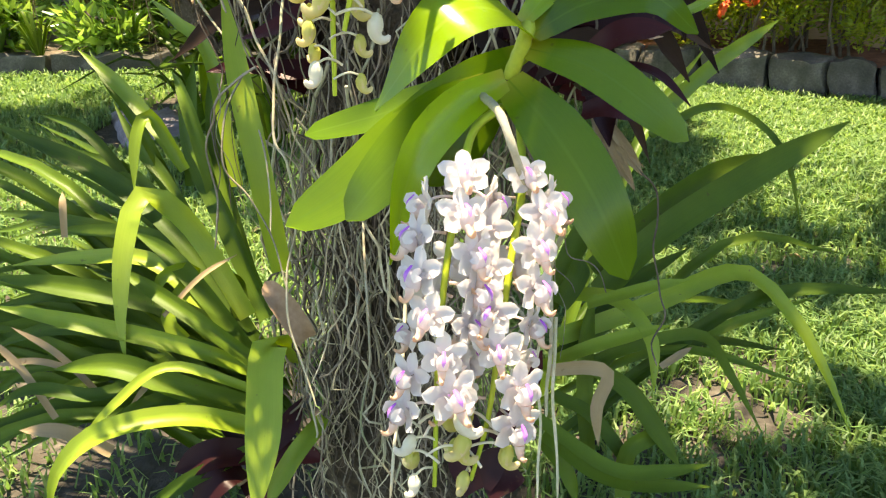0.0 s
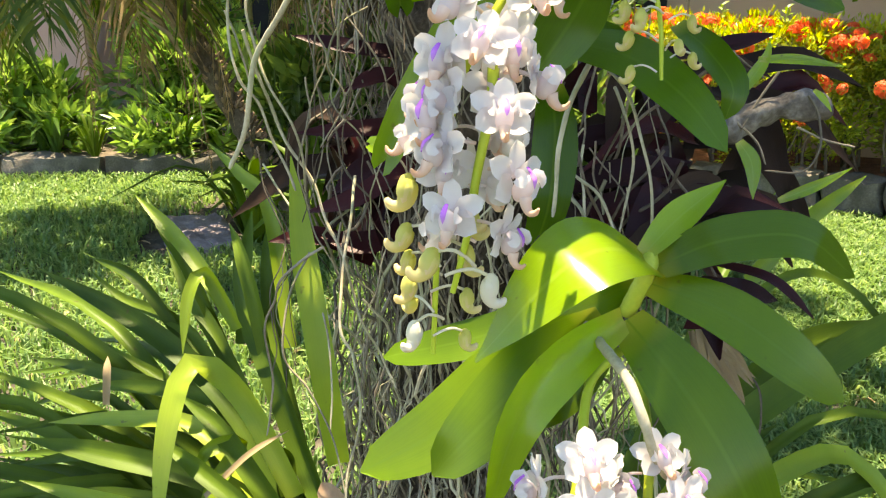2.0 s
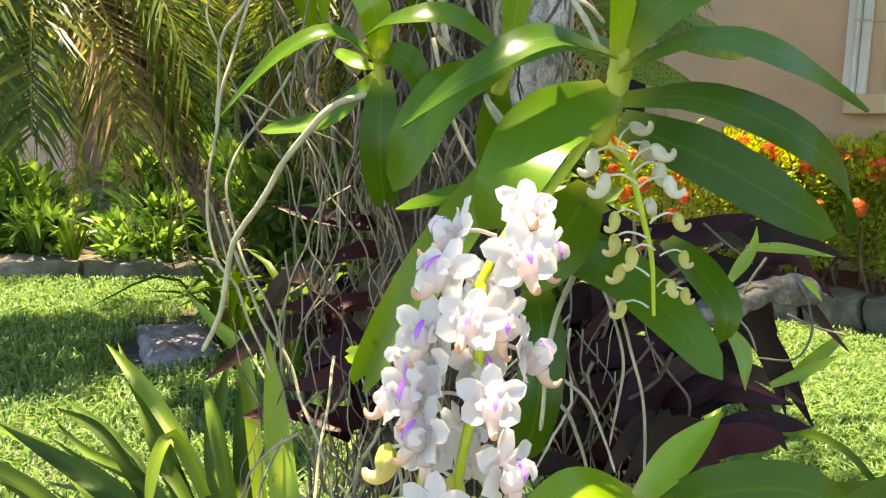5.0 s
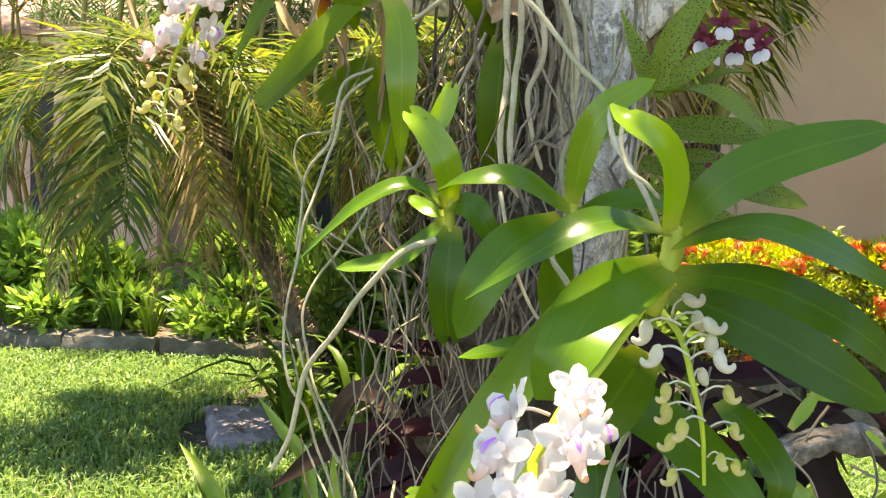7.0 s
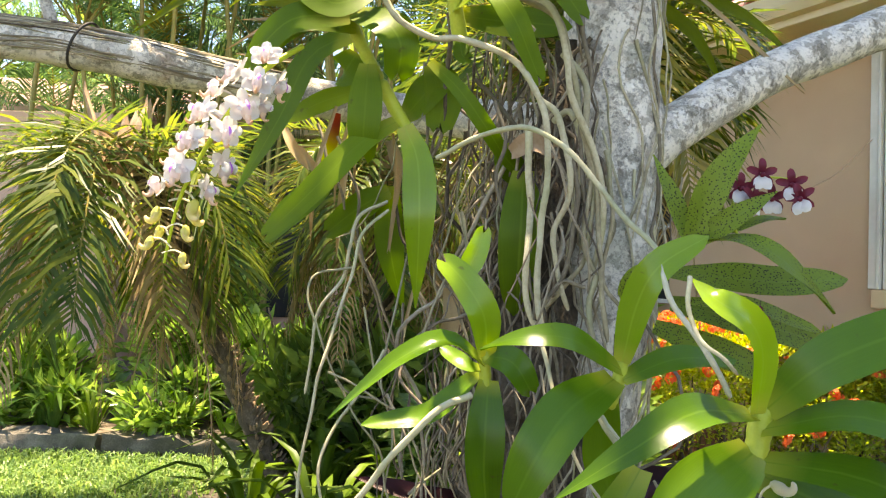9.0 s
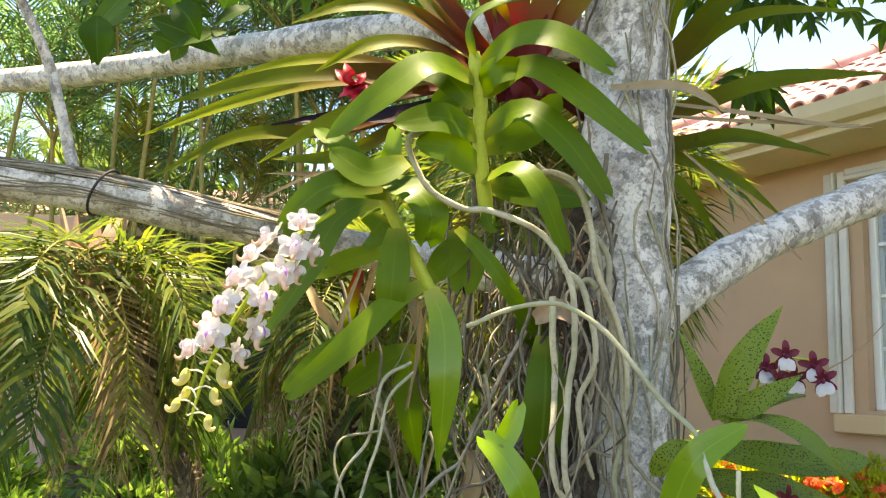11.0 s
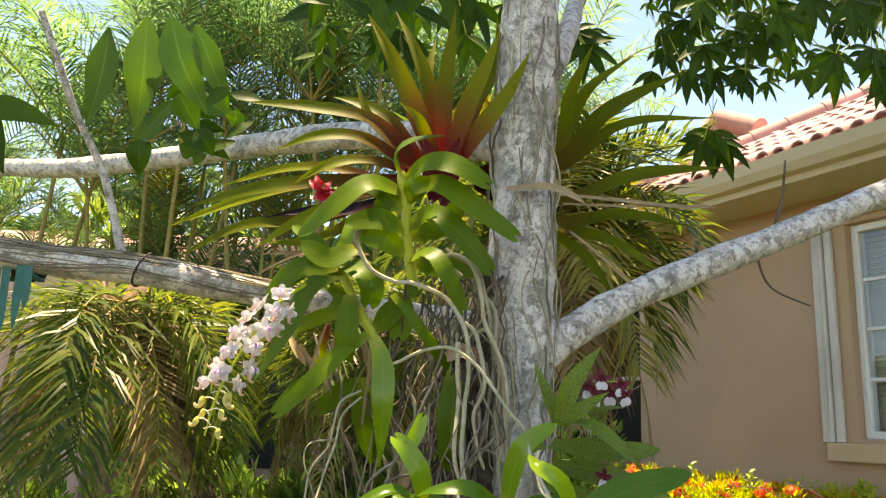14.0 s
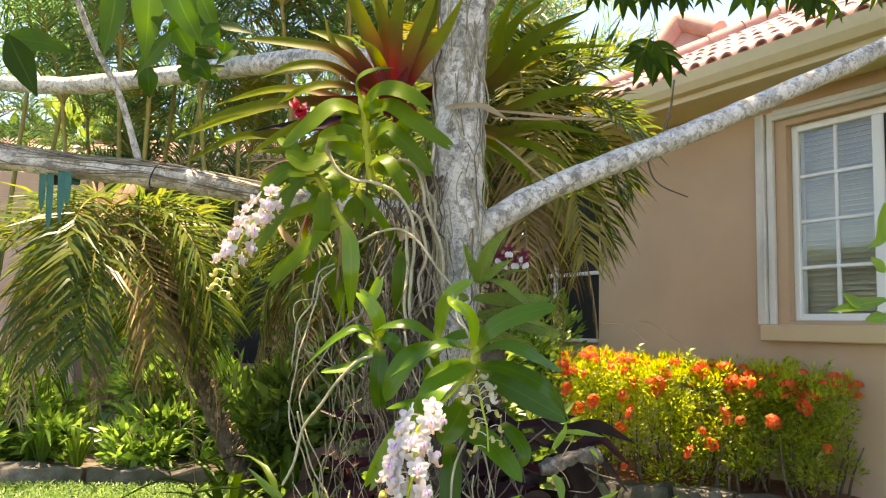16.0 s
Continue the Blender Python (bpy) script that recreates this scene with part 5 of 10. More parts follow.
def flower_spike(parent, pts, count, seed, first=0.1, buds=0.85, pale=False):
    """A hanging spike: blossoms set round the stem from `first` on, buds after `buds` (shares of its length)."""
    rng = random.Random(seed)
    n = 40
    line = glide(pts, n)
    g = Geo()
    g.ring_tube(line, [(0.002 if pale else 0.0026) * (1.1 - 0.6 * i / n) for i in range(n + 1)], 8)
    spike = part("flower_spike", g, SPIKE, parent, "spike in cream-green bud" if pale else "spike of white flowers with purple lips", at=pts[0])
    top = Vector(pts[0])
    for i in range(count):
        s = first + (0.985 - first) * (i + 0.5) / count
        x = s * n
        k = min(int(x), n - 1)
        p = line[k].lerp(line[k + 1], x - k)
        t = (line[k + 1] - line[k]).normalized()
        a = i * 2.25 + rng.uniform(-0.35, 0.35)
        out = Vector((math.sin(a), -math.cos(a) * 0.9 - 0.25, 0.05))
        if s > buds:
            out.y *= 0.35
        out = (out - t * out.dot(t) * 0.8).normalized()
        bud = s > buds
        fwd = (out + Vector((rng.uniform(-0.3, 0.3), 0.1 if bud else -0.4, rng.uniform(-0.2, 0.15)))).normalized()
        up = (Vector((rng.uniform(-0.25, 0.25), 0, 1)) - fwd * fwd.z).normalized()
        right = fwd.cross(up).normalized()
        rot = Matrix((right, -fwd, right.cross(fwd))).transposed().to_4x4()
        size = rng.uniform(1.05, 1.3)
        if bud:
            size = (0.88 if pale else 1.12) * (1.05 - 0.35 * (s - buds) / (1 - buds + 0.01)) * rng.uniform(0.85, 1.08)
            mesh = CREAM_BUD if (pale and s < 0.5) or (not pale and rng.random() < 0.2) else GREEN_BUD
        else:
            mesh = FLOWER
        ob = new("bud" if bud else "flower", mesh)
        ob.parent = spike
        ob.matrix_basis = Matrix.Translation(p + out * ((0.016 if pale else 0.014) if bud else 0.0145 * size) - top) @ rot @ Matrix.Scale(size, 4)
    return spike


def wine_mesh():
    g = Geo()
    mm = 0.001
    random.seed(9)
    for a in (0, 1.25, -1.25, 2.45, -2.45):
        d = Vector((math.sin(a), 0, math.cos(a)))
        blade(g, [d * 1.0 * mm, d * 6 * mm + Vector((0, -1.5, 0)) * mm, d * 12 * mm + Vector((0, -1, 0)) * mm], 6 * mm, (0, -1, 0), 0.3, 0.0005, "round", 0.5, 7, 0, 0.15)
    for sx in (-0.6, 0.6):
        blade(g, [Vector((0, -2, -2)) * mm, Vector((sx * 4, -5, -7)) * mm, Vector((sx * 9, -5, -12)) * mm], 9 * mm, (0, -1, 0.2), -0.2, 0.0005, "round", 0.4, 7, 1, 0.15)
    g.blob(Matrix.Translation((0, -0.003, -0.001)) @ Matrix.Diagonal((0.002, 0.003, 0.002, 1)), 2, 6, 8)
    return mesh_of("wine_flower", g, [WINE_PETAL, WHITE_PETAL, WINE_PETAL])


WINE_FLOWER = wine_mesh()


def wine_flower(parent, place, turn):
    ob = new("flower", WINE_FLOWER)
    ob.parent = parent
    ob.matrix_basis = Matrix.Translation(Vector(place) - ORIGIN[parent.name].translation) @ Matrix.Rotation(turn, 4, "Z") @ Matrix.Rotation(turn * 0.4, 4, "Y")
    return ob


# ---- the tree ----
TRUNK_LINE = [(-0.05, 0.84, -0.05), (-0.055, 0.845, 0.3), (-0.045, 0.87, 0.7), (-0.003, 0.9, 1.05), (0.011, 0.927, 1.3), (0.014, 0.945, 1.6), (0.022, 0.97, 2.0), (-0.01, 1.05, 2.7)]


def bark_tube(pts, r0, r1, name, parent, n=60, sides=20, rough=0.12, mat=None):
    line = glide(pts, n)
    rad = [(r0 + (r1 - r0) * i / n) * (1 + rough * noise.noise(Vector((i * 0.35, r0 * 90, 0)))) for i in range(n + 1)]
    g = Geo()
    g.ring_tube(line, rad, sides)
    k = 0
    for i in range(n + 1):
        for j in range(sides):
            p = g.v[k]
            o = (p - line[i])
            g.v[k] = line[i] + o * (1 + 0.10 * noise.noise(p * 22) + 0.06 * noise.noise(p * 60))
            k += 1
    return part(name, g, mat or BARK, parent, at=pts[0])


def compound_leaf(tree, tip, way, size, fingers=5, droop=0.35, flat=False):
    """A hand-shaped leaf on a stalk, its leaflets hanging."""
    tip, way = Vector(tip), Vector(way).normalized()
    side = way.cross(Vector((0.1, 0.1, 1)) if flat else Vector((0.1, -1, 0.1))).normalized()
    g = Geo()
    g.ring_tube(glide([tip - way * size * 0.9 + Vector((0, 0, size * 0.25)), tip - way * size * 0.4 + Vector((0, 0, size * 0.12)), tip], 6), size * 0.012, 5, 1)
    for k in range(fingers):
        a = (k - (fingers - 1) / 2) * random.uniform(0.6, 0.8)
        d = (way * math.cos(a) + side * math.sin(a) - Vector((0, 0, droop * 0.3))).normalized()
        ll = size * (1.0 - 0.12 * abs(k - (fingers - 1) / 2)) * random.uniform(0.85, 1.1)
        blade(g, [tip, tip + d * ll * 0.12, tip + d * ll * 0.55 - Vector((0, 0, droop * ll * 0.12)), tip + d * ll - Vector((0, 0, droop * ll * 0.45))], ll * 0.36, (random.uniform(-0.5, 0.5), random.uniform(-0.5, 0.5), 1) if flat else (random.uniform(-0.6, 0.6), -0.8, random.uniform(0, 0.6)), 0.2, 0.0006, "point", 0.12, 9, 0, 0.06)
    return part("leaf", g, [CANOPY, STEM], tree, at=tip)


def build_tree():
    random.seed(77)
    tree = thing("tree", TRUNK_LINE[0], "lichen-covered garden tree with pale limbs carrying orchids", "tree")
    bark_tube(TRUNK_LINE, 0.058, 0.038, "trunk", tree, 110, 28)
    bark_tube([(0.03, 0.93, 1.22), (0.085, 0.95, 1.27), (0.17, 0.985, 1.325), (0.26, 1.02, 1.372), (0.45, 1.08, 1.46), (0.65, 1.15, 1.56), (1.0, 1.25, 1.74), (1.5, 1.4, 2.05)], 0.024, 0.018, "limb", tree)
    bark_tube([(0.02, 1.0, 1.27), (-0.218, 1.163, 1.320), (-0.342, 1.118, 1.328), (-0.462, 1.062, 1.339), (-0.585, 1.006, 1.351), (-0.707, 0.943, 1.349), (-0.856, 0.896, 1.362), (-1.049, 0.858, 1.384)], 0.026, 0.021, "limb", tree)
    bark_tube([(0.03, 0.97, 1.55), (-0.1, 1.05, 1.6), (-0.3, 1.2, 1.66), (-0.55, 1.36, 1.69), (-0.8, 1.5, 1.705), (-1.2, 1.7, 1.74), (-2.0, 2.1, 1.9)], 0.027, 0.021, "limb", tree)
    bark_tube([(0.05, 0.96, 1.75), (-0.02, 1.05, 1.9), (-0.12, 1.15, 2.1), (-0.3, 1.35, 2.5)], 0.024, 0.016, "limb", tree)
    bark_tube([(0.055, 0.98, 1.7), (0.1, 1.15, 1.85), (0.16, 1.4, 2.1), (0.3, 1.8, 2.6)], 0.022, 0.014, "limb", tree)
    # thin upright twig on the left limb
    bark_tube([(-0.618, 1.009, 1.377), (-0.651, 0.977, 1.499), (-0.686, 0.934, 1.583), (-0.706, 0.894, 1.655), (-0.727, 0.867, 1.720)], 0.007, 0.005, "twig", tree, 24, 8)
    bark_tube([(0.395, 1.06, 1.43), (0.408, 1.062, 1.383), (0.432, 1.068, 1.361), (0.484, 1.074, 1.342)], 0.0022, 0.0012, "twig", tree, 16, 6, mat=PALM_BARK)
    bark_tube([(0.43, 1.08, 1.46), (0.45, 1.08, 1.52), (0.46, 1.08, 1.59)], 0.003, 0.002, "twig", tree, 16, 6, mat=PALM_BARK)
    # leaves against the sky and the roof
    for i in range(190):
        y = random.uniform(1.7, 3.1)
        x = (y + 0.3) * random.uniform(0.2, 0.62)
        z = 1.15 + (y + 0.56) * random.uniform(0.41, 0.62)
        compound_leaf(tree, (x, y, z), (random.uniform(-0.7, 0.7), random.uniform(-0.3, 0.3), -0.7), random.uniform(0.075, 0.125), random.choice((4, 5, 5)))
    for i in range(40):
        y = random.uniform(2.2, 4.2)
        compound_leaf(tree, ((y + 0.3) * random.uniform(-0.26, 0.16), y, 1.15 + (y + 0.56) * random.uniform(0.45, 0.66)), (random.uniform(-0.7, 0.7), random.uniform(-0.3, 0.3), -0.7), random.uniform(0.14, 0.22), random.choice((4, 5, 5)))
    for k in range(4):
        y = 1.8 + k * 0.35
        bark_tube([(0.2 + 0.1 * k, y - 0.5, 2.5 + 0.2 * k), (0.3 * (y + 0.3), y, 1.2 + (y + 0.56) * 0.62), (0.6 * (y + 0.3), y + 0.2, 1.2 + (y + 0.56) * 0.56)], 0.008, 0.003, "twig", tree, 20, 8)
    for x, y, z in ((0.82, 2.62, 2.26), (0.78, 2.6, 2.22), (0.86, 2.66, 2.24)):
        compound_leaf(tree, (x, y, z), (random.uniform(-0.4, 0.4), 0, -0.8), 0.15, 5)
    # crown high above, out of view, added to shade the garden
    for i in range(640):
        x, y = random.uniform(-1.9, 1.7), random.uniform(-0.4, 4.0)
        gap = 0.22 if x < -0.45 else (-0.5 if x > 0.0 and y > 2.3 else (-0.12 if x > 0.0 and y > 1.5 else 0.0))
        if math.hypot(x + 0.42, y - 1.0) < 0.33 or (y > 3.75 and x < 0.6) or (y > 2.9 and x > 0.5) or noise.noise(Vector((x * 1.5, y * 1.5, 7))) < gap:
            continue
        compound_leaf(tree, (x, y, random.uniform(4.5, 5.6)), (random.uniform(-1, 1), random.uniform(-1, 1), -0.3), random.uniform(0.2, 0.3), 5, flat=True)
    # a thicker part of it, also unseen, with the sun's way to the low leaf left free
    for i in range(78):
        x, y = random.uniform(-0.22, 0.5), random.uniform(0.75, 1.75)
        if math.hypot(x + 0.27, y - 0.98) < 0.2 or noise.noise(Vector((x * 6, y * 6, 3))) < 0.0:
            continue
        compound_leaf(tree, (x, y, random.uniform(4.5, 5.3)), (random.uniform(-1, 1), random.uniform(-1, 1), -0.3), random.uniform(0.14, 0.2), 5, flat=True)
    # more unseen leaves, added to keep the main orchid in shade
    for i in range(26):
        x, y = random.uniform(-0.18, 0.14), random.uniform(1.08, 1.34)
        if x > -0.1 or y > 1.15:
            compound_leaf(tree, (x, y, random.uniform(4.5, 5.0)), (random.uniform(-1, 1), random.uniform(-1, 1), -0.3), random.uniform(0.12, 0.16), 5, flat=True)
    # unseen branches, added to carry the crown
    for k, (x, y, z) in enumerate(((-1.7, 0.4, 4.9), (-1.6, 1.6, 5.0), (-1.3, 2.6, 5.0), (-0.6, -0.3, 5.2), (0.4, -0.2, 5.0), (1.3, 0.6, 4.9), (1.6, 1.9, 5.1), (0.7, 2.9, 5.2), (-0.3, 2.3, 5.3))):
        root_at = Vector((-0.01, 1.05, 2.66))
        end = Vector((x, y, z))
        mid = root_at.lerp(end, 0.5) + Vector((0.06 * (-1) ** k, 0.04, 0.3))
        bark_tube([root_at, mid, end], 0.018, 0.006, "limb", tree, 20, 8)
        for j in (0.5, 0.75):
            q = mid.lerp(end, (j - 0.5) * 2)
            bark_tube([q, q + Vector((random.uniform(-0.2, 0.2), random.uniform(-0.2, 0.2), 0.1)), q + Vector((random.uniform(-0.4, 0.4), random.uniform(-0.4, 0.4), 0.12))], 0.006, 0.003, "twig", tree, 10, 6)
    return tree


tree = build_tree()


def build_root_mass():
    """The tangle of old thin roots that wraps the trunk."""
    random.seed(31)
    mass = thing("root_tangle", (-0.05, 0.8, 0.05), "dense tangle of thin grey orchid roots round the trunk", "aerial roots")

    def centre(z):
        for a, b in zip(TRUNK_LINE, TRUNK_LINE[1:]):
            if a[2] <= z <= b[2]:
                return Vector(a).lerp(Vector(b), (z - a[2]) / (b[2] - a[2]))
        return Vector(TRUNK_LINE[-1])

    def strand(z0, z1, a, r, rad, mat, drift, name, loose=0.02):
        pts = []
        k = max(4, int((z0 - z1) / 0.07))
        for i in range(k + 1):
            z = z0 + (z1 - z0) * i / k
            a += random.uniform(-drift, drift)
            rr = r + random.uniform(-loose, loose * 1.1)
            c = centre(z)
            pts.append((c.x + math.cos(a) * rr, c.y + math.sin(a) * rr, z + random.uniform(-0.012, 0.012)))
        return root(mass, rad, *pts, mat=mat, wob=loose, n=k * 5, sides=5, name=name)
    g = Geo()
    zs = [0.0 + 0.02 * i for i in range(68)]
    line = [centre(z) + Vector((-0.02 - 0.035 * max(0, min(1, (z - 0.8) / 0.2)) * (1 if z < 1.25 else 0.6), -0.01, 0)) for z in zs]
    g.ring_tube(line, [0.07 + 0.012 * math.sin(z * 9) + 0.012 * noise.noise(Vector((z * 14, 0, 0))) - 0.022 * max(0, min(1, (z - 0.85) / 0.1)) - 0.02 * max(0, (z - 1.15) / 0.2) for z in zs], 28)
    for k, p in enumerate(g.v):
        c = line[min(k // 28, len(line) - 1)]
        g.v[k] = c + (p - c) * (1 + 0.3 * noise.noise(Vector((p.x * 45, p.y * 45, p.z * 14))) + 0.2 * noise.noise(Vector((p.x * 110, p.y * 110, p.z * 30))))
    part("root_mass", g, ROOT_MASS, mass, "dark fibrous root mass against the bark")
    for i in range(170):
        a = random.gauss(-1.75, 0.85)
        z0 = random.uniform(0.5, 0.85)
        r = random.uniform(0.075, 0.15)
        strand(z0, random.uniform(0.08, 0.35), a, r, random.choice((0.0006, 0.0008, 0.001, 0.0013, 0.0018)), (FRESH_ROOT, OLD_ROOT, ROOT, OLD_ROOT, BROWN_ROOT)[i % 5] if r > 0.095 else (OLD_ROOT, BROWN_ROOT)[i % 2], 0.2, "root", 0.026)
    for i in range(60):
        a = random.gauss(-2.5, 0.45)
        z0 = random.uniform(1.0, 1.36)
        strand(z0, z0 - random.uniform(0.2, 0.5), a, random.uniform(0.06, 0.13), random.uniform(0.0008, 0.0019), OLD_ROOT if i % 3 else BROWN_ROOT, 0.3, "root")
    # wandering roots in the thicket beside the trunk
    for i in range(340):
        low = i % 2
        p = Vector((random.gauss(-0.08, 0.055), random.uniform(0.87, 0.95), random.uniform(0.98, 1.36))) if not low else Vector((random.gauss(-0.07, 0.085), random.uniform(0.74, 0.9), random.uniform(0.6, 1.02)))
        right = i >= 314
        if right:
            p = Vector((random.uniform(0.0, 0.17), random.uniform(0.72, 0.84), random.uniform(0.7, 0.95)))
        d = Vector((random.uniform(-0.5, 0.5), random.uniform(-0.3, 0.3), -1)).normalized()
        pts = [p.copy()]
        for k in range(random.randint(7, 16)):
            d = (d + Vector((random.gauss(0, 0.4), random.gauss(0, 0.3), random.gauss(-0.5, 0.35)))).normalized()
            home = Vector((0.08 if right else -0.08, 0.8 if right else (0.82 if low else 0.91), p.z)) - p
            p = p + d * 0.03 + Vector((home.x, home.y, 0)) * 0.06
            pts.append(p.copy())
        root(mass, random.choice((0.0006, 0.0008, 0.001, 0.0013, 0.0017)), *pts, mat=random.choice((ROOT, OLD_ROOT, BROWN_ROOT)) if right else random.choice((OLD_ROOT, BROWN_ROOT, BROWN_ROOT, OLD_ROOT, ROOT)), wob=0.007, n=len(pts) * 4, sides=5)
    for i in range(46):
        a = random.uniform(-2.6, -0.2) if i % 3 else random.choice((-0.35, -0.15, -2.7)) + random.uniform(-0.2, 0.2)
        z0 = random.uniform(1.1, 1.95)
        strand(z0, z0 - random.uniform(0.15, 0.45), a, 0.055 - 0.012 * max(0, z0 - 1.1), random.uniform(0.0007, 0.0021), (ROOT, ROOT, OLD_ROOT, FRESH_ROOT)[i % 4], 0.6, "root", 0.006)
    # thicker pale roots tangled in front of the crotch
    for i in range(34):
        p = Vector((random.gauss(-0.075, 0.045), random.uniform(0.86, 0.9), random.uniform(1.12, 1.4)))
        d = Vector((random.uniform(-0.8, 0.8), random.uniform(-0.2, 0.2), -0.6)).normalized()
        pts = [p.copy()]
        for k in range(random.randint(6, 13)):
            d = (d + Vector((random.gauss(0, 0.45), random.gauss(0, 0.2), random.gauss(-0.35, 0.35)))).normalized()
            p = p + d * 0.03 + Vector((-0.07 - p.x, 0.88 - p.y, 0)) * 0.07
            pts.append(p.copy())
        root(mass, random.choice((0.001, 0.0014, 0.0018, 0.0023)), *pts, mat=random.choice((ROOT, OLD_ROOT, BROWN_ROOT, OLD_ROOT, BROWN_ROOT, BROWN_ROOT)), wob=0.006, n=len(pts) * 4, sides=6)


def build_limb_roots():
    """Thin roots that creep along the left limb."""
    random.seed(12)
    limb = [(-0.342, 1.118, 1.328), (-0.462, 1.062, 1.339), (-0.585, 1.006, 1.351), (-0.707, 0.943, 1.349), (-0.856, 0.896, 1.362)]
    creep = thing("limb_roots", limb[0], "thin pale roots creeping along the grey limb", "aerial roots")
    for k in range(34):
        a = random.uniform(2.6, 5.6)
        pts = []
        for i, q in enumerate(glide(limb, 10)[random.randint(0, 3):random.randint(8, 11)]):
            a += random.uniform(-0.25, 0.25)
            pts.append((q.x, q.y + math.cos(a) * 0.0255, q.z - math.sin(a) * 0.0255))
        root(creep, random.uniform(0.0008, 0.0019), *pts, mat=(ROOT, OLD_ROOT, BROWN_ROOT)[k % 3], wob=0.002, n=40, sides=6)


build_root_mass()
build_limb_roots()


def build_stub(*pts):
    """A weathered grey stub of dead wood."""
    g = Geo()
    line = glide(pts, 30)
    g.ring_tube(line, [0.0155 * (1.0 - 0.12 * i / 30) * (1 + 0.35 * noise.noise(Vector((i * 0.3, 2, 0)))) for i in range(31)], 18, squash=0.8)
    for k, p in enumerate(g.v):
        g.v[k] = p + Vector([0.006 * noise.noise(p * 45 + Vector((j * 7, 0, 0))) for j in range(3)])
    whole("dead_wood_stub", g, DRIFTWOOD, pts[0], "weathered grey dead wood stub beside the trunk", "dead wood")


def build_bud_tip(place):
    g = Geo()
    p = Vector(place)
    for k in range(5):
        a = k * 1.256
        blade(g, [p + Vector((-0.008, 0, 0)), p + Vector((0, math.cos(a) * 0.004, math.sin(a) * 0.004)), p + Vector((0.011, math.cos(a) * 0.0025, math.sin(a) * 0.0025))], 0.006, (0, math.cos(a), math.sin(a)), -0.3, 0.0005, "point", 0.6, 7)
    whole("pink_bud", g, LIP, place, "pale pink closed flower bud beside maroon leaves", "flower bud")


def build_husk(*pts):
    g = Geo()
    blade(g, pts, 0.024, (0.3, -1, 0.2), 0.7, 0.0015, "round", 0.8, 12, 0, 0.3)
    whole("dry_sheath", g, HUSK, pts[0], "curled tan dry leaf sheath against the roots", "dead leaf")


def build_ties():
    """Garden tie and wire round the left limb."""
    tie = thing("garden_tie", (-0.73, 0.975, 1.38), "dark green garden tie with loose ends round the limb", "garden tie")
    for k in range(5):
        g = Geo()
        c = Vector((-0.715 - 0.01 * k, 0.95, 1.348))
        ring = [c + Vector((0.004 * math.sin(a * 3 + k), math.cos(a) * 0.027, math.sin(a) * 0.027)) for a in [2 * math.pi * j / 20 for j in range(21)]]
        g.ring_tube(ring, 0.0045, 6, cap=False)
        part("wrap", g, WIRE if k % 2 else GREEN_TAPE, tie)
    for dx, ll in ((0.0, 0.1), (-0.02, 0.12), (-0.035, 0.08), (0.012, 0.07)):
        g = Geo()
        p = Vector((-0.725 + dx, 0.918, 1.34))
        blade(g, [p, p + Vector((0.004, -0.004, -ll * 0.5)), p + Vector((0.002, 0.0, -ll))], 0.012, (0.2, -1, 0), 0.1, 0.0006, "strap", 0.9, 8, 0, 0.2)
        part("loose_end", g, GREEN_TAPE, tie)
    g = Geo()
    c = Vector((-0.578, 1.005, 1.352))
    g.ring_tube([c + Vector((0.012 * math.sin(a), math.cos(a) * 0.0265, math.sin(a) * 0.0265)) for a in [2 * math.pi * j / 24 for j in range(25)]], 0.0016, 6, cap=False)
    whole("binding_wire", g, WIRE, c, "thin dark wire bound round the grey limb", "wire")

# ---- lower orchid, with its pair of flower spikes ----
orchid_low = thing("orchid", (0.051, 0.510, 0.803), "glossy broad-leaved orchid low on the trunk with two white flower spikes", "orchid", "orchids on the tree")
random.seed(101)
leaf(orchid_low, ORCHID_YOUNG, 0.0500, (0.053, 0.511, 0.806), (0.032, 0.485, 0.822), (0.008, 0.464, 0.822), (-0.016, 0.455, 0.804), (-0.042, 0.462, 0.768), face=(-0.1, -0.75, 1), fold=0.1, end='point', n=20)
leaf(orchid_low, ORCHID_LOW, 0.0254, (0.052, 0.527, 0.790), (0.020, 0.512, 0.778), (-0.005, 0.507, 0.769), (-0.034, 0.502, 0.757), face=(-0.1, -1, 0.4), fold=0.1, end='point')
leaf(orchid_low, ORCHID_YOUNG, 0.0192, (0.049, 0.512, 0.811), (0.068, 0.519, 0.830), (0.100, 0.546, 0.846), face=(-0.4, -1, 0.4), fold=0.3, end='point')
leaf(orchid_low, ORCHID_LOW, 0.0288, (0.054, 0.510, 0.804), (0.087, 0.497, 0.824), (0.124, 0.490, 0.828), (0.155, 0.495, 0.805), face=(0.1, -0.8, 0.8), fold=0.07, end='round')
leaf(orchid_low, ORCHID_LOW, 0.0303, (0.053, 0.508, 0.796), (0.084, 0.487, 0.790), (0.116, 0.473, 0.771), (0.151, 0.476, 0.743), face=(0.2, -1, 0.6), fold=0.07, end='round')
leaf(orchid_low, ORCHID_LOW, 0.0428, (0.040, 0.499, 0.778), (0.067, 0.466, 0.750), (0.089, 0.451, 0.716), (0.114, 0.449, 0.661), face=(0.2, -1, 0.5), fold=0.07, end='round')
leaf(orchid_low, ORCHID_YOUNG, 0.0274, (0.038, 0.499, 0.778), (0.004, 0.471, 0.764), (-0.021, 0.458, 0.733), (-0.037, 0.462, 0.667), face=(0.3, -1, 0.5), fold=0.5, end='point')
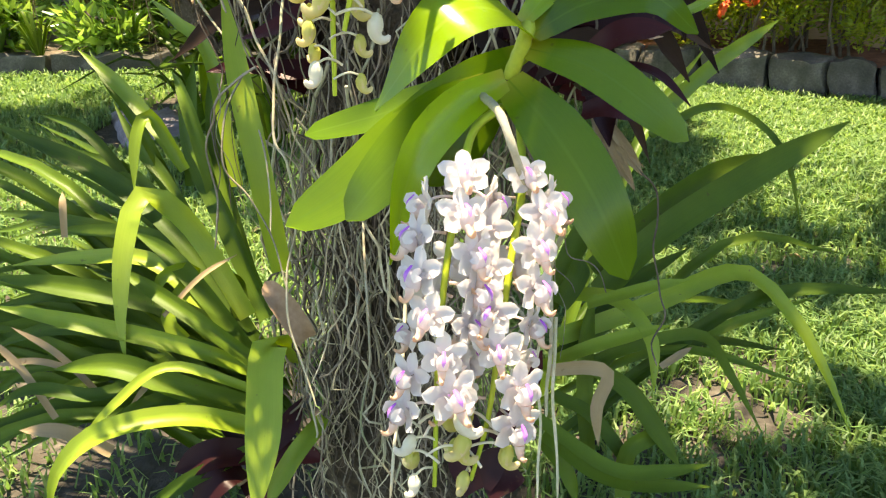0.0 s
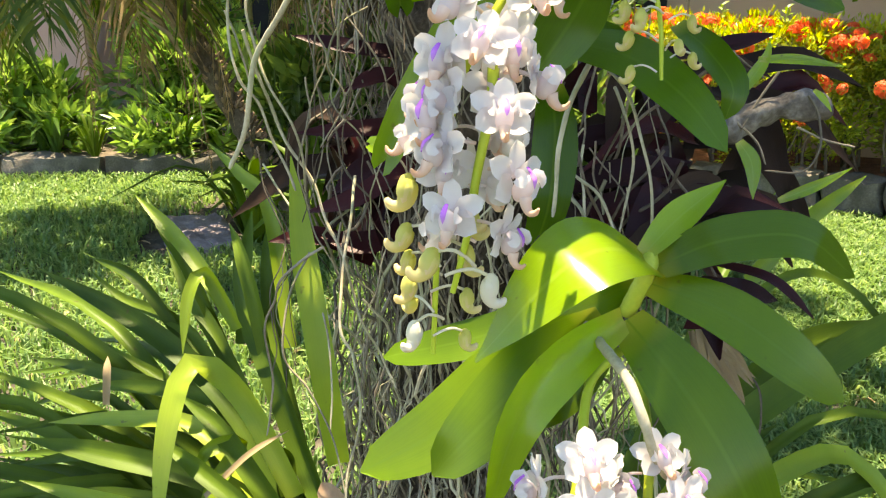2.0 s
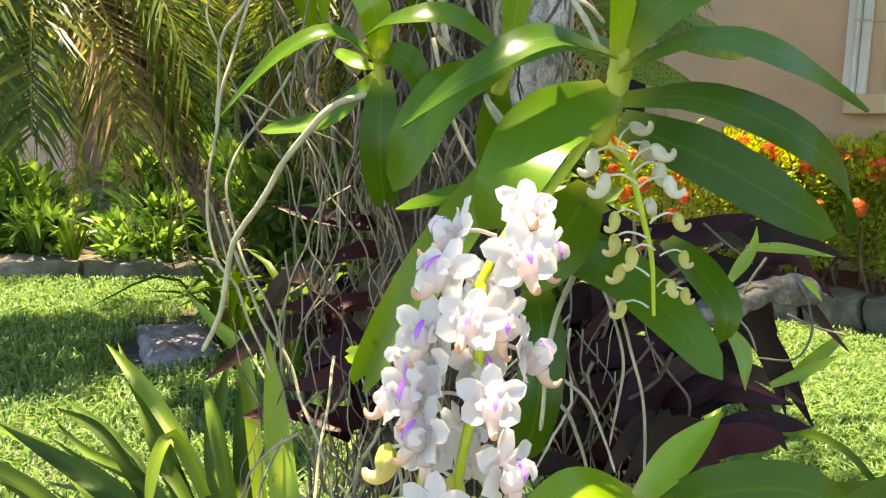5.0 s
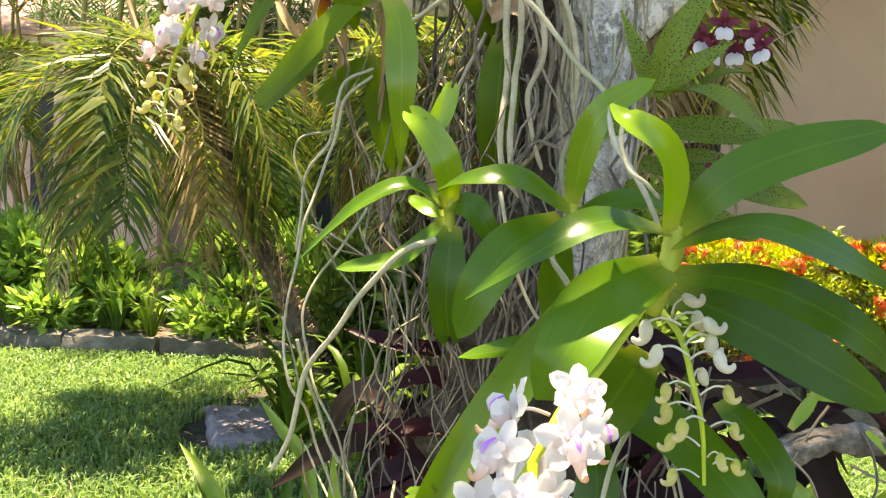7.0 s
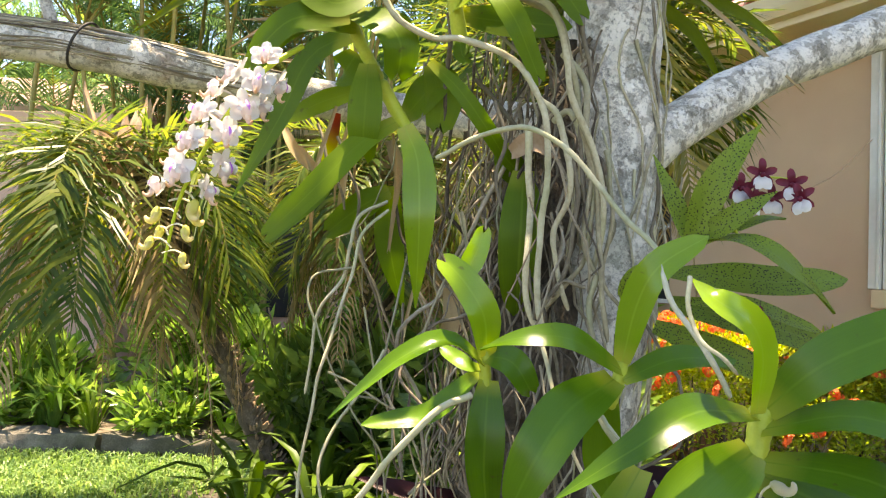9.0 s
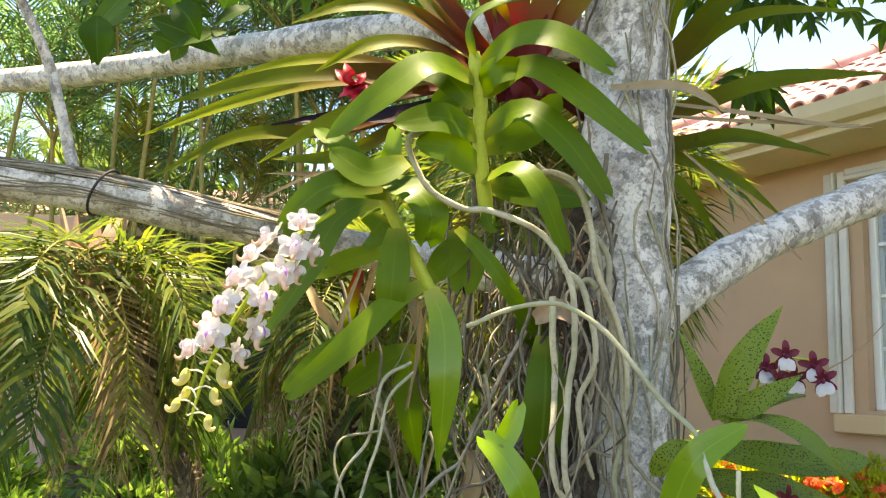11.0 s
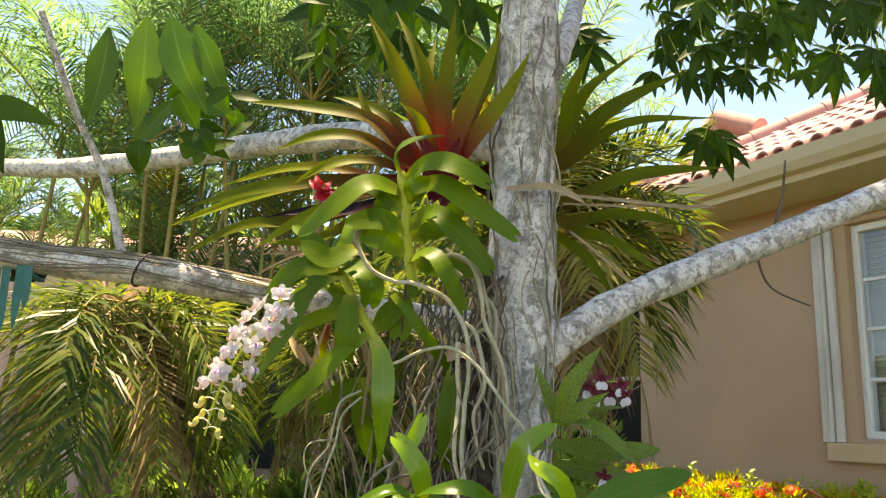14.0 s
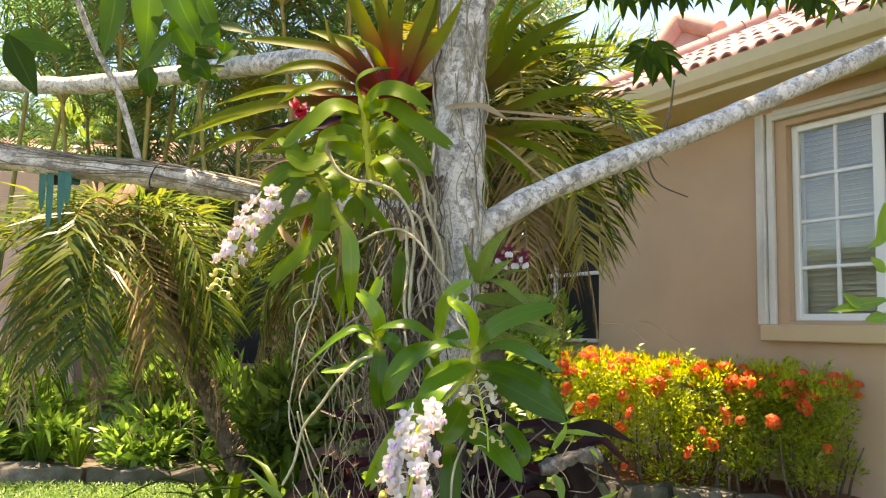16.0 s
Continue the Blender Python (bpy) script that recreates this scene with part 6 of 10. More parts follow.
leaf(orchid_low, ORCHID_LOW, 0.0392, (0.030, 0.508, 0.773), (-0.010, 0.488, 0.753), (-0.039, 0.475, 0.724), (-0.065, 0.473, 0.694), face=(-0.2, -1, 0.6), fold=0.06, end='round')
leaf(orchid_low, ORCHID_LOW, 0.0408, (0.016, 0.528, 0.769), (-0.026, 0.505, 0.741), (-0.063, 0.491, 0.711), (-0.108, 0.491, 0.684), face=(-0.2, -1, 0.6), fold=0.06, end='round')
leaf(orchid_low, ORCHID_LOW, 0.0275, (0.001, 0.548, 0.765), (-0.043, 0.540, 0.748), (-0.100, 0.544, 0.732), face=(0, -0.6, 0.8), fold=0.07, end='round')
leaf(orchid_low, ORCHID_LOW, 0.0227, (0.039, 0.528, 0.769), (0.015, 0.511, 0.731), (-0.012, 0.510, 0.704), face=(0, -1, 0.4), end='round')
stem(orchid_low, 0.005, (0.041, 0.510, 0.776), (0.051, 0.508, 0.803), (0.054, 0.521, 0.812))
root(orchid_low, 0.0032, (0.013, 0.530, 0.775), (0.022, 0.496, 0.770), (0.031, 0.441, 0.771), (0.037, 0.425, 0.757), (0.043, 0.428, 0.739), (0.053, 0.441, 0.719), (0.069, 0.466, 0.701), (0.077, 0.480, 0.684), (0.070, 0.480, 0.657), (0.069, 0.461, 0.612), (0.066, 0.448, 0.558), tip=0.35, mat=FRESH_ROOT)
root(orchid_low, 0.0013, (0.067, 0.518, 0.671), (0.068, 0.490, 0.631), (0.061, 0.472, 0.588), (0.064, 0.453, 0.545), (0.060, 0.435, 0.501), mat=FRESH_ROOT)
root(orchid_low, 0.0013, (0.075, 0.484, 0.616), (0.072, 0.463, 0.566), (0.074, 0.435, 0.501), mat=FRESH_ROOT)
root(orchid_low, 0.0016, (-0.029, 0.540, 0.672), (-0.032, 0.524, 0.634), (-0.033, 0.492, 0.586), (-0.036, 0.471, 0.562), (-0.042, 0.434, 0.502), mat=FRESH_ROOT)
root(orchid_low, 0.0013, (-0.004, 0.528, 0.694), (0.003, 0.515, 0.664), (-0.010, 0.504, 0.588), mat=FRESH_ROOT)
flower_spike(orchid_low, [(0.036, 0.492, 0.762), (0.017, 0.467, 0.754), (0.008, 0.425, 0.733), (-0.001, 0.397, 0.693), (-0.006, 0.377, 0.647), (-0.009, 0.358, 0.576)], 26, 11, first=0.3, buds=0.82)
flower_spike(orchid_low, [(0.047, 0.487, 0.749), (0.045, 0.444, 0.726), (0.036, 0.408, 0.694), (0.029, 0.391, 0.653), (0.022, 0.373, 0.612), (0.012, 0.367, 0.573)], 26, 12, first=0.2, buds=0.84)

# ---- main orchid, with an open spike and a spike in bud ----
orchid_main = thing("orchid", (0.035, 0.554, 1.019), "large glossy strap-leaved orchid with open white spike and one in bud", "orchid", "orchids on the tree")
leaf(orchid_main, ORCHID, 0.0282, (0.039, 0.557, 1.039), (0.061, 0.541, 1.065), (0.097, 0.536, 1.083), (0.146, 0.551, 1.096), face=(0.1, -1, 0.6), fold=0.07, end='round')
leaf(orchid_main, ORCHID, 0.0281, (0.037, 0.555, 1.030), (0.071, 0.529, 1.042), (0.106, 0.510, 1.031), (0.150, 0.521, 1.009), face=(0.1, -0.7, 1), fold=0.07, end='round')
leaf(orchid_main, ORCHID, 0.0297, (0.036, 0.553, 1.013), (0.072, 0.526, 1.014), (0.114, 0.517, 0.996), (0.145, 0.526, 0.974), (0.162, 0.554, 0.944), face=(0.2, -0.8, 0.8), fold=0.06, end='round')
leaf(orchid_main, ORCHID, 0.0398, (0.043, 0.583, 1.001), (0.080, 0.574, 0.987), (0.126, 0.574, 0.963), (0.170, 0.585, 0.940), face=(0.1, -1, 0.7), fold=0.06, end='round')
leaf(orchid_main, ORCHID, 0.0235, (0.032, 0.556, 1.036), (-0.006, 0.523, 1.041), (-0.039, 0.509, 1.024), (-0.074, 0.513, 0.998), face=(-0.2, -0.8, 0.8), fold=0.2, end='point')
leaf(orchid_main, ORCHID, 0.0382, (0.033, 0.554, 1.018), (-0.004, 0.519, 1.000), (-0.023, 0.494, 0.974), (-0.036, 0.500, 0.951), face=(-0.2, -1, 0.5), fold=0.08, end='round')
leaf(orchid_main, ORCHID_LOW, 0.0310, (-0.010, 0.628, 0.989), (-0.053, 0.587, 0.929), (-0.082, 0.580, 0.884), (-0.105, 0.583, 0.842), face=(-0.3, -1, 0.4), fold=0.3, end='notch')
leaf(orchid_main, ORCHID_YOUNG, 0.0168, (0.034, 0.555, 1.037), (0.034, 0.547, 1.067), (0.024, 0.537, 1.085), (0.006, 0.535, 1.096), (-0.000, 0.555, 1.106), face=(0.3, -1, 0.2), fold=0.3, end='round')
leaf(orchid_main, ORCHID, 0.0379, (0.027, 0.567, 0.966), (0.011, 0.582, 0.933), (-0.008, 0.588, 0.903), face=(-0.1, -1, 0.3), end='round')
leaf(orchid_main, ORCHID, 0.0351, (0.009, 0.642, 0.921), (0.048, 0.603, 0.913), (0.077, 0.572, 0.892), (0.103, 0.560, 0.860), face=(0.2, -1, 0.5), fold=0.08, end='round')
leaf(orchid_main, ORCHID, 0.0229, (0.079, 0.607, 0.931), (0.095, 0.587, 0.916), (0.107, 0.575, 0.896), (0.104, 0.573, 0.877), face=(0.3, -1, 0.3), fold=0.2, end='round')
leaf(orchid_main, ORCHID, 0.0314, (0.005, 0.648, 0.895), (0.009, 0.630, 0.862), (0.006, 0.620, 0.816), (-0.002, 0.622, 0.783), face=(0, -1, 0.1), fold=0.08, end='notch')
leaf(orchid_main, ORCHID, 0.0242, (0.043, 0.607, 0.951), (0.005, 0.603, 0.943), (-0.034, 0.612, 0.957), (-0.086, 0.617, 0.946), face=(0, -0.5, 1), fold=0.2, end='round')
leaf(orchid_main, ORCHID_YOUNG, 0.0148, (-0.092, 0.608, 0.871), (-0.102, 0.606, 0.856), (-0.116, 0.605, 0.856), face=(0, -1, 0.4), end='notch')
leaf(orchid_main, ORCHID, 0.0250, (-0.000, 0.645, 0.910), (0.035, 0.630, 0.922), (0.059, 0.615, 0.905), face=(0, -1, 0.5), end='round')
stem(orchid_main, 0.0065, (0.025, 0.555, 0.990), (0.032, 0.557, 1.007), (0.037, 0.560, 1.024), (0.039, 0.562, 1.041))
flower_spike(orchid_main, [(0.021, 0.550, 0.994), (0.008, 0.527, 0.980), (-0.008, 0.494, 0.966), (-0.022, 0.467, 0.958), (-0.035, 0.448, 0.938), (-0.048, 0.445, 0.914), (-0.054, 0.442, 0.892), (-0.059, 0.442, 0.850), (-0.062, 0.440, 0.782)], 27, 13, first=0.33, buds=0.72)
flower_spike(orchid_main, [(-0.036, 0.446, 0.936), (-0.036, 0.428, 0.905), (-0.042, 0.422, 0.872), (-0.046, 0.420, 0.845), (-0.052, 0.420, 0.820)], 13, 14, first=0.12, buds=0.84)
flower_spike(orchid_main, [(0.035, 0.571, 0.990), (0.043, 0.550, 0.978), (0.048, 0.537, 0.956), (0.054, 0.535, 0.932), (0.056, 0.532, 0.903)], 17, 15, first=0.02, buds=0.04, pale=True)
root(orchid_main, 0.0016, (0.013, 0.613, 1.108), (0.010, 0.601, 1.089), (0.014, 0.589, 1.072), (0.024, 0.579, 1.063), (0.032, 0.578, 1.054), mat=FRESH_ROOT)
root(orchid_main, 0.0020, (0.032, 0.642, 0.907), (0.019, 0.628, 0.886), (0.012, 0.614, 0.860), (0.007, 0.608, 0.808), mat=FRESH_ROOT)
root(orchid_main, 0.0012, (0.041, 0.651, 0.905), (0.055, 0.626, 0.887), (0.061, 0.600, 0.864), (0.068, 0.592, 0.832), (0.068, 0.581, 0.783), mat=FRESH_ROOT)
root(orchid_main, 0.0012, (0.053, 0.667, 0.888), (0.063, 0.649, 0.857), (0.065, 0.644, 0.831), (0.055, 0.633, 0.788), mat=FRESH_ROOT)
root(orchid_main, 0.0012, (0.026, 0.653, 0.827), (0.042, 0.640, 0.817), (0.053, 0.634, 0.792), (0.060, 0.629, 0.770), mat=FRESH_ROOT)
root(orchid_main, 0.0015, (0.022, 0.649, 0.813), (0.031, 0.638, 0.806), (0.038, 0.633, 0.785), (0.044, 0.638, 0.763), mat=FRESH_ROOT)
root(orchid_main, 0.0015, (-0.031, 0.650, 1.017), (-0.023, 0.639, 1.007), (-0.015, 0.638, 0.996), mat=FRESH_ROOT)
root(orchid_main, 0.0016, (-0.067, 0.692, 1.056), (-0.056, 0.668, 1.012), (-0.042, 0.655, 0.978), (-0.030, 0.653, 0.960), mat=FRESH_ROOT)

# ---- small orchids beside it ----
orchid_shoot = thing("orchid", (-0.018, 0.674, 1.046), "young orchid shoot with curling green leaves between the roots", "orchid", "orchids on the tree")
leaf(orchid_shoot, ORCHID_YOUNG, 0.0229, (-0.015, 0.674, 1.050), (-0.008, 0.664, 1.089), (0.004, 0.655, 1.115), (0.036, 0.657, 1.136), face=(-0.4, -1, 0.2), fold=0.2, end='round')
leaf(orchid_shoot, ORCHID, 0.0242, (-0.016, 0.674, 1.044), (-0.053, 0.651, 1.065), (-0.086, 0.648, 1.065), (-0.111, 0.666, 1.055), face=(0, -0.8, 0.8), fold=0.15, end='point')
leaf(orchid_shoot, ORCHID, 0.0360, (-0.020, 0.674, 1.038), (-0.052, 0.641, 1.022), (-0.073, 0.630, 0.994), (-0.089, 0.639, 0.955), face=(-0.3, -1, 0.4), fold=0.15, end='round')
leaf(orchid_shoot, ORCHID, 0.0217, (-0.014, 0.674, 1.038), (0.021, 0.677, 1.053), (0.069, 0.701, 1.052), face=(0.1, -0.7, 0.8), end='round')
leaf(orchid_shoot, ORCHID, 0.0275, (-0.021, 0.694, 1.028), (-0.022, 0.705, 0.979), (-0.007, 0.716, 0.932), face=(0, -1, 0.3), end='round')
stem(orchid_shoot, 0.005, (-0.023, 0.679, 1.018), (-0.016, 0.679, 1.038), (-0.014, 0.679, 1.053))
root(orchid_shoot, 0.0024, (-0.029, 0.694, 1.016), (-0.023, 0.674, 1.004), (-0.008, 0.666, 0.985), (0.004, 0.677, 0.966), mat=FRESH_ROOT)
orchid_small = thing("orchid", (-0.107, 0.712, 1.041), "small bright green orchid among hanging roots", "orchid", "orchids on the tree")
leaf(orchid_small, ORCHID_YOUNG, 0.0240, (-0.106, 0.712, 1.047), (-0.109, 0.701, 1.076), (-0.124, 0.700, 1.100), (-0.142, 0.708, 1.117), face=(0.2, -1, 0.2), fold=0.2, end='notch')
leaf(orchid_small, ORCHID_YOUNG, 0.0177, (-0.130, 0.739, 1.097), (-0.118, 0.740, 1.119), (-0.110, 0.741, 1.143), face=(0.2, -1, 0.2), fold=0.2, end='notch')
leaf(orchid_small, ORCHID, 0.0186, (-0.108, 0.712, 1.041), (-0.134, 0.690, 1.059), (-0.164, 0.677, 1.047), (-0.187, 0.676, 1.027), (-0.215, 0.684, 1.001), face=(-0.1, -0.7, 0.8), fold=0.3, end='point')
leaf(orchid_small, ORCHID, 0.0221, (-0.106, 0.712, 1.047), (-0.087, 0.704, 1.043), (-0.072, 0.705, 1.021), face=(0.1, -1, 0.4), fold=0.15, end='notch')
leaf(orchid_small, ORCHID, 0.0286, (-0.104, 0.712, 1.029), (-0.105, 0.703, 0.995), (-0.105, 0.703, 0.966), (-0.102, 0.714, 0.936), face=(0.1, -1, 0.2), fold=0.15, end='notch')
leaf(orchid_small, ORCHID, 0.0205, (-0.110, 0.732, 1.033), (-0.144, 0.730, 1.002), (-0.169, 0.728, 0.995), (-0.198, 0.725, 0.990), face=(0, -0.7, 0.8), fold=0.2, end='round')
leaf(orchid_small, ORCHID, 0.0141, (-0.110, 0.712, 1.037), (-0.122, 0.711, 1.040), (-0.141, 0.729, 1.051), face=(0, -0.7, 0.8), fold=0.2, end='round')
stem(orchid_small, 0.0045, (-0.105, 0.715, 1.020), (-0.107, 0.715, 1.039), (-0.106, 0.715, 1.053))
root(orchid_small, 0.0027, (-0.116, 0.709, 1.018), (-0.144, 0.695, 1.003), (-0.171, 0.700, 0.974), (-0.196, 0.715, 0.938), (-0.218, 0.731, 0.909), (-0.229, 0.737, 0.876), (-0.242, 0.743, 0.835), (-0.254, 0.745, 0.812), tip=0.8, mat=FRESH_ROOT)

# ---- middle orchids above the limb ----
orchid_middle = thing("orchid", (-0.189, 0.849, 1.247), "drooping green orchid with a hanging white flower spike", "orchid", "orchids on the tree")
leaf(orchid_middle, ORCHID_YOUNG, 0.0323, (-0.188, 0.850, 1.240), (-0.174, 0.843, 1.208), (-0.170, 0.839, 1.151), (-0.172, 0.858, 1.074), fold=0.15, face=(0.1, -1, 0.15), end='point')
leaf(orchid_middle, ORCHID_UPPER, 0.0267, (-0.196, 0.849, 1.244), (-0.225, 0.838, 1.223), (-0.262, 0.828, 1.180), (-0.314, 0.847, 1.134), fold=0.08, face=(-0.2, -1, 0.2), end='notch')
leaf(orchid_middle, ORCHID_UPPER, 0.0303, (-0.253, 0.873, 1.202), (-0.274, 0.875, 1.180), (-0.300, 0.877, 1.157), (-0.325, 0.889, 1.134), fold=0.08, face=(-0.2, -1, 0.2), end='notch')
leaf(orchid_middle, ORCHID_UPPER, 0.0311, (-0.205, 0.896, 1.185), (-0.232, 0.897, 1.170), (-0.269, 0.909, 1.142), fold=0.08, face=(-0.2, -1, 0.2), end='notch')
leaf(orchid_middle, ORCHID_UPPER, 0.0257, (-0.235, 0.840, 1.327), (-0.274, 0.819, 1.327), (-0.301, 0.811, 1.305), (-0.323, 0.824, 1.279), fold=0.08, face=(-0.2, -1, 0.25), end='notch')
leaf(orchid_middle, ORCHID_UPPER, 0.0370, (-0.236, 0.838, 1.340), (-0.207, 0.820, 1.327), (-0.190, 0.813, 1.305), (-0.194, 0.826, 1.276), fold=0.08, face=(0.3, -1, 0.4), end='notch')
leaf(orchid_middle, ORCHID_UPPER, 0.0334, (-0.233, 0.869, 1.335), (-0.282, 0.871, 1.311), (-0.312, 0.877, 1.250), (-0.360, 0.895, 1.173), fold=0.08, face=(-0.3, -1, 0.3), end='point')
leaf(orchid_middle, ORCHID_UPPER, 0.0317, (-0.223, 0.843, 1.296), (-0.223, 0.837, 1.257), (-0.224, 0.840, 1.231), (-0.225, 0.853, 1.206), fold=0.08, face=(0, -1, 0.2), end='notch')
leaf(orchid_middle, ORCHID_UPPER, 0.0254, (-0.232, 0.885, 1.283), (-0.270, 0.886, 1.270), (-0.313, 0.897, 1.252), fold=0.08, face=(0, -1, 0.4), end='round')
leaf(orchid_middle, ORCHID_UPPER, 0.0363, (-0.166, 0.873, 1.305), (-0.154, 0.866, 1.277), (-0.158, 0.870, 1.239), fold=0.08, face=(0.1, -1, 0.2), end='notch')
leaf(orchid_middle, ORCHID_UPPER, 0.0330, (-0.191, 0.878, 1.255), (-0.170, 0.866, 1.276), (-0.150, 0.874, 1.298), fold=0.08, face=(0, -1, 0.3), end='round')
leaf(orchid_middle, ORCHID_UPPER, 0.0341, (-0.237, 0.862, 1.311), (-0.247, 0.863, 1.294), (-0.253, 0.874, 1.291), fold=0.08, face=(0, -1, 0.3), end='round')
leaf(orchid_middle, ORCHID_UPPER, 0.0214, (-0.246, 0.838, 1.342), (-0.279, 0.834, 1.371), (-0.311, 0.852, 1.393), fold=0.08, face=(0, -1, 0.5), end='round')
leaf(orchid_middle, ORCHID_YOUNG, 0.0182, (-0.241, 0.838, 1.339), (-0.232, 0.835, 1.368), (-0.231, 0.843, 1.396), fold=0.08, face=(0, -1, 0.3), end='notch')
leaf(orchid_middle, ORCHID_UPPER, 0.0315, (-0.206, 0.905, 1.191), (-0.204, 0.912, 1.130), (-0.190, 0.928, 1.068), fold=0.08, face=(0, -1, 0.1), end='point')
leaf(orchid_middle, ORCHID_UPPER, 0.0385, (-0.078, 0.845, 1.202), (-0.079, 0.830, 1.155), (-0.080, 0.834, 1.115), (-0.080, 0.849, 1.069), fold=0.08, face=(0, -1, 0.1), end='round')
leaf(orchid_middle, ORCHID_UPPER, 0.0156, (-0.166, 0.844, 1.299), (-0.138, 0.827, 1.270), (-0.111, 0.831, 1.235), (-0.093, 0.854, 1.213), (-0.068, 0.867, 1.192), fold=0.08, face=(-0.4, -1, 0.3), end='round')
leaf(orchid_middle, ORCHID_UPPER, 0.0275, (-0.095, 0.882, 1.233), (-0.089, 0.874, 1.210), (-0.066, 0.887, 1.193), fold=0.08, face=(0, -1, 0.2), end='round')
leaf(orchid_middle, BROMELIAD_GREEN, 0.0151, (-0.262, 0.907, 1.263), (-0.269, 0.910, 1.229), (-0.275, 0.923, 1.201), fold=0.08, face=(0, -1, 0.1), end='strap')
stem(orchid_middle, 0.0065, (-0.181, 0.861, 1.231), (-0.193, 0.859, 1.249), (-0.213, 0.855, 1.283))
stem(orchid_middle, 0.006, (-0.213, 0.855, 1.283), (-0.236, 0.850, 1.324), (-0.245, 0.848, 1.347))
flower_spike(orchid_middle, [(-0.282, 0.832, 1.307), (-0.305, 0.808, 1.281), (-0.322, 0.794, 1.253), (-0.343, 0.784, 1.214), (-0.364, 0.784, 1.172), (-0.375, 0.791, 1.146), (-0.386, 0.801, 1.106)], 24, 16, first=0.16, buds=0.76)

# ---- upper orchid in front of the bromeliad ----
orchid_upper = thing("orchid", (-0.155, 0.810, 1.400), "upright orchid with paired arching leaves below the bromeliad", "orchid", "orchids on the tree")
stem(orchid_upper, 0.007, (-0.136, 0.841, 1.300), (-0.148, 0.824, 1.367), (-0.151, 0.811, 1.417), (-0.159, 0.800, 1.458))
leaf(orchid_upper, ORCHID_UPPER, 0.0223, (-0.159, 0.797, 1.451), (-0.164, 0.780, 1.477), (-0.143, 0.766, 1.490), (-0.101, 0.765, 1.497), fold=0.08, face=(-0.5, -0.6, 0.6), end='point')
leaf(orchid_upper, ORCHID_UPPER, 0.0333, (-0.153, 0.799, 1.443), (-0.123, 0.764, 1.458), (-0.082, 0.746, 1.450), (-0.038, 0.753, 1.426), fold=0.08, face=(0.1, -1, 0.35), end='notch')
leaf(orchid_upper, ORCHID_UPPER, 0.0333, (-0.146, 0.805, 1.421), (-0.110, 0.770, 1.435), (-0.063, 0.758, 1.404), (-0.001, 0.780, 1.365), fold=0.08, face=(0.2, -1, 0.3), end='notch')
leaf(orchid_upper, ORCHID_UPPER, 0.0333, (-0.146, 0.814, 1.385), (-0.114, 0.780, 1.397), (-0.077, 0.768, 1.367), (-0.033, 0.791, 1.321), fold=0.08, face=(0.2, -1, 0.3), end='notch')
leaf(orchid_upper, ORCHID_UPPER, 0.0279, (-0.144, 0.825, 1.343), (-0.116, 0.793, 1.348), (-0.092, 0.780, 1.319), (-0.068, 0.803, 1.271), fold=0.08, face=(0.3, -1, 0.5), end='notch')
leaf(orchid_upper, ORCHID_UPPER, 0.0322, (-0.158, 0.802, 1.431), (-0.199, 0.770, 1.432), (-0.240, 0.759, 1.394), (-0.286, 0.778, 1.360), fold=0.08, face=(-0.2, -1, 0.3), end='round')
leaf(orchid_upper, ORCHID_UPPER, 0.0315, (-0.155, 0.808, 1.409), (-0.187, 0.800, 1.435), (-0.222, 0.818, 1.446), fold=0.08, face=(-0.1, -1, 0.3), end='round')
leaf(orchid_upper, ORCHID_UPPER, 0.0335, (-0.152, 0.815, 1.382), (-0.185, 0.792, 1.390), (-0.229, 0.793, 1.382), fold=0.08, face=(-0.1, -1, 0.3), end='round')
leaf(orchid_upper, ORCHID_UPPER, 0.0335, (-0.150, 0.822, 1.354), (-0.177, 0.799, 1.364), (-0.208, 0.797, 1.367), fold=0.08, face=(-0.1, -1, 0.2), end='round')
leaf(orchid_upper, ORCHID_UPPER, 0.0297, (-0.150, 0.835, 1.425), (-0.168, 0.833, 1.430), (-0.197, 0.836, 1.416), fold=0.08, face=(0, -1, 0.2), end='round')
leaf(orchid_upper, ORCHID_UPPER, 0.0279, (-0.151, 0.805, 1.421), (-0.140, 0.781, 1.431), (-0.109, 0.780, 1.438), fold=0.08, face=(0, -1, 0.2), end='round')
leaf(orchid_upper, ORCHID_UPPER, 0.0327, (-0.144, 0.847, 1.379), (-0.100, 0.842, 1.399), (-0.073, 0.833, 1.435), fold=0.08, face=(0, -1, 0.2), end='round')
leaf(orchid_upper, ORCHID_UPPER, 0.0323, (-0.139, 0.846, 1.343), (-0.098, 0.847, 1.339), (-0.037, 0.858, 1.339), fold=0.08, face=(0, -1, 0.2), end='round')
leaf(orchid_upper, ORCHID_UPPER, 0.0307, (-0.237, 0.817, 1.330), (-0.281, 0.807, 1.325), (-0.308, 0.812, 1.307), (-0.331, 0.829, 1.280), fold=0.08, face=(-0.2, -1, 0.2), end='notch')
leaf(orchid_upper, ORCHID_UPPER, 0.0307, (-0.216, 0.821, 1.356), (-0.249, 0.804, 1.338), (-0.287, 0.809, 1.360), fold=0.08, face=(0, -1, 0.3), end='round')
leaf(orchid_upper, ORCHID_UPPER, 0.0147, (-0.139, 0.832, 1.316), (-0.136, 0.826, 1.300), (-0.127, 0.827, 1.298), fold=0.08, face=(0, -1, 0.2), end='notch')
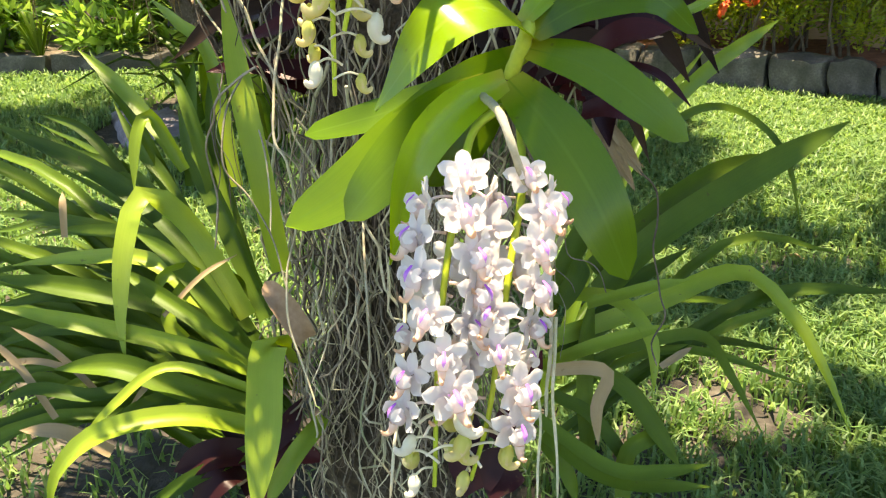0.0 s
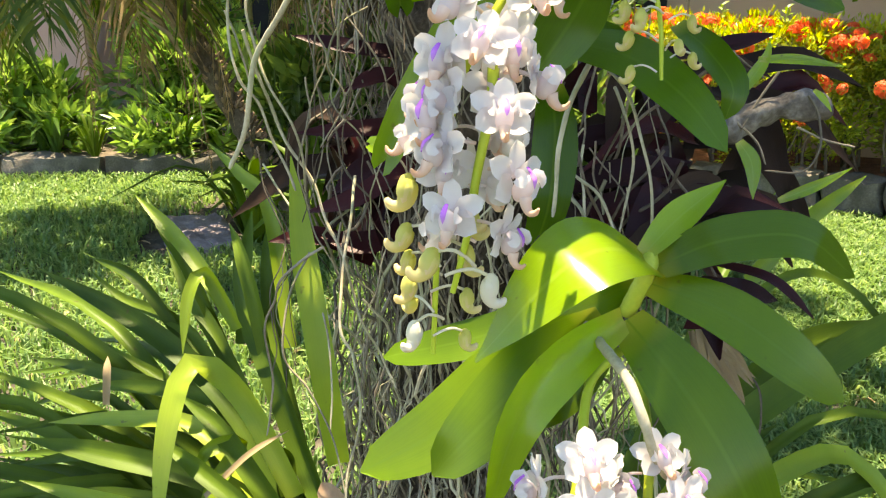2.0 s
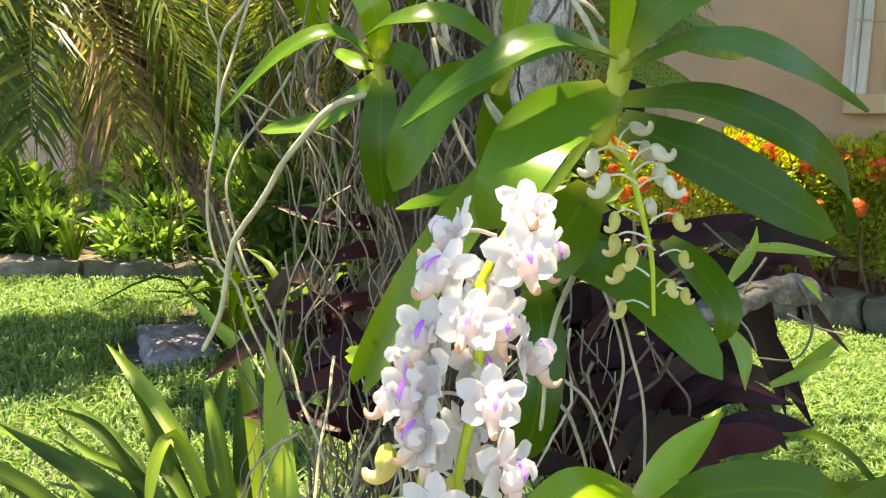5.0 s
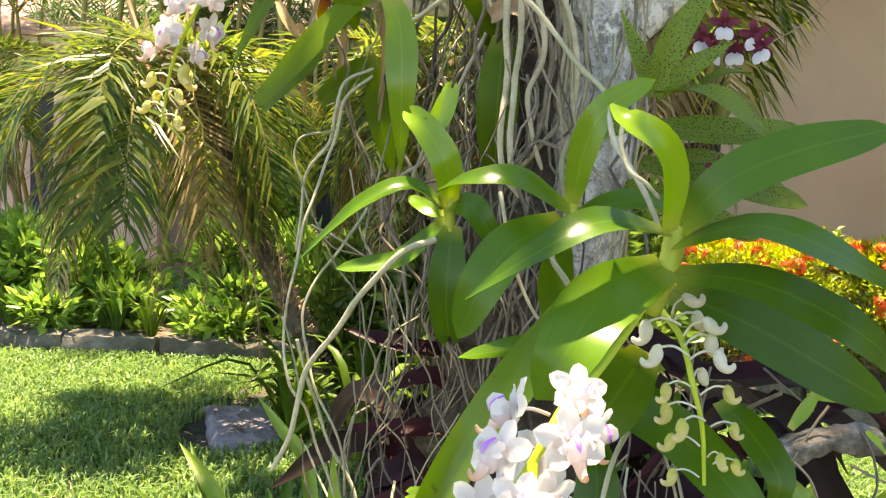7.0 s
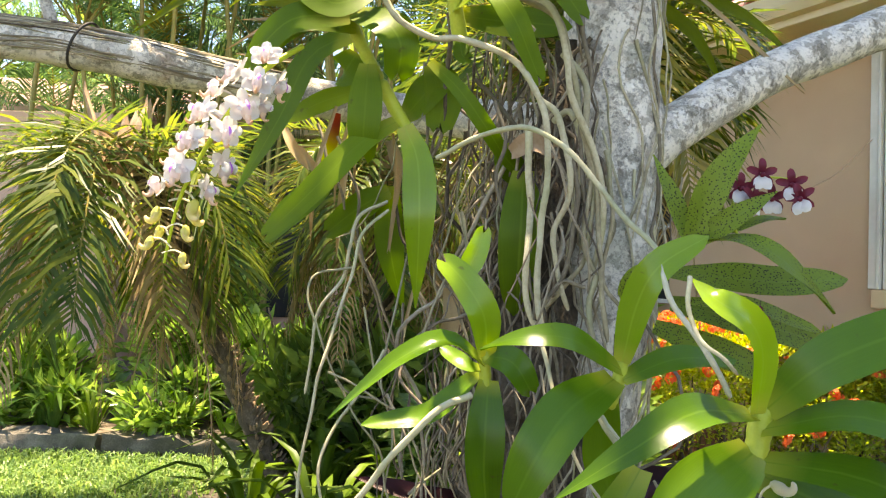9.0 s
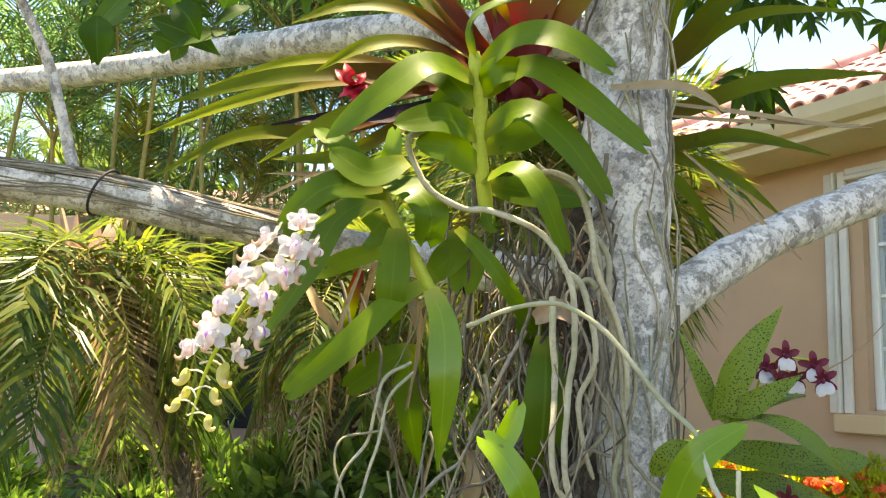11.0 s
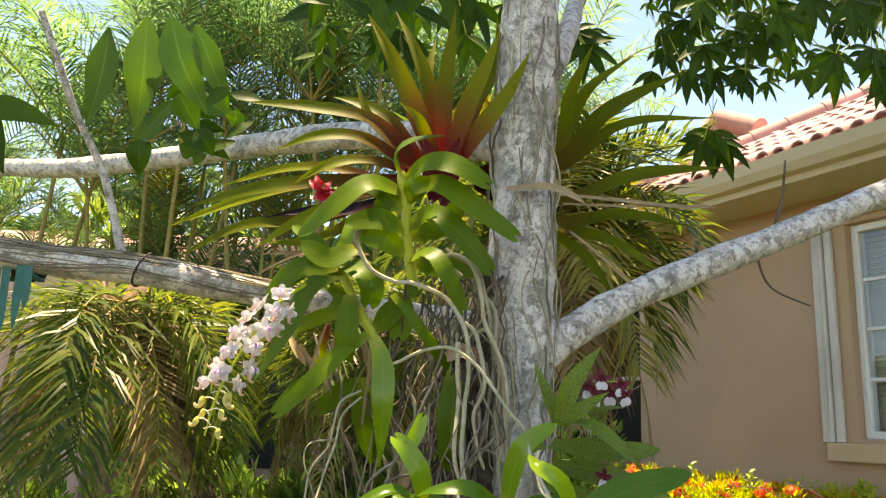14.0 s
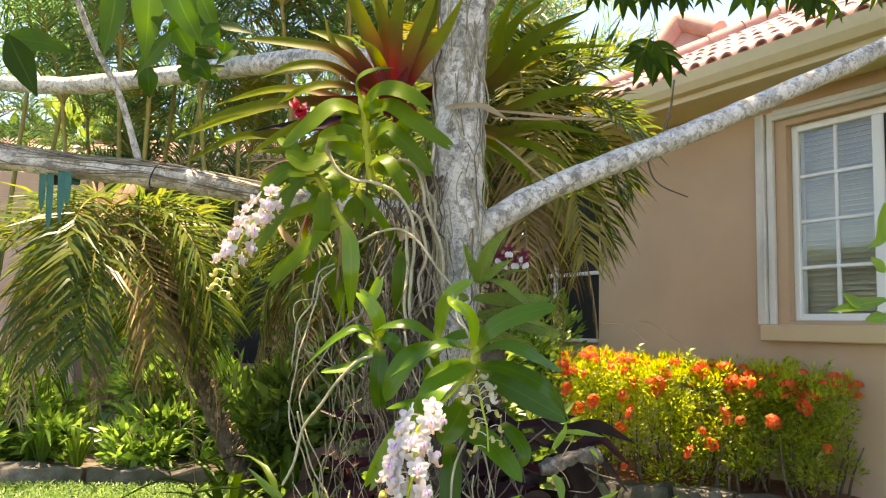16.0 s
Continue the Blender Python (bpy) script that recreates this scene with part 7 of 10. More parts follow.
root(orchid_upper, 0.0030, (-0.195, 0.813, 1.387), (-0.214, 0.806, 1.372), (-0.210, 0.811, 1.353), (-0.192, 0.808, 1.325), (-0.163, 0.812, 1.312), (-0.139, 0.803, 1.310), (-0.103, 0.797, 1.295), (-0.079, 0.792, 1.273), (-0.062, 0.792, 1.237), (-0.061, 0.795, 1.185), (-0.065, 0.798, 1.135), (-0.065, 0.800, 1.086), (-0.056, 0.798, 1.054), tip=0.9, mat=FRESH_ROOT)
root(orchid_upper, 0.0030, (-0.074, 0.830, 1.325), (-0.093, 0.816, 1.339), (-0.087, 0.804, 1.348), (-0.060, 0.797, 1.333), (-0.046, 0.798, 1.293), (-0.040, 0.798, 1.255), (-0.019, 0.810, 1.209), (-0.010, 0.810, 1.168), (-0.015, 0.824, 1.116), tip=0.9, mat=FRESH_ROOT)
root(orchid_upper, 0.0022, (-0.153, 0.791, 1.203), (-0.127, 0.770, 1.213), (-0.097, 0.749, 1.221), (-0.076, 0.730, 1.218), (-0.052, 0.712, 1.199), (-0.032, 0.695, 1.173), (-0.013, 0.678, 1.145), (0.004, 0.661, 1.123), (0.009, 0.644, 1.094), (0.018, 0.626, 1.075), (0.029, 0.608, 1.055), (0.036, 0.600, 1.040), tip=0.85, mat=FRESH_ROOT)
root(orchid_upper, 0.0030, (-0.052, 0.851, 1.249), (-0.040, 0.839, 1.254), (-0.029, 0.836, 1.227), (-0.031, 0.852, 1.167), (-0.035, 0.855, 1.113), mat=FRESH_ROOT)
root(orchid_upper, 0.0026, (-0.132, 0.852, 1.317), (-0.145, 0.847, 1.337), (-0.141, 0.840, 1.365), mat=FRESH_ROOT)

# ---- spotted orchid with wine-red flowers ----
orchid_spotted = thing("orchid", (0.056, 0.748, 1.140), "spotted-leaved orchid with wine-red and white flowers", "orchid", "orchids on the tree")
leaf(orchid_spotted, SPOTTED, 0.0259, (0.048, 0.748, 1.136), (0.058, 0.735, 1.171), (0.072, 0.732, 1.198), (0.096, 0.739, 1.228), face=(-0.4, -1, 0.2), end='point', fold=0.4)
leaf(orchid_spotted, SPOTTED, 0.0176, (0.046, 0.748, 1.136), (0.034, 0.754, 1.171), (0.020, 0.760, 1.206), face=(0.3, -1, 0.2), end='point', fold=0.3)
leaf(orchid_spotted, SPOTTED, 0.0238, (0.052, 0.748, 1.141), (0.077, 0.708, 1.137), (0.106, 0.691, 1.115), (0.138, 0.704, 1.088), face=(0.1, -0.7, 1), end='round', fold=0.15)
leaf(orchid_spotted, SPOTTED, 0.0215, (0.052, 0.748, 1.136), (0.071, 0.717, 1.154), (0.100, 0.715, 1.174), face=(-0.2, -1, 0.5), end='point', fold=0.3)
leaf(orchid_spotted, SPOTTED, 0.0291, (0.041, 0.771, 1.113), (0.072, 0.741, 1.111), (0.116, 0.732, 1.109), (0.163, 0.742, 1.113), face=(0, -0.8, 0.6), end='round', fold=0.15)
leaf(orchid_spotted, SPOTTED, 0.0188, (0.056, 0.773, 1.091), (0.094, 0.754, 1.090), (0.158, 0.777, 1.071), face=(0, -0.8, 0.8), end='round')
leaf(orchid_spotted, SPOTTED, 0.0185, (0.031, 0.751, 1.113), (0.007, 0.741, 1.108), (-0.003, 0.753, 1.090), face=(0, -1, 0.3), end='round')
leaf(orchid_spotted, SPOTTED, 0.0113, (0.078, 0.748, 1.146), (0.100, 0.747, 1.156), (0.126, 0.767, 1.160), face=(0, -0.6, 1), end='point')
leaf(orchid_spotted, SPOTTED, 0.0284, (0.049, 0.814, 1.088), (0.109, 0.806, 1.077), (0.192, 0.819, 1.056), face=(0, -1, 0.4), end='round')
leaf(orchid_spotted, SPOTTED, 0.0260, (0.036, 0.816, 1.068), (0.091, 0.809, 1.048), (0.154, 0.822, 1.025), face=(0, -1, 0.4), end='round')
root(orchid_spotted, 0.0013, (0.081, 0.741, 1.142), (0.075, 0.740, 1.159), (0.081, 0.738, 1.177), (0.096, 0.737, 1.187), (0.120, 0.737, 1.187), mat=SPIKE, name="flower_stem")
root(orchid_spotted, 0.0006, (0.134, 0.748, 1.180), (0.157, 0.747, 1.194), (0.181, 0.745, 1.220), mat=HUSK, name="dry_stalk", wob=0.001)
root(orchid_spotted, 0.0008, (0.301, 0.736, 1.082), (0.328, 0.737, 1.076), (0.365, 0.740, 1.050), (0.398, 0.742, 1.027), mat=HUSK, name="dry_stalk", wob=0.001)
root(orchid_spotted, 0.0007, (0.239, 0.736, 1.077), (0.284, 0.737, 1.072), (0.320, 0.740, 1.043), mat=HUSK, name="dry_stalk", wob=0.001)
wine_flower(orchid_spotted, (0.078, 0.732, 1.178), 0.20)
wine_flower(orchid_spotted, (0.094, 0.732, 1.189), 0.00)
wine_flower(orchid_spotted, (0.117, 0.733, 1.182), -0.30)
wine_flower(orchid_spotted, (0.086, 0.728, 1.170), 0.60)
wine_flower(orchid_spotted, (0.105, 0.742, 1.172), -0.1)
wine_flower(orchid_spotted, (0.121, 0.726, 1.171), -0.7)
wine_flower(orchid_spotted, (0.097, 0.743, 1.079), 0.40)

# ---- big bromeliad in the crotch of the tree ----
bromeliad_big = thing("bromeliad", (-0.115, 0.930, 1.470), "large olive bromeliad with red leaf bases in the tree crotch", "bromeliad")
leaf(bromeliad_big, BROMELIAD, 0.0342, (-0.121, 0.920, 1.512), (-0.149, 0.894, 1.577), (-0.189, 0.883, 1.662), (-0.232, 0.893, 1.741), face=(0.2, -1, 0.15), end='point', fold=0.25, base=0.7, thick=0.0014, n=18)
leaf(bromeliad_big, BROMELIAD, 0.0270, (-0.118, 0.948, 1.526), (-0.131, 0.946, 1.623), (-0.162, 0.954, 1.713), (-0.200, 0.975, 1.794), face=(0.1, -1, 0.15), end='point', fold=0.25, base=0.7, thick=0.0014, n=18)
leaf(bromeliad_big, BROMELIAD, 0.0277, (-0.109, 0.929, 1.520), (-0.111, 0.916, 1.620), (-0.105, 0.919, 1.696), (-0.100, 0.932, 1.776), face=(0, -1, 0.15), end='point', fold=0.25, base=0.7, thick=0.0014, n=18)
leaf(bromeliad_big, BROMELIAD, 0.0312, (-0.100, 0.921, 1.513), (-0.074, 0.893, 1.592), (-0.051, 0.891, 1.651), (-0.029, 0.906, 1.724), face=(-0.2, -1, 0.2), end='point', fold=0.25, base=0.7, thick=0.0014, n=18)
leaf(bromeliad_big, BROMELIAD, 0.0322, (-0.091, 0.922, 1.509), (-0.051, 0.891, 1.561), (-0.015, 0.881, 1.611), (0.017, 0.887, 1.681), face=(-0.25, -1, 0.25), end='point', fold=0.25, base=0.7, thick=0.0014, n=18)
leaf(bromeliad_big, BROMELIAD, 0.0242, (-0.120, 0.910, 1.513), (-0.136, 0.871, 1.542), (-0.148, 0.856, 1.561), (-0.172, 0.851, 1.579), face=(0.2, -1, 0.3), end='point', fold=0.25, base=0.7, thick=0.0014, n=18)
leaf(bromeliad_big, BROMELIAD, 0.0242, (-0.114, 0.956, 1.534), (-0.136, 0.968, 1.613), (-0.142, 0.982, 1.687), (-0.133, 1.006, 1.761), face=(0.1, -1, 0.15), end='point', fold=0.25, base=0.7, thick=0.0014, n=18)
leaf(bromeliad_big, BROMELIAD, 0.0266, (-0.097, 0.967, 1.534), (-0.065, 0.996, 1.637), (-0.030, 1.018, 1.728), (-0.032, 1.037, 1.822), face=(-0.1, -1, 0.15), end='point', fold=0.25, base=0.7, thick=0.0014, n=18)
leaf(bromeliad_big, BROMELIAD_GREEN, 0.0242, (-0.142, 0.919, 1.511), (-0.211, 0.875, 1.559), (-0.290, 0.849, 1.566), (-0.389, 0.844, 1.571), face=(0, -1, 0.45), end='strap', fold=0.25, base=0.7, thick=0.0014, n=18)
leaf(bromeliad_big, BROMELIAD_GREEN, 0.0228, (-0.150, 0.921, 1.503), (-0.227, 0.880, 1.534), (-0.289, 0.858, 1.526), (-0.345, 0.860, 1.506), face=(0, -1, 0.45), end='strap', fold=0.25, base=0.7, thick=0.0014, n=18)
leaf(bromeliad_big, BROMELIAD_GREEN, 0.0214, (-0.151, 0.932, 1.497), (-0.210, 0.888, 1.502), (-0.263, 0.868, 1.490), (-0.319, 0.872, 1.460), face=(0, -1, 0.45), end='strap', fold=0.25, base=0.7, thick=0.0014, n=18)
leaf(bromeliad_big, BROMELIAD_GREEN, 0.0263, (-0.154, 0.925, 1.486), (-0.260, 0.902, 1.474), (-0.359, 0.901, 1.463), (-0.486, 0.922, 1.435), face=(0, -1, 0.45), end='strap', fold=0.25, base=0.7, thick=0.0014, n=18)
leaf(bromeliad_big, BROMELIAD_GREEN, 0.0224, (-0.164, 0.956, 1.482), (-0.309, 0.978, 1.494), (-0.433, 1.008, 1.472), (-0.561, 1.042, 1.434), face=(0, -1, 0.45), end='strap', fold=0.25, base=0.7, thick=0.0014, n=18)
leaf(bromeliad_big, BROMELIAD_GREEN, 0.0222, (-0.173, 0.958, 1.473), (-0.305, 0.981, 1.435), (-0.428, 1.008, 1.429), (-0.545, 1.054, 1.385), face=(0, -1, 0.45), end='strap', fold=0.25, base=0.7, thick=0.0014, n=18)
leaf(bromeliad_big, BROMELIAD_GREEN, 0.0238, (-0.145, 0.956, 1.529), (-0.197, 0.960, 1.594), (-0.245, 0.971, 1.626), (-0.294, 0.985, 1.644), face=(0, -1, 0.45), end='strap', fold=0.25, base=0.7, thick=0.0014, n=18)
leaf(bromeliad_big, BROMELIAD_GREEN, 0.0212, (-0.153, 0.928, 1.470), (-0.228, 0.934, 1.429), (-0.298, 0.959, 1.398), (-0.383, 0.986, 1.398), face=(0, -1, 0.45), end='strap', fold=0.25, base=0.7, thick=0.0014, n=18)
leaf(bromeliad_big, BROMELIAD_GREEN, 0.0270, (-0.062, 1.021, 1.530), (0.072, 1.031, 1.556), (0.143, 0.987, 1.628), (0.262, 0.958, 1.688), face=(0.3, -1, 0.3), end='strap', fold=0.25, base=0.7, thick=0.0014, n=18)
leaf(bromeliad_big, BROMELIAD_GREEN, 0.0211, (-0.062, 1.021, 1.530), (0.074, 1.052, 1.554), (0.176, 1.021, 1.622), (0.322, 1.013, 1.636), face=(0, -1, 0.45), end='strap', fold=0.25, base=0.7, thick=0.0014, n=18)
leaf(bromeliad_big, BROMELIAD_GREEN, 0.0281, (-0.061, 1.023, 1.521), (0.077, 1.035, 1.495), (0.187, 0.992, 1.525), (0.326, 0.974, 1.538), face=(0, -1, 0.45), end='strap', fold=0.25, base=0.7, thick=0.0014, n=18)
leaf(bromeliad_big, BROMELIAD_GREEN, 0.0246, (-0.061, 1.025, 1.512), (0.076, 1.062, 1.467), (0.182, 1.063, 1.482), (0.304, 1.072, 1.467), face=(0, -1, 0.45), end='strap', fold=0.25, base=0.7, thick=0.0014, n=18)
leaf(bromeliad_big, BROMELIAD_GREEN, 0.0250, (-0.061, 1.023, 1.521), (0.074, 1.056, 1.585), (0.094, 1.035, 1.678), (0.132, 1.036, 1.772), face=(-0.3, -1, 0.3), end='strap', fold=0.25, base=0.7, thick=0.0014, n=18)
leaf(bromeliad_big, BROMELIAD_GREEN, 0.0233, (-0.061, 1.025, 1.512), (0.078, 1.087, 1.447), (0.132, 1.098, 1.412), (0.184, 1.134, 1.353), face=(0, -1, 0.45), end='strap', fold=0.25, base=0.7, thick=0.0014, n=18)
leaf(bromeliad_big, BROMELIAD_GREEN, 0.0233, (-0.061, 1.025, 1.512), (0.078, 1.083, 1.465), (0.178, 1.093, 1.441), (0.269, 1.128, 1.394), face=(0, -1, 0.45), end='strap', fold=0.25, base=0.7, thick=0.0014, n=18)
leaf(bromeliad_big, BROMELIAD_GREEN, 0.0240, (-0.062, 1.021, 1.530), (0.075, 1.070, 1.610), (0.128, 1.071, 1.705), (0.208, 1.079, 1.775), face=(-0.3, -1, 0.3), end='strap', fold=0.25, base=0.7, thick=0.0014, n=18)
leaf(bromeliad_big, BROMELIAD_GREEN, 0.0203, (-0.158, 0.926, 1.478), (-0.234, 0.908, 1.452), (-0.306, 0.903, 1.418), (-0.381, 0.920, 1.373), face=(0, -1, 0.45), end='strap', fold=0.25, base=0.7, thick=0.0014, n=18)
leaf(bromeliad_big, BROMELIAD_GREEN, 0.0183, (-0.149, 0.925, 1.486), (-0.207, 0.886, 1.463), (-0.260, 0.872, 1.428), (-0.294, 0.881, 1.383), face=(0, -1, 0.45), end='strap', fold=0.25, base=0.7, thick=0.0014, n=18)
leaf(bromeliad_big, BROMELIAD, 0.0200, (-0.139, 0.940, 1.510), (-0.192, 0.928, 1.553), (-0.230, 0.937, 1.597), (-0.254, 0.952, 1.661), face=(0, -1, 0.45), end='point', fold=0.25, base=0.7, thick=0.0014, n=18)
leaf(bromeliad_big, BROMELIAD_GREEN, 0.0194, (-0.164, 0.957, 1.478), (-0.276, 0.983, 1.520), (-0.373, 1.009, 1.526), (-0.486, 1.049, 1.507), face=(0, -1, 0.45), end='strap', fold=0.25, base=0.7, thick=0.0014, n=18)
leaf(bromeliad_big, MAROON, 0.0279, (-0.145, 0.929, 1.470), (-0.231, 0.951, 1.447), (-0.306, 0.978, 1.451), (-0.387, 0.987, 1.439), face=(0, -1, 0.45), end='point', fold=0.25, base=0.7, thick=0.0014, n=18)
leaf(bromeliad_big, RED_SHEATH, 0.0388, (-0.114, 0.931, 1.467), (-0.126, 0.889, 1.506), (-0.139, 0.870, 1.539), face=(0, -1, 0.2), fold=0.4, base=0.9, end='point')
leaf(bromeliad_big, RED_SHEATH, 0.0388, (-0.107, 0.932, 1.461), (-0.097, 0.893, 1.496), (-0.084, 0.872, 1.536), face=(0, -1, 0.2), fold=0.4, base=0.9, end='point')
leaf(bromeliad_big, RED_SHEATH, 0.0323, (-0.111, 0.925, 1.451), (-0.107, 0.902, 1.457), (-0.119, 0.888, 1.472), face=(0, -1, 0.2), fold=0.4, base=0.9, end='point')
leaf(bromeliad_big, RED_SHEATH, 0.0323, (-0.097, 0.928, 1.439), (-0.078, 0.902, 1.459), (-0.097, 0.888, 1.473), face=(0, -1, 0.2), fold=0.4, base=0.9, end='point')
bromeliad_flower = thing("bromeliad_flower_head", (-0.283, 0.899, 1.459), "bright red bromeliad flower head among leaves", "flower")
leaf(bromeliad_flower, RED_BRACT, 0.0153, (-0.282, 0.910, 1.460), (-0.291, 0.889, 1.462), (-0.303, 0.896, 1.474), face=(0, -1, 0.3), end='point', fold=0.3)
leaf(bromeliad_flower, RED_BRACT, 0.0153, (-0.282, 0.910, 1.460), (-0.286, 0.888, 1.465), (-0.293, 0.894, 1.481), face=(0, -1, 0.3), end='point', fold=0.3)
leaf(bromeliad_flower, RED_BRACT, 0.0153, (-0.282, 0.910, 1.460), (-0.275, 0.889, 1.461), (-0.270, 0.897, 1.473), face=(0, -1, 0.3), end='point', fold=0.3)
leaf(bromeliad_flower, RED_BRACT, 0.0153, (-0.282, 0.910, 1.460), (-0.271, 0.891, 1.455), (-0.263, 0.900, 1.461), face=(0, -1, 0.3), end='point', fold=0.3)
leaf(bromeliad_flower, RED_BRACT, 0.0153, (-0.282, 0.910, 1.460), (-0.282, 0.893, 1.445), (-0.284, 0.905, 1.440), face=(0, -1, 0.3), end='point', fold=0.3)
leaf(bromeliad_flower, RED_BRACT, 0.0153, (-0.282, 0.910, 1.460), (-0.288, 0.892, 1.448), (-0.298, 0.903, 1.446), face=(0, -1, 0.3), end='point', fold=0.3)
leaf(bromeliad_flower, RED_BRACT, 0.0153, (-0.282, 0.910, 1.460), (-0.274, 0.894, 1.444), (-0.268, 0.906, 1.438), face=(0, -1, 0.3), end='point', fold=0.3)
leaf(bromeliad_flower, RED_BRACT, 0.0153, (-0.282, 0.910, 1.460), (-0.280, 0.890, 1.458), (-0.281, 0.898, 1.466), face=(0, -1, 0.3), end='point', fold=0.3)
dry_leaves = thing("dry_leaf_bundle", (0.109, 0.949, 1.480), "dry straw-coloured dead leaves hanging from the bromeliad", "dead leaves")
leaf(dry_leaves, DRY_LEAF, 0.0124, (-0.015, 0.881, 1.462), (0.045, 0.871, 1.464), (0.080, 0.865, 1.449), (0.100, 0.878, 1.441), face=(0, -1, 0.3), end='strap', fold=0.5, base=0.6, name='dry_leaf')
leaf(dry_leaves, DRY_LEAF, 0.0071, (0.069, 0.979, 1.488), (0.154, 0.981, 1.482), (0.251, 0.994, 1.478), (0.320, 1.004, 1.481), face=(0, -1, 0.3), end='strap', fold=0.5, base=0.6, name='dry_leaf')
leaf(dry_leaves, DRY_LEAF, 0.0056, (0.077, 0.983, 1.474), (0.169, 0.984, 1.473), (0.306, 1.003, 1.484), face=(0, -1, 0.3), end='strap', fold=0.5, base=0.6, name='dry_leaf')
leaf(dry_leaves, DRY_LEAF, 0.0069, (-0.220, 0.982, 1.384), (-0.296, 0.982, 1.382), (-0.384, 0.972, 1.377), face=(0, -1, 0.3), end='strap', fold=0.5, base=0.6, name='dry_leaf')
leaf(dry_leaves, DRY_LEAF, 0.0055, (0.085, 0.964, 1.426), (0.135, 0.975, 1.389), (0.220, 0.975, 1.312), face=(0, -1, 0.3), end='strap', fold=0.5, base=0.6, name='dry_leaf')
leaf(dry_leaves, DRY_LEAF, 0.0080, (-0.254, 0.977, 1.284), (-0.269, 0.997, 1.205), (-0.282, 1.040, 1.119), face=(0, -1, 0.3), end='strap', fold=0.5, base=0.6, name='dry_leaf')
leaf(dry_leaves, DRY_LEAF, 0.0047, (-0.210, 0.994, 1.222), (-0.216, 1.011, 1.156), (-0.219, 1.028, 1.091), face=(0, -1, 0.3), end='strap', fold=0.5, base=0.6, name='dry_leaf')
leaf(dry_leaves, DRY_LEAF, 0.0094, (-0.318, 0.987, 1.241), (-0.300, 0.994, 1.216), (-0.289, 0.998, 1.201), face=(0, -1, 0.3), end='strap', fold=0.5, base=0.6, name='dry_leaf')
leaf(dry_leaves, DRY_LEAF, 0.0049, (-0.257, 0.876, 1.263), (-0.276, 0.883, 1.197), (-0.282, 0.901, 1.129), face=(0.2, -1, 0.3), end='strap', fold=0.5, base=0.6, name='dry_leaf')
leaf(dry_leaves, DRY_LEAF, 0.0034, (-0.239, 0.895, 1.284), (-0.258, 0.902, 1.211), (-0.261, 0.907, 1.161), face=(0.2, -1, 0.3), end='strap', fold=0.5, base=0.6, name='dry_leaf')
leaf(dry_leaves, DRY_LEAF, 0.0044, (-0.202, 0.880, 1.239), (-0.197, 0.885, 1.190), (-0.203, 0.890, 1.141), face=(0.2, -1, 0.3), end='strap', fold=0.5, base=0.6, name='dry_leaf')
leaf(dry_leaves, DRY_LEAF, 0.0034, (-0.191, 0.901, 1.231), (-0.204, 0.910, 1.141), (-0.209, 0.925, 1.096), face=(0.2, -1, 0.3), end='strap', fold=0.5, base=0.6, name='dry_leaf')
leaf(dry_leaves, DRY_LEAF, 0.0101, (-0.315, 0.908, 1.246), (-0.303, 0.900, 1.226), (-0.287, 0.902, 1.204), face=(0.2, -1, 0.3), end='strap', fold=0.5, base=0.6, name='dry_leaf')
leaf(dry_leaves, DRY_LEAF, 0.0123, (-0.209, 0.910, 1.237), (-0.202, 0.902, 1.219), (-0.198, 0.904, 1.200), face=(0.2, -1, 0.3), end='strap', fold=0.5, base=0.6, name='dry_leaf')
leaf(dry_leaves, DRY_LEAF, 0.0054, (-0.141, 0.885, 1.100), (-0.144, 0.889, 1.068), (-0.154, 0.892, 1.035), face=(0.2, -1, 0.3), end='strap', fold=0.5, base=0.6, name='dry_leaf')
leaf(dry_leaves, DRY_LEAF, 0.0155, (-0.143, 0.856, 1.094), (-0.139, 0.859, 1.065), (-0.143, 0.862, 1.039), face=(0.2, -1, 0.3), end='strap', fold=0.5, base=0.6, name='dry_leaf')
leaf(dry_leaves, HUSK, 0.0204, (-0.089, 0.844, 1.217), (-0.070, 0.833, 1.225), (-0.045, 0.844, 1.214), face=(0.2, -1, 0.3), end='strap', fold=0.5, base=0.6, name='dry_leaf')
leaf(dry_leaves, DRY_LEAF, 0.0038, (-0.174, 0.894, 1.109), (-0.187, 0.901, 1.043), (-0.190, 0.907, 0.989), face=(0.2, -1, 0.3), end='strap', fold=0.5, base=0.6, name='dry_leaf')
leaf(dry_leaves, DRY_LEAF, 0.0034, (-0.243, 0.912, 1.219), (-0.243, 0.918, 1.162), (-0.232, 0.923, 1.117), face=(0.2, -1, 0.3), end='strap', fold=0.5, base=0.6, name='dry_leaf')
leaf(dry_leaves, DRY_LEAF, 0.0042, (-0.294, 0.940, 1.322), (-0.348, 0.939, 1.325), (-0.378, 0.938, 1.330), face=(0.2, -1, 0.3), end='strap', fold=0.5, base=0.6, name='dry_leaf')
leaf(dry_leaves, DRY_LEAF, 0.0035, (-0.246, 0.916, 1.366), (-0.310, 0.915, 1.366), (-0.387, 0.928, 1.330), face=(0.2, -1, 0.3), end='strap', fold=0.5, base=0.6, name='dry_leaf')

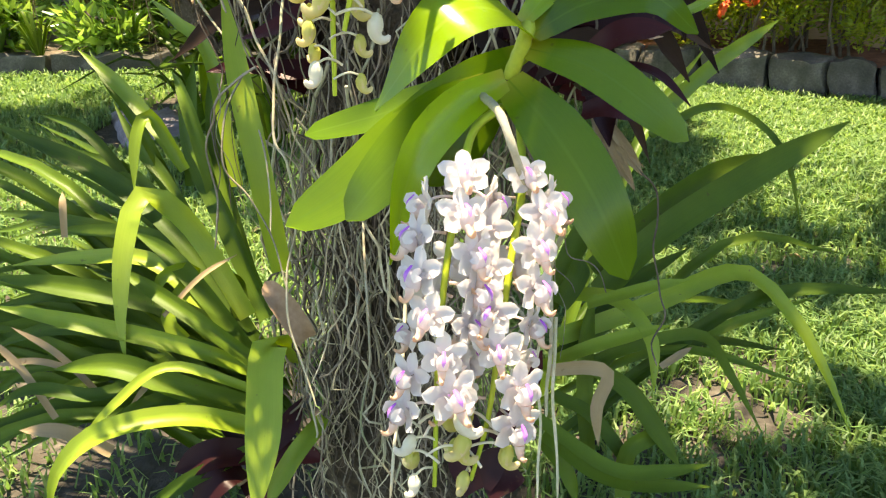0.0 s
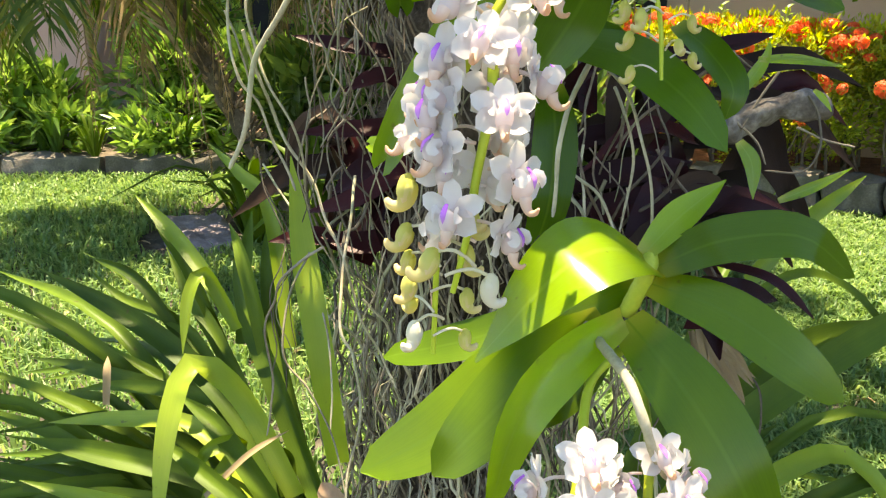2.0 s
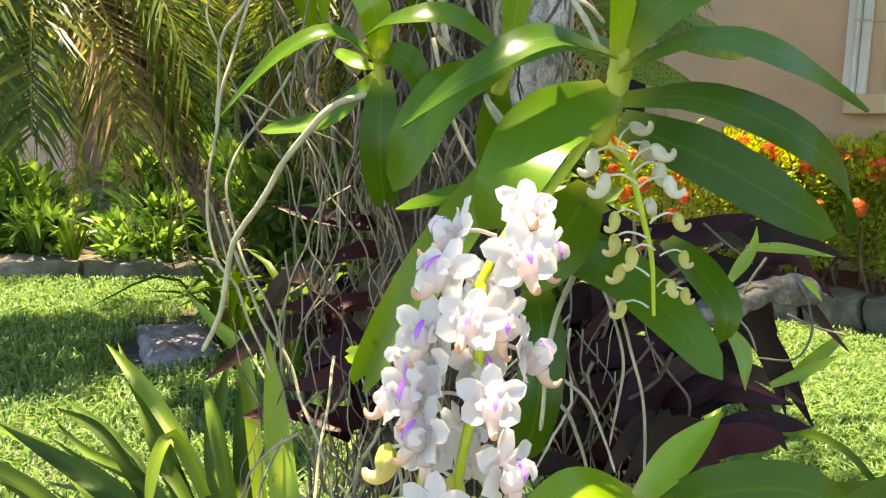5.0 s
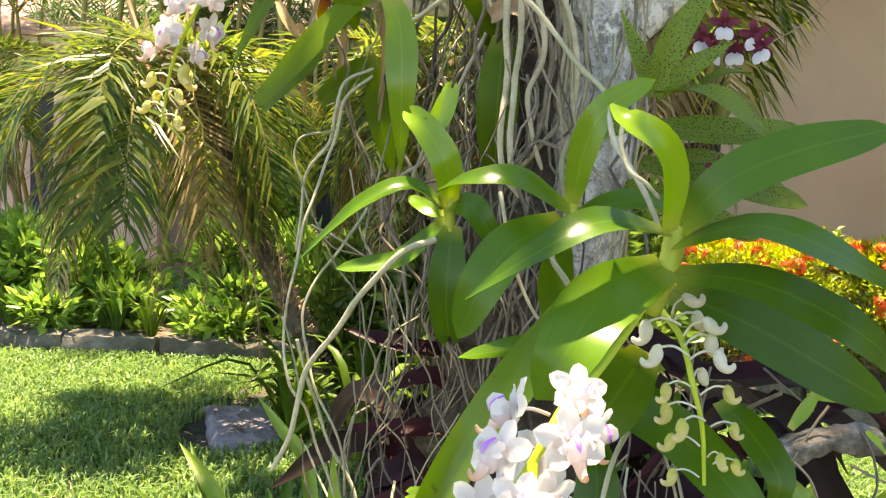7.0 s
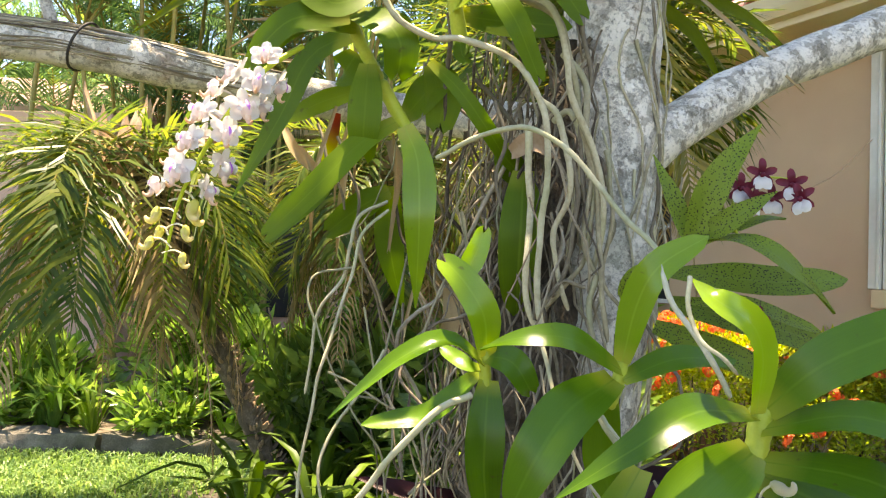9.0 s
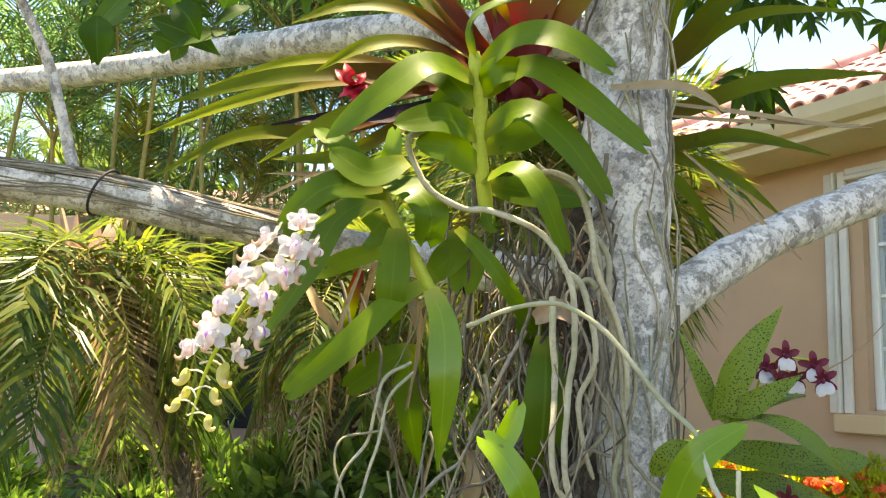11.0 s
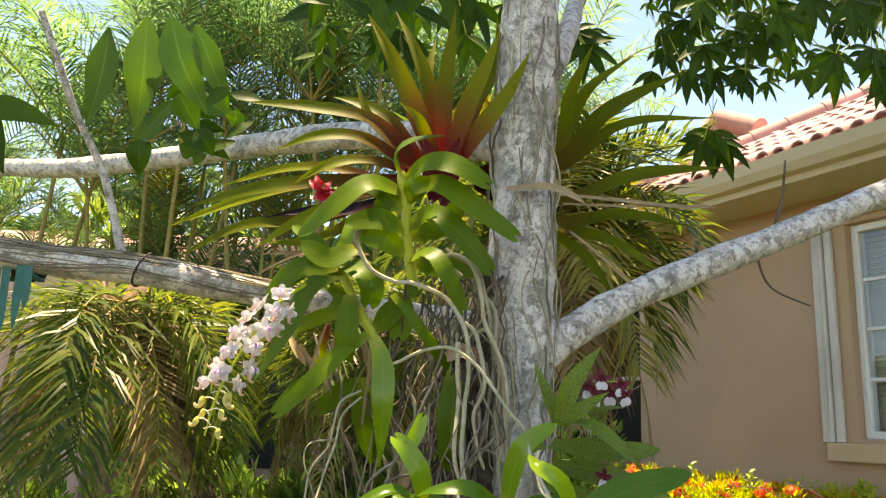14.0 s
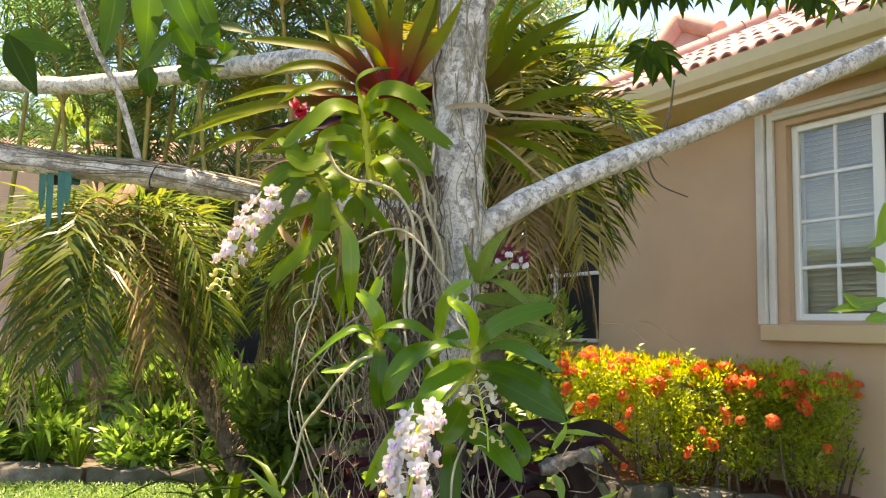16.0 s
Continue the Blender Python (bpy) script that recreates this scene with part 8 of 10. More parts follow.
# ---- long aerial roots ----
long_roots = thing("hanging_roots", (-0.170, 0.800, 1.120), "long pale aerial roots hanging free beside the trunk", "aerial roots")
root(long_roots, 0.0015, (-0.199, 0.844, 1.162), (-0.220, 0.819, 1.135), (-0.225, 0.806, 1.093), (-0.235, 0.792, 1.056), (-0.239, 0.780, 1.031), (-0.246, 0.777, 0.996), (-0.250, 0.764, 0.962), (-0.253, 0.762, 0.928), (-0.243, 0.750, 0.887), (-0.228, 0.750, 0.866), (-0.214, 0.750, 0.830), (-0.200, 0.749, 0.792), tip=0.8)
root(long_roots, 0.0012, (-0.225, 0.827, 1.109), (-0.256, 0.813, 1.103), (-0.260, 0.801, 1.081), (-0.251, 0.800, 1.056), (-0.239, 0.800, 1.028), (-0.223, 0.810, 1.003), (-0.199, 0.823, 0.994))
root(long_roots, 0.0015, (-0.194, 0.816, 1.038), (-0.210, 0.792, 1.004), (-0.228, 0.778, 0.977), (-0.237, 0.765, 0.943), (-0.227, 0.753, 0.907), (-0.215, 0.743, 0.881), (-0.195, 0.742, 0.839), (-0.193, 0.760, 0.789))
root(long_roots, 0.0011, (-0.257, 0.772, 0.941), (-0.245, 0.762, 0.914), (-0.237, 0.760, 0.880), (-0.239, 0.758, 0.846))
root(long_roots, 0.0011, (-0.180, 0.864, 1.131), (-0.189, 0.839, 1.075), (-0.195, 0.824, 1.011), (-0.183, 0.812, 0.960), (-0.192, 0.807, 0.898), (-0.184, 0.804, 0.836), (-0.197, 0.799, 0.774))
root(long_roots, 0.0010, (-0.140, 0.796, 0.944), (-0.161, 0.772, 0.927), (-0.171, 0.769, 0.897), (-0.158, 0.769, 0.868), (-0.180, 0.764, 0.828))
root(long_roots, 0.0011, (-0.216, 0.836, 1.074), (-0.202, 0.834, 1.011), (-0.168, 0.834, 0.959), (-0.151, 0.812, 0.900), (-0.170, 0.807, 0.857))
root(long_roots, 0.0011, (-0.234, 0.776, 1.022), (-0.206, 0.773, 1.009), (-0.173, 0.779, 0.992), (-0.144, 0.786, 0.979))
root(long_roots, 0.0014, (-0.152, 0.774, 0.801), (-0.154, 0.733, 0.756), (-0.156, 0.694, 0.692), (-0.143, 0.684, 0.668), (-0.138, 0.671, 0.613), (-0.149, 0.651, 0.566), (-0.142, 0.630, 0.518), (-0.122, 0.606, 0.461))
root(long_roots, 0.0015, (-0.098, 0.857, 0.792), (-0.083, 0.722, 0.604), (-0.076, 0.664, 0.546), (-0.073, 0.630, 0.493), (-0.081, 0.597, 0.441), (-0.050, 0.577, 0.393))
root(long_roots, 0.0011, (-0.190, 0.747, 0.738), (-0.201, 0.712, 0.709), (-0.204, 0.694, 0.666), (-0.181, 0.682, 0.637), (-0.161, 0.667, 0.604), (-0.146, 0.647, 0.556))
root(long_roots, 0.0012, (-0.263, 0.877, 0.792), (-0.208, 0.802, 0.745), (-0.185, 0.750, 0.700), (-0.167, 0.705, 0.646), (-0.165, 0.684, 0.597))
root(long_roots, 0.0035, (-0.075, 0.832, 1.237), (-0.072, 0.827, 1.191), (-0.076, 0.813, 1.125), (-0.070, 0.808, 1.078), (-0.054, 0.811, 1.054), wob=0.007, mat=FRESH_ROOT)
root(long_roots, 0.0029, (-0.014, 0.816, 1.109), (-0.017, 0.809, 1.080), (-0.009, 0.804, 1.034), wob=0.007, mat=ROOT)
root(long_roots, 0.0025, (-0.060, 0.829, 1.077), (-0.037, 0.826, 1.102), (-0.021, 0.822, 1.148), (-0.022, 0.813, 1.227), wob=0.007, mat=ROOT)
root(long_roots, 0.0030, (-0.096, 0.818, 1.358), (-0.049, 0.823, 1.325), (-0.037, 0.820, 1.257), (-0.021, 0.816, 1.197), (-0.023, 0.823, 1.138), (-0.014, 0.816, 1.109), wob=0.007, mat=ROOT)
root(long_roots, 0.0031, (-0.067, 0.819, 1.261), (-0.053, 0.810, 1.250), (-0.043, 0.804, 1.214), (-0.039, 0.808, 1.176), (-0.052, 0.811, 1.146), (-0.047, 0.816, 1.107), (-0.037, 0.819, 1.078), wob=0.004, mat=FRESH_ROOT)
root(long_roots, 0.0026, (-0.039, 0.805, 1.210), (-0.033, 0.809, 1.176), (-0.035, 0.813, 1.137), (-0.044, 0.816, 1.107), (-0.063, 0.808, 1.082), (-0.067, 0.809, 1.068), wob=0.004, mat=OLD_ROOT)
root(long_roots, 0.0031, (-0.048, 0.825, 1.304), (-0.029, 0.818, 1.278), (-0.025, 0.812, 1.236), (-0.015, 0.817, 1.192), (-0.012, 0.814, 1.128), (-0.004, 0.812, 1.052), wob=0.004, mat=ROOT)
root(long_roots, 0.0024, (-0.027, 0.837, 1.378), (-0.032, 0.832, 1.333), (-0.023, 0.827, 1.285), (-0.031, 0.823, 1.228), (-0.024, 0.820, 1.167), wob=0.004, mat=OLD_ROOT)
root(long_roots, 0.0023, (-0.008, 0.824, 1.219), (-0.002, 0.820, 1.168), (-0.009, 0.816, 1.109), (0.005, 0.809, 1.086), (0.020, 0.800, 1.073), wob=0.004, mat=ROOT)
root(long_roots, 0.0020, (-0.106, 0.848, 1.265), (-0.095, 0.832, 1.226), (-0.104, 0.836, 1.190), (-0.090, 0.831, 1.145), (-0.101, 0.835, 1.104), wob=0.004, mat=OLD_ROOT)
root(long_roots, 0.0020, (-0.133, 0.859, 1.164), (-0.124, 0.853, 1.123), (-0.132, 0.857, 1.081), (-0.123, 0.852, 1.042), wob=0.004, mat=ROOT)
root(long_roots, 0.0019, (-0.023, 0.817, 1.099), (-0.043, 0.816, 1.103), (-0.060, 0.808, 1.083), wob=0.004, mat=OLD_ROOT)
root(long_roots, 0.0018, (-0.202, 0.857, 1.171), (-0.225, 0.838, 1.155), (-0.232, 0.831, 1.130), (-0.235, 0.834, 1.098), (-0.253, 0.827, 1.073), (-0.259, 0.830, 1.038), (-0.265, 0.835, 0.993), wob=0.004, mat=FRESH_ROOT)

# ---- strap-leaved bromeliads at the foot of the tree ----
bromeliad_left = thing("bromeliad", (-0.221, 0.803, 0.342), "big clump of long green strap leaves at the tree foot", "bromeliad", "strap-leaved clumps")
random.seed(55)
leaf(bromeliad_left, STRAP, 0.0255, (-0.218, 0.810, 0.385), (-0.321, 0.893, 0.505), (-0.437, 0.955, 0.574), (-0.603, 1.021, 0.629), face=(0.2, -0.9, 0.6), end='strap', fold=0.55, base=0.85, n=16, thick=0.0013, wave=0.03)
leaf(bromeliad_left, STRAP, 0.0311, (-0.211, 0.831, 0.435), (-0.272, 0.907, 0.536), (-0.325, 0.979, 0.603), (-0.353, 1.029, 0.643), face=(-0.4, -1, 0.2), end='strap', fold=0.55, base=0.85, n=16, thick=0.0013, wave=0.03)
leaf(bromeliad_left, STRAP, 0.0219, (-0.220, 0.790, 0.390), (-0.279, 0.821, 0.463), (-0.331, 0.860, 0.504), (-0.387, 0.899, 0.519), face=(0.1, -0.9, 0.5), end='strap', fold=0.55, base=0.85, n=16, thick=0.0013, wave=0.03)
leaf(bromeliad_left, STRAP, 0.0232, (-0.227, 0.866, 0.416), (-0.285, 0.968, 0.552), (-0.308, 1.026, 0.635), (-0.316, 1.070, 0.686), face=(-0.2, -1, 0.1), end='strap', fold=0.55, base=0.85, n=16, thick=0.0013, wave=0.03)
leaf(bromeliad_left, STRAP_PALE, 0.0262, (-0.238, 0.831, 0.435), (-0.298, 0.855, 0.542), (-0.342, 0.841, 0.586), (-0.355, 0.801, 0.544), (-0.361, 0.769, 0.470), (-0.356, 0.748, 0.421), face=(-0.2, -1, 0.6), end='strap', fold=0.15, base=0.85, n=16, thick=0.0013, wave=0.03)
leaf(bromeliad_left, STRAP_PALE, 0.0163, (-0.323, 0.939, 0.585), (-0.357, 0.945, 0.650), (-0.371, 0.926, 0.632), (-0.376, 0.899, 0.570), face=(-0.2, -1, 0.4), end='strap', fold=0.55, base=0.85, n=16, thick=0.0013, wave=0.03)
leaf(bromeliad_left, STRAP_PALE, 0.0200, (-0.221, 0.787, 0.384), (-0.296, 0.773, 0.427), (-0.401, 0.765, 0.462), (-0.507, 0.774, 0.483), face=(0, -0.8, 0.8), end='strap', fold=0.55, base=0.85, n=16, thick=0.0013, wave=0.03)
leaf(bromeliad_left, STRAP, 0.0275, (-0.250, 0.835, 0.394), (-0.339, 0.853, 0.436), (-0.442, 0.861, 0.457), (-0.565, 0.877, 0.470), face=(0, -0.8, 0.8), end='strap', fold=0.55, base=0.85, n=16, thick=0.0013, wave=0.03)
leaf(bromeliad_left, STRAP, 0.0191, (-0.222, 0.775, 0.406), (-0.276, 0.783, 0.450), (-0.331, 0.806, 0.479), (-0.390, 0.837, 0.501), face=(0.1, -0.9, 0.6), end='strap', fold=0.55, base=0.85, n=16, thick=0.0013, wave=0.03)
leaf(bromeliad_left, STRAP, 0.0274, (-0.229, 0.755, 0.359), (-0.290, 0.737, 0.394), (-0.360, 0.738, 0.424), (-0.436, 0.746, 0.417), face=(0, -0.8, 0.9), end='strap', fold=0.55, base=0.85, n=16, thick=0.0013, wave=0.03)
leaf(bromeliad_left, STRAP_PALE, 0.0247, (-0.214, 0.736, 0.341), (-0.284, 0.708, 0.378), (-0.356, 0.677, 0.383), (-0.404, 0.662, 0.348), (-0.424, 0.649, 0.293), face=(-0.2, -0.7, 1), end='strap', fold=0.55, base=0.85, n=16, thick=0.0013, wave=0.03)
leaf(bromeliad_left, STRAP, 0.0203, (-0.223, 0.755, 0.359), (-0.287, 0.743, 0.383), (-0.346, 0.727, 0.372), (-0.403, 0.710, 0.333), face=(-0.1, -0.7, 1), end='strap', fold=0.55, base=0.85, n=16, thick=0.0013, wave=0.03)
leaf(bromeliad_left, STRAP_PALE, 0.0385, (-0.191, 0.793, 0.395), (-0.191, 0.759, 0.445), (-0.194, 0.724, 0.438), (-0.193, 0.678, 0.383), (-0.201, 0.633, 0.304), face=(0, -1, 0.2), end='strap', fold=0.2, base=0.85, n=16, thick=0.0013, wave=0.03)
leaf(bromeliad_left, STRAP_PALE, 0.0212, (-0.142, 0.750, 0.346), (-0.172, 0.708, 0.324), (-0.202, 0.677, 0.280), face=(-0.2, -1, 0.4), end='strap', fold=0.55, base=0.85, n=16, thick=0.0013, wave=0.03)
leaf(bromeliad_left, STRAP_PALE, 0.0179, (-0.265, 0.949, 0.558), (-0.305, 1.035, 0.707), (-0.348, 1.071, 0.742), (-0.402, 1.118, 0.774), face=(0.2, -1, 0.3), end='strap', fold=0.55, base=0.85, n=16, thick=0.0013, wave=0.03)
leaf(bromeliad_left, STRAP_PALE, 0.0198, (-0.336, 0.977, 0.573), (-0.394, 1.024, 0.633), (-0.447, 1.064, 0.674), (-0.503, 1.100, 0.708), face=(0.2, -1, 0.3), end='strap', fold=0.55, base=0.85, n=16, thick=0.0013, wave=0.03)
leaf(bromeliad_left, STRAP_PALE, 0.0237, (-0.168, 0.725, 0.543), (-0.177, 0.721, 0.635), (-0.195, 0.750, 0.727), (-0.212, 0.788, 0.816), face=(0.3, -1, 0.1), end='strap', fold=0.15, base=0.85, n=16, thick=0.0013, wave=0.03)
leaf(bromeliad_left, STRAP, 0.0180, (-0.329, 0.968, 0.553), (-0.336, 1.023, 0.629), (-0.338, 1.073, 0.695), face=(0, -1, 0.1), end='strap', fold=0.55, base=0.85, n=16, thick=0.0013, wave=0.03)
leaf(bromeliad_left, STRAP_PALE, 0.0215, (-0.264, 0.838, 0.401), (-0.360, 0.892, 0.476), (-0.460, 0.913, 0.476), (-0.564, 0.928, 0.462), face=(0, -0.7, 0.9), end='strap', fold=0.55, base=0.85, n=16, thick=0.0013, wave=0.03)
leaf(bromeliad_left, STRAP, 0.0187, (-0.268, 0.884, 0.407), (-0.359, 0.939, 0.486), (-0.478, 0.964, 0.494), (-0.556, 0.979, 0.480), face=(0, -0.8, 0.8), end='strap', fold=0.55, base=0.85, n=16, thick=0.0013, wave=0.03)
leaf(bromeliad_left, STRAP, 0.0193, (-0.287, 0.902, 0.398), (-0.404, 0.958, 0.479), (-0.530, 0.998, 0.497), (-0.651, 1.049, 0.492), face=(0, -0.8, 0.8), end='strap', fold=0.55, base=0.85, n=16, thick=0.0013, wave=0.03)
leaf(bromeliad_left, STRAP, 0.0178, (-0.293, 0.920, 0.388), (-0.407, 1.016, 0.538), (-0.529, 1.082, 0.568), (-0.587, 1.116, 0.597), face=(0.1, -0.9, 0.6), end='strap', fold=0.55, base=0.85, n=16, thick=0.0013, wave=0.03)
leaf(bromeliad_left, STRAP, 0.0210, (-0.266, 0.902, 0.398), (-0.373, 1.006, 0.541), (-0.433, 1.069, 0.586), (-0.472, 1.111, 0.633), face=(0.1, -0.9, 0.4), end='strap', fold=0.55, base=0.85, n=16, thick=0.0013, wave=0.03)
leaf(bromeliad_left, STRAP_PALE, 0.0189, (-0.306, 0.803, 0.421), (-0.325, 0.813, 0.446), (-0.301, 0.852, 0.485), (-0.331, 0.832, 0.488), (-0.345, 0.819, 0.458), face=(0, -1, 0.3), end='strap', fold=0.55, base=0.85, n=16, thick=0.0013, wave=0.03)
leaf(bromeliad_left, STRAP, 0.0232, (-0.247, 0.840, 0.430), (-0.254, 0.856, 0.468), (-0.261, 0.852, 0.485), face=(0, -1, 0.2), end='strap', fold=0.55, base=0.85, n=16, thick=0.0013, wave=0.03)
leaf(bromeliad_left, STRAP, 0.0187, (-0.248, 0.855, 0.390), (-0.355, 0.945, 0.523), (-0.403, 0.979, 0.527), (-0.373, 0.957, 0.527), face=(0, -1, 0.2), end='strap', fold=0.55, base=0.85, n=16, thick=0.0013, wave=0.03)
leaf(bromeliad_left, STRAP, 0.0184, (-0.230, 0.734, 0.312), (-0.285, 0.698, 0.303), (-0.335, 0.685, 0.275), face=(0, -0.8, 0.8), end='strap', fold=0.55, base=0.85, n=16, thick=0.0013, wave=0.03)
leaf(bromeliad_left, STRAP, 0.0229, (-0.260, 0.836, 0.370), (-0.392, 0.849, 0.404), (-0.494, 0.860, 0.404), (-0.578, 0.858, 0.377), face=(0, -0.7, 0.9), end='strap', fold=0.55, base=0.85, n=16, thick=0.0013, wave=0.03)
leaf(bromeliad_left, STRAP, 0.0161, (-0.319, 0.775, 0.408), (-0.383, 0.735, 0.390), (-0.458, 0.737, 0.397), (-0.508, 0.727, 0.375), face=(0, -0.7, 0.9), end='strap', fold=0.55, base=0.85, n=16, thick=0.0013, wave=0.03)
leaf(bromeliad_left, STRAP_PALE, 0.0119, (-0.215, 0.737, 0.393), (-0.301, 0.730, 0.428), (-0.354, 0.696, 0.401), (-0.392, 0.669, 0.365), face=(0, -0.7, 0.9), end='strap', fold=0.55, base=0.85, n=16, thick=0.0013, wave=0.03)
leaf(bromeliad_left, DRY_LEAF, 0.0089, (-0.449, 0.750, 0.350), (-0.484, 0.764, 0.409), (-0.531, 0.788, 0.440), face=(0, -0.8, 0.8), end='strap', fold=0.3, base=0.85, n=16, thick=0.0013, wave=0.03, name='dry_leaf')
leaf(bromeliad_left, DRY_LEAF, 0.0077, (-0.397, 0.760, 0.373), (-0.443, 0.770, 0.424), (-0.499, 0.791, 0.446), face=(0, -0.8, 0.8), end='strap', fold=0.3, base=0.85, n=16, thick=0.0013, wave=0.03, name='dry_leaf')
leaf(bromeliad_left, DRY_LEAF, 0.0077, (-0.306, 0.773, 0.402), (-0.331, 0.759, 0.396), (-0.365, 0.755, 0.361), face=(0, -0.8, 0.8), end='strap', fold=0.3, base=0.85, n=16, thick=0.0013, wave=0.03, name='dry_leaf')
leaf(bromeliad_left, DRY_LEAF, 0.0064, (-0.325, 0.796, 0.455), (-0.279, 0.805, 0.500), (-0.240, 0.824, 0.519), face=(0, -0.8, 0.8), end='strap', fold=0.3, base=0.85, n=16, thick=0.0013, wave=0.03, name='dry_leaf')
leaf(bromeliad_left, DRY_LEAF, 0.0115, (-0.230, 0.719, 0.276), (-0.272, 0.720, 0.304), (-0.320, 0.729, 0.301), face=(0, -0.8, 0.8), end='strap', fold=0.3, base=0.85, n=16, thick=0.0013, wave=0.03, name='dry_leaf')
leaf(bromeliad_left, DRY_LEAF, 0.0166, (-0.385, 0.734, 0.314), (-0.433, 0.735, 0.341), (-0.491, 0.744, 0.338), face=(0, -0.8, 0.8), end='strap', fold=0.3, base=0.85, n=16, thick=0.0013, wave=0.03, name='dry_leaf')
leaf(bromeliad_left, DRY_LEAF, 0.0077, (-0.416, 0.770, 0.397), (-0.465, 0.767, 0.415), (-0.525, 0.773, 0.405), face=(0, -0.8, 0.8), end='strap', fold=0.3, base=0.85, n=16, thick=0.0013, wave=0.03, name='dry_leaf')
leaf(bromeliad_left, DRY_LEAF, 0.0089, (-0.436, 0.831, 0.540), (-0.433, 0.836, 0.576), (-0.439, 0.852, 0.587), face=(0, -0.8, 0.8), end='strap', fold=0.3, base=0.85, n=16, thick=0.0013, wave=0.03, name='dry_leaf')
leaf(bromeliad_left, STRAP, 0.0195, (-0.286, 0.928, 0.538), (-0.304, 0.947, 0.623), (-0.328, 0.980, 0.676), (-0.346, 1.005, 0.695), face=(-0.2, -1, 0.2), end='strap', fold=0.55, base=0.85, n=16, thick=0.0013, wave=0.03)
leaf(bromeliad_left, STRAP, 0.0157, (-0.395, 1.016, 0.475), (-0.436, 1.031, 0.543), (-0.499, 1.066, 0.603), (-0.577, 1.101, 0.620), face=(0, -1, 0.4), end='strap', fold=0.55, base=0.85, n=16, thick=0.0013, wave=0.03)
leaf(bromeliad_left, STRAP, 0.0157, (-0.374, 1.028, 0.529), (-0.421, 1.050, 0.623), (-0.463, 1.082, 0.671), (-0.497, 1.121, 0.704), face=(0, -1, 0.4), end='strap', fold=0.55, base=0.85, n=16, thick=0.0013, wave=0.03)
bromeliad_right = thing("bromeliad", (0.140, 0.803, 0.337), "clump of arching green strap leaves beside the trunk", "bromeliad", "strap-leaved clumps")
leaf(bromeliad_right, STRAP_PALE, 0.0268, (0.130, 0.830, 0.400), (0.249, 0.889, 0.409), (0.408, 0.997, 0.406), (0.479, 0.973, 0.349), (0.525, 0.942, 0.276), (0.560, 0.908, 0.197), face=(0.2, -0.7, 1), end='strap', fold=0.3, base=0.85, n=16, thick=0.0013, wave=0.03)
leaf(bromeliad_right, STRAP_PALE, 0.0181, (0.110, 0.799, 0.380), (0.172, 0.783, 0.418), (0.256, 0.792, 0.438), face=(0, -0.6, 1), end='strap', fold=0.3, base=0.85, n=16, thick=0.0013, wave=0.03)
leaf(bromeliad_right, STRAP_PALE, 0.0181, (0.141, 0.851, 0.450), (0.196, 0.822, 0.456), (0.230, 0.786, 0.424), (0.234, 0.762, 0.367), face=(0.3, -1, 0.5), end='strap', fold=0.3, base=0.85, n=16, thick=0.0013, wave=0.03)
leaf(bromeliad_right, STRAP, 0.0155, (0.140, 0.813, 0.362), (0.229, 0.827, 0.392), (0.314, 0.857, 0.386), (0.355, 0.856, 0.332), (0.396, 0.826, 0.262), face=(0.2, -0.8, 0.8), end='strap', fold=0.3, base=0.85, n=16, thick=0.0013, wave=0.03)
leaf(bromeliad_right, STRAP, 0.0224, (0.170, 0.799, 0.379), (0.208, 0.780, 0.359), (0.240, 0.762, 0.316), (0.269, 0.743, 0.274), face=(0.2, -1, 0.5), end='strap', fold=0.3, base=0.85, n=16, thick=0.0013, wave=0.03)
leaf(bromeliad_right, STRAP, 0.0377, (0.188, 0.878, 0.436), (0.264, 0.924, 0.492), (0.407, 1.003, 0.547), (0.565, 1.081, 0.598), face=(-0.3, -1, 0.4), end='strap', fold=0.3, base=0.85, n=16, thick=0.0013, wave=0.03)
leaf(bromeliad_right, STRAP, 0.0363, (0.185, 0.907, 0.453), (0.268, 0.970, 0.497), (0.379, 1.051, 0.532), (0.499, 1.111, 0.543), face=(-0.2, -1, 0.5), end='strap', fold=0.3, base=0.85, n=16, thick=0.0013, wave=0.03)
leaf(bromeliad_right, STRAP_PALE, 0.0151, (0.159, 0.801, 0.460), (0.213, 0.790, 0.483), (0.271, 0.795, 0.494), face=(0, -0.6, 1), end='strap', fold=0.3, base=0.85, n=16, thick=0.0013, wave=0.03)
leaf(bromeliad_right, STRAP, 0.0126, (0.259, 0.975, 0.610), (0.348, 1.039, 0.630), (0.427, 1.082, 0.603), (0.474, 1.060, 0.552), (0.494, 1.021, 0.461), face=(0.2, -0.8, 0.8), end='strap', fold=0.3, base=0.85, n=16, thick=0.0013, wave=0.03)
leaf(bromeliad_right, STRAP_PALE, 0.0205, (0.273, 0.987, 0.636), (0.381, 1.113, 0.676), (0.502, 1.220, 0.719), face=(-0.2, -1, 0.4), end='strap', fold=0.3, base=0.85, n=16, thick=0.0013, wave=0.03)
leaf(bromeliad_right, STRAP, 0.0177, (0.100, 0.750, 0.342), (0.179, 0.711, 0.301), (0.242, 0.710, 0.297), (0.296, 0.729, 0.291), face=(0, -0.6, 1), end='strap', fold=0.3, base=0.85, n=16, thick=0.0013, wave=0.03)
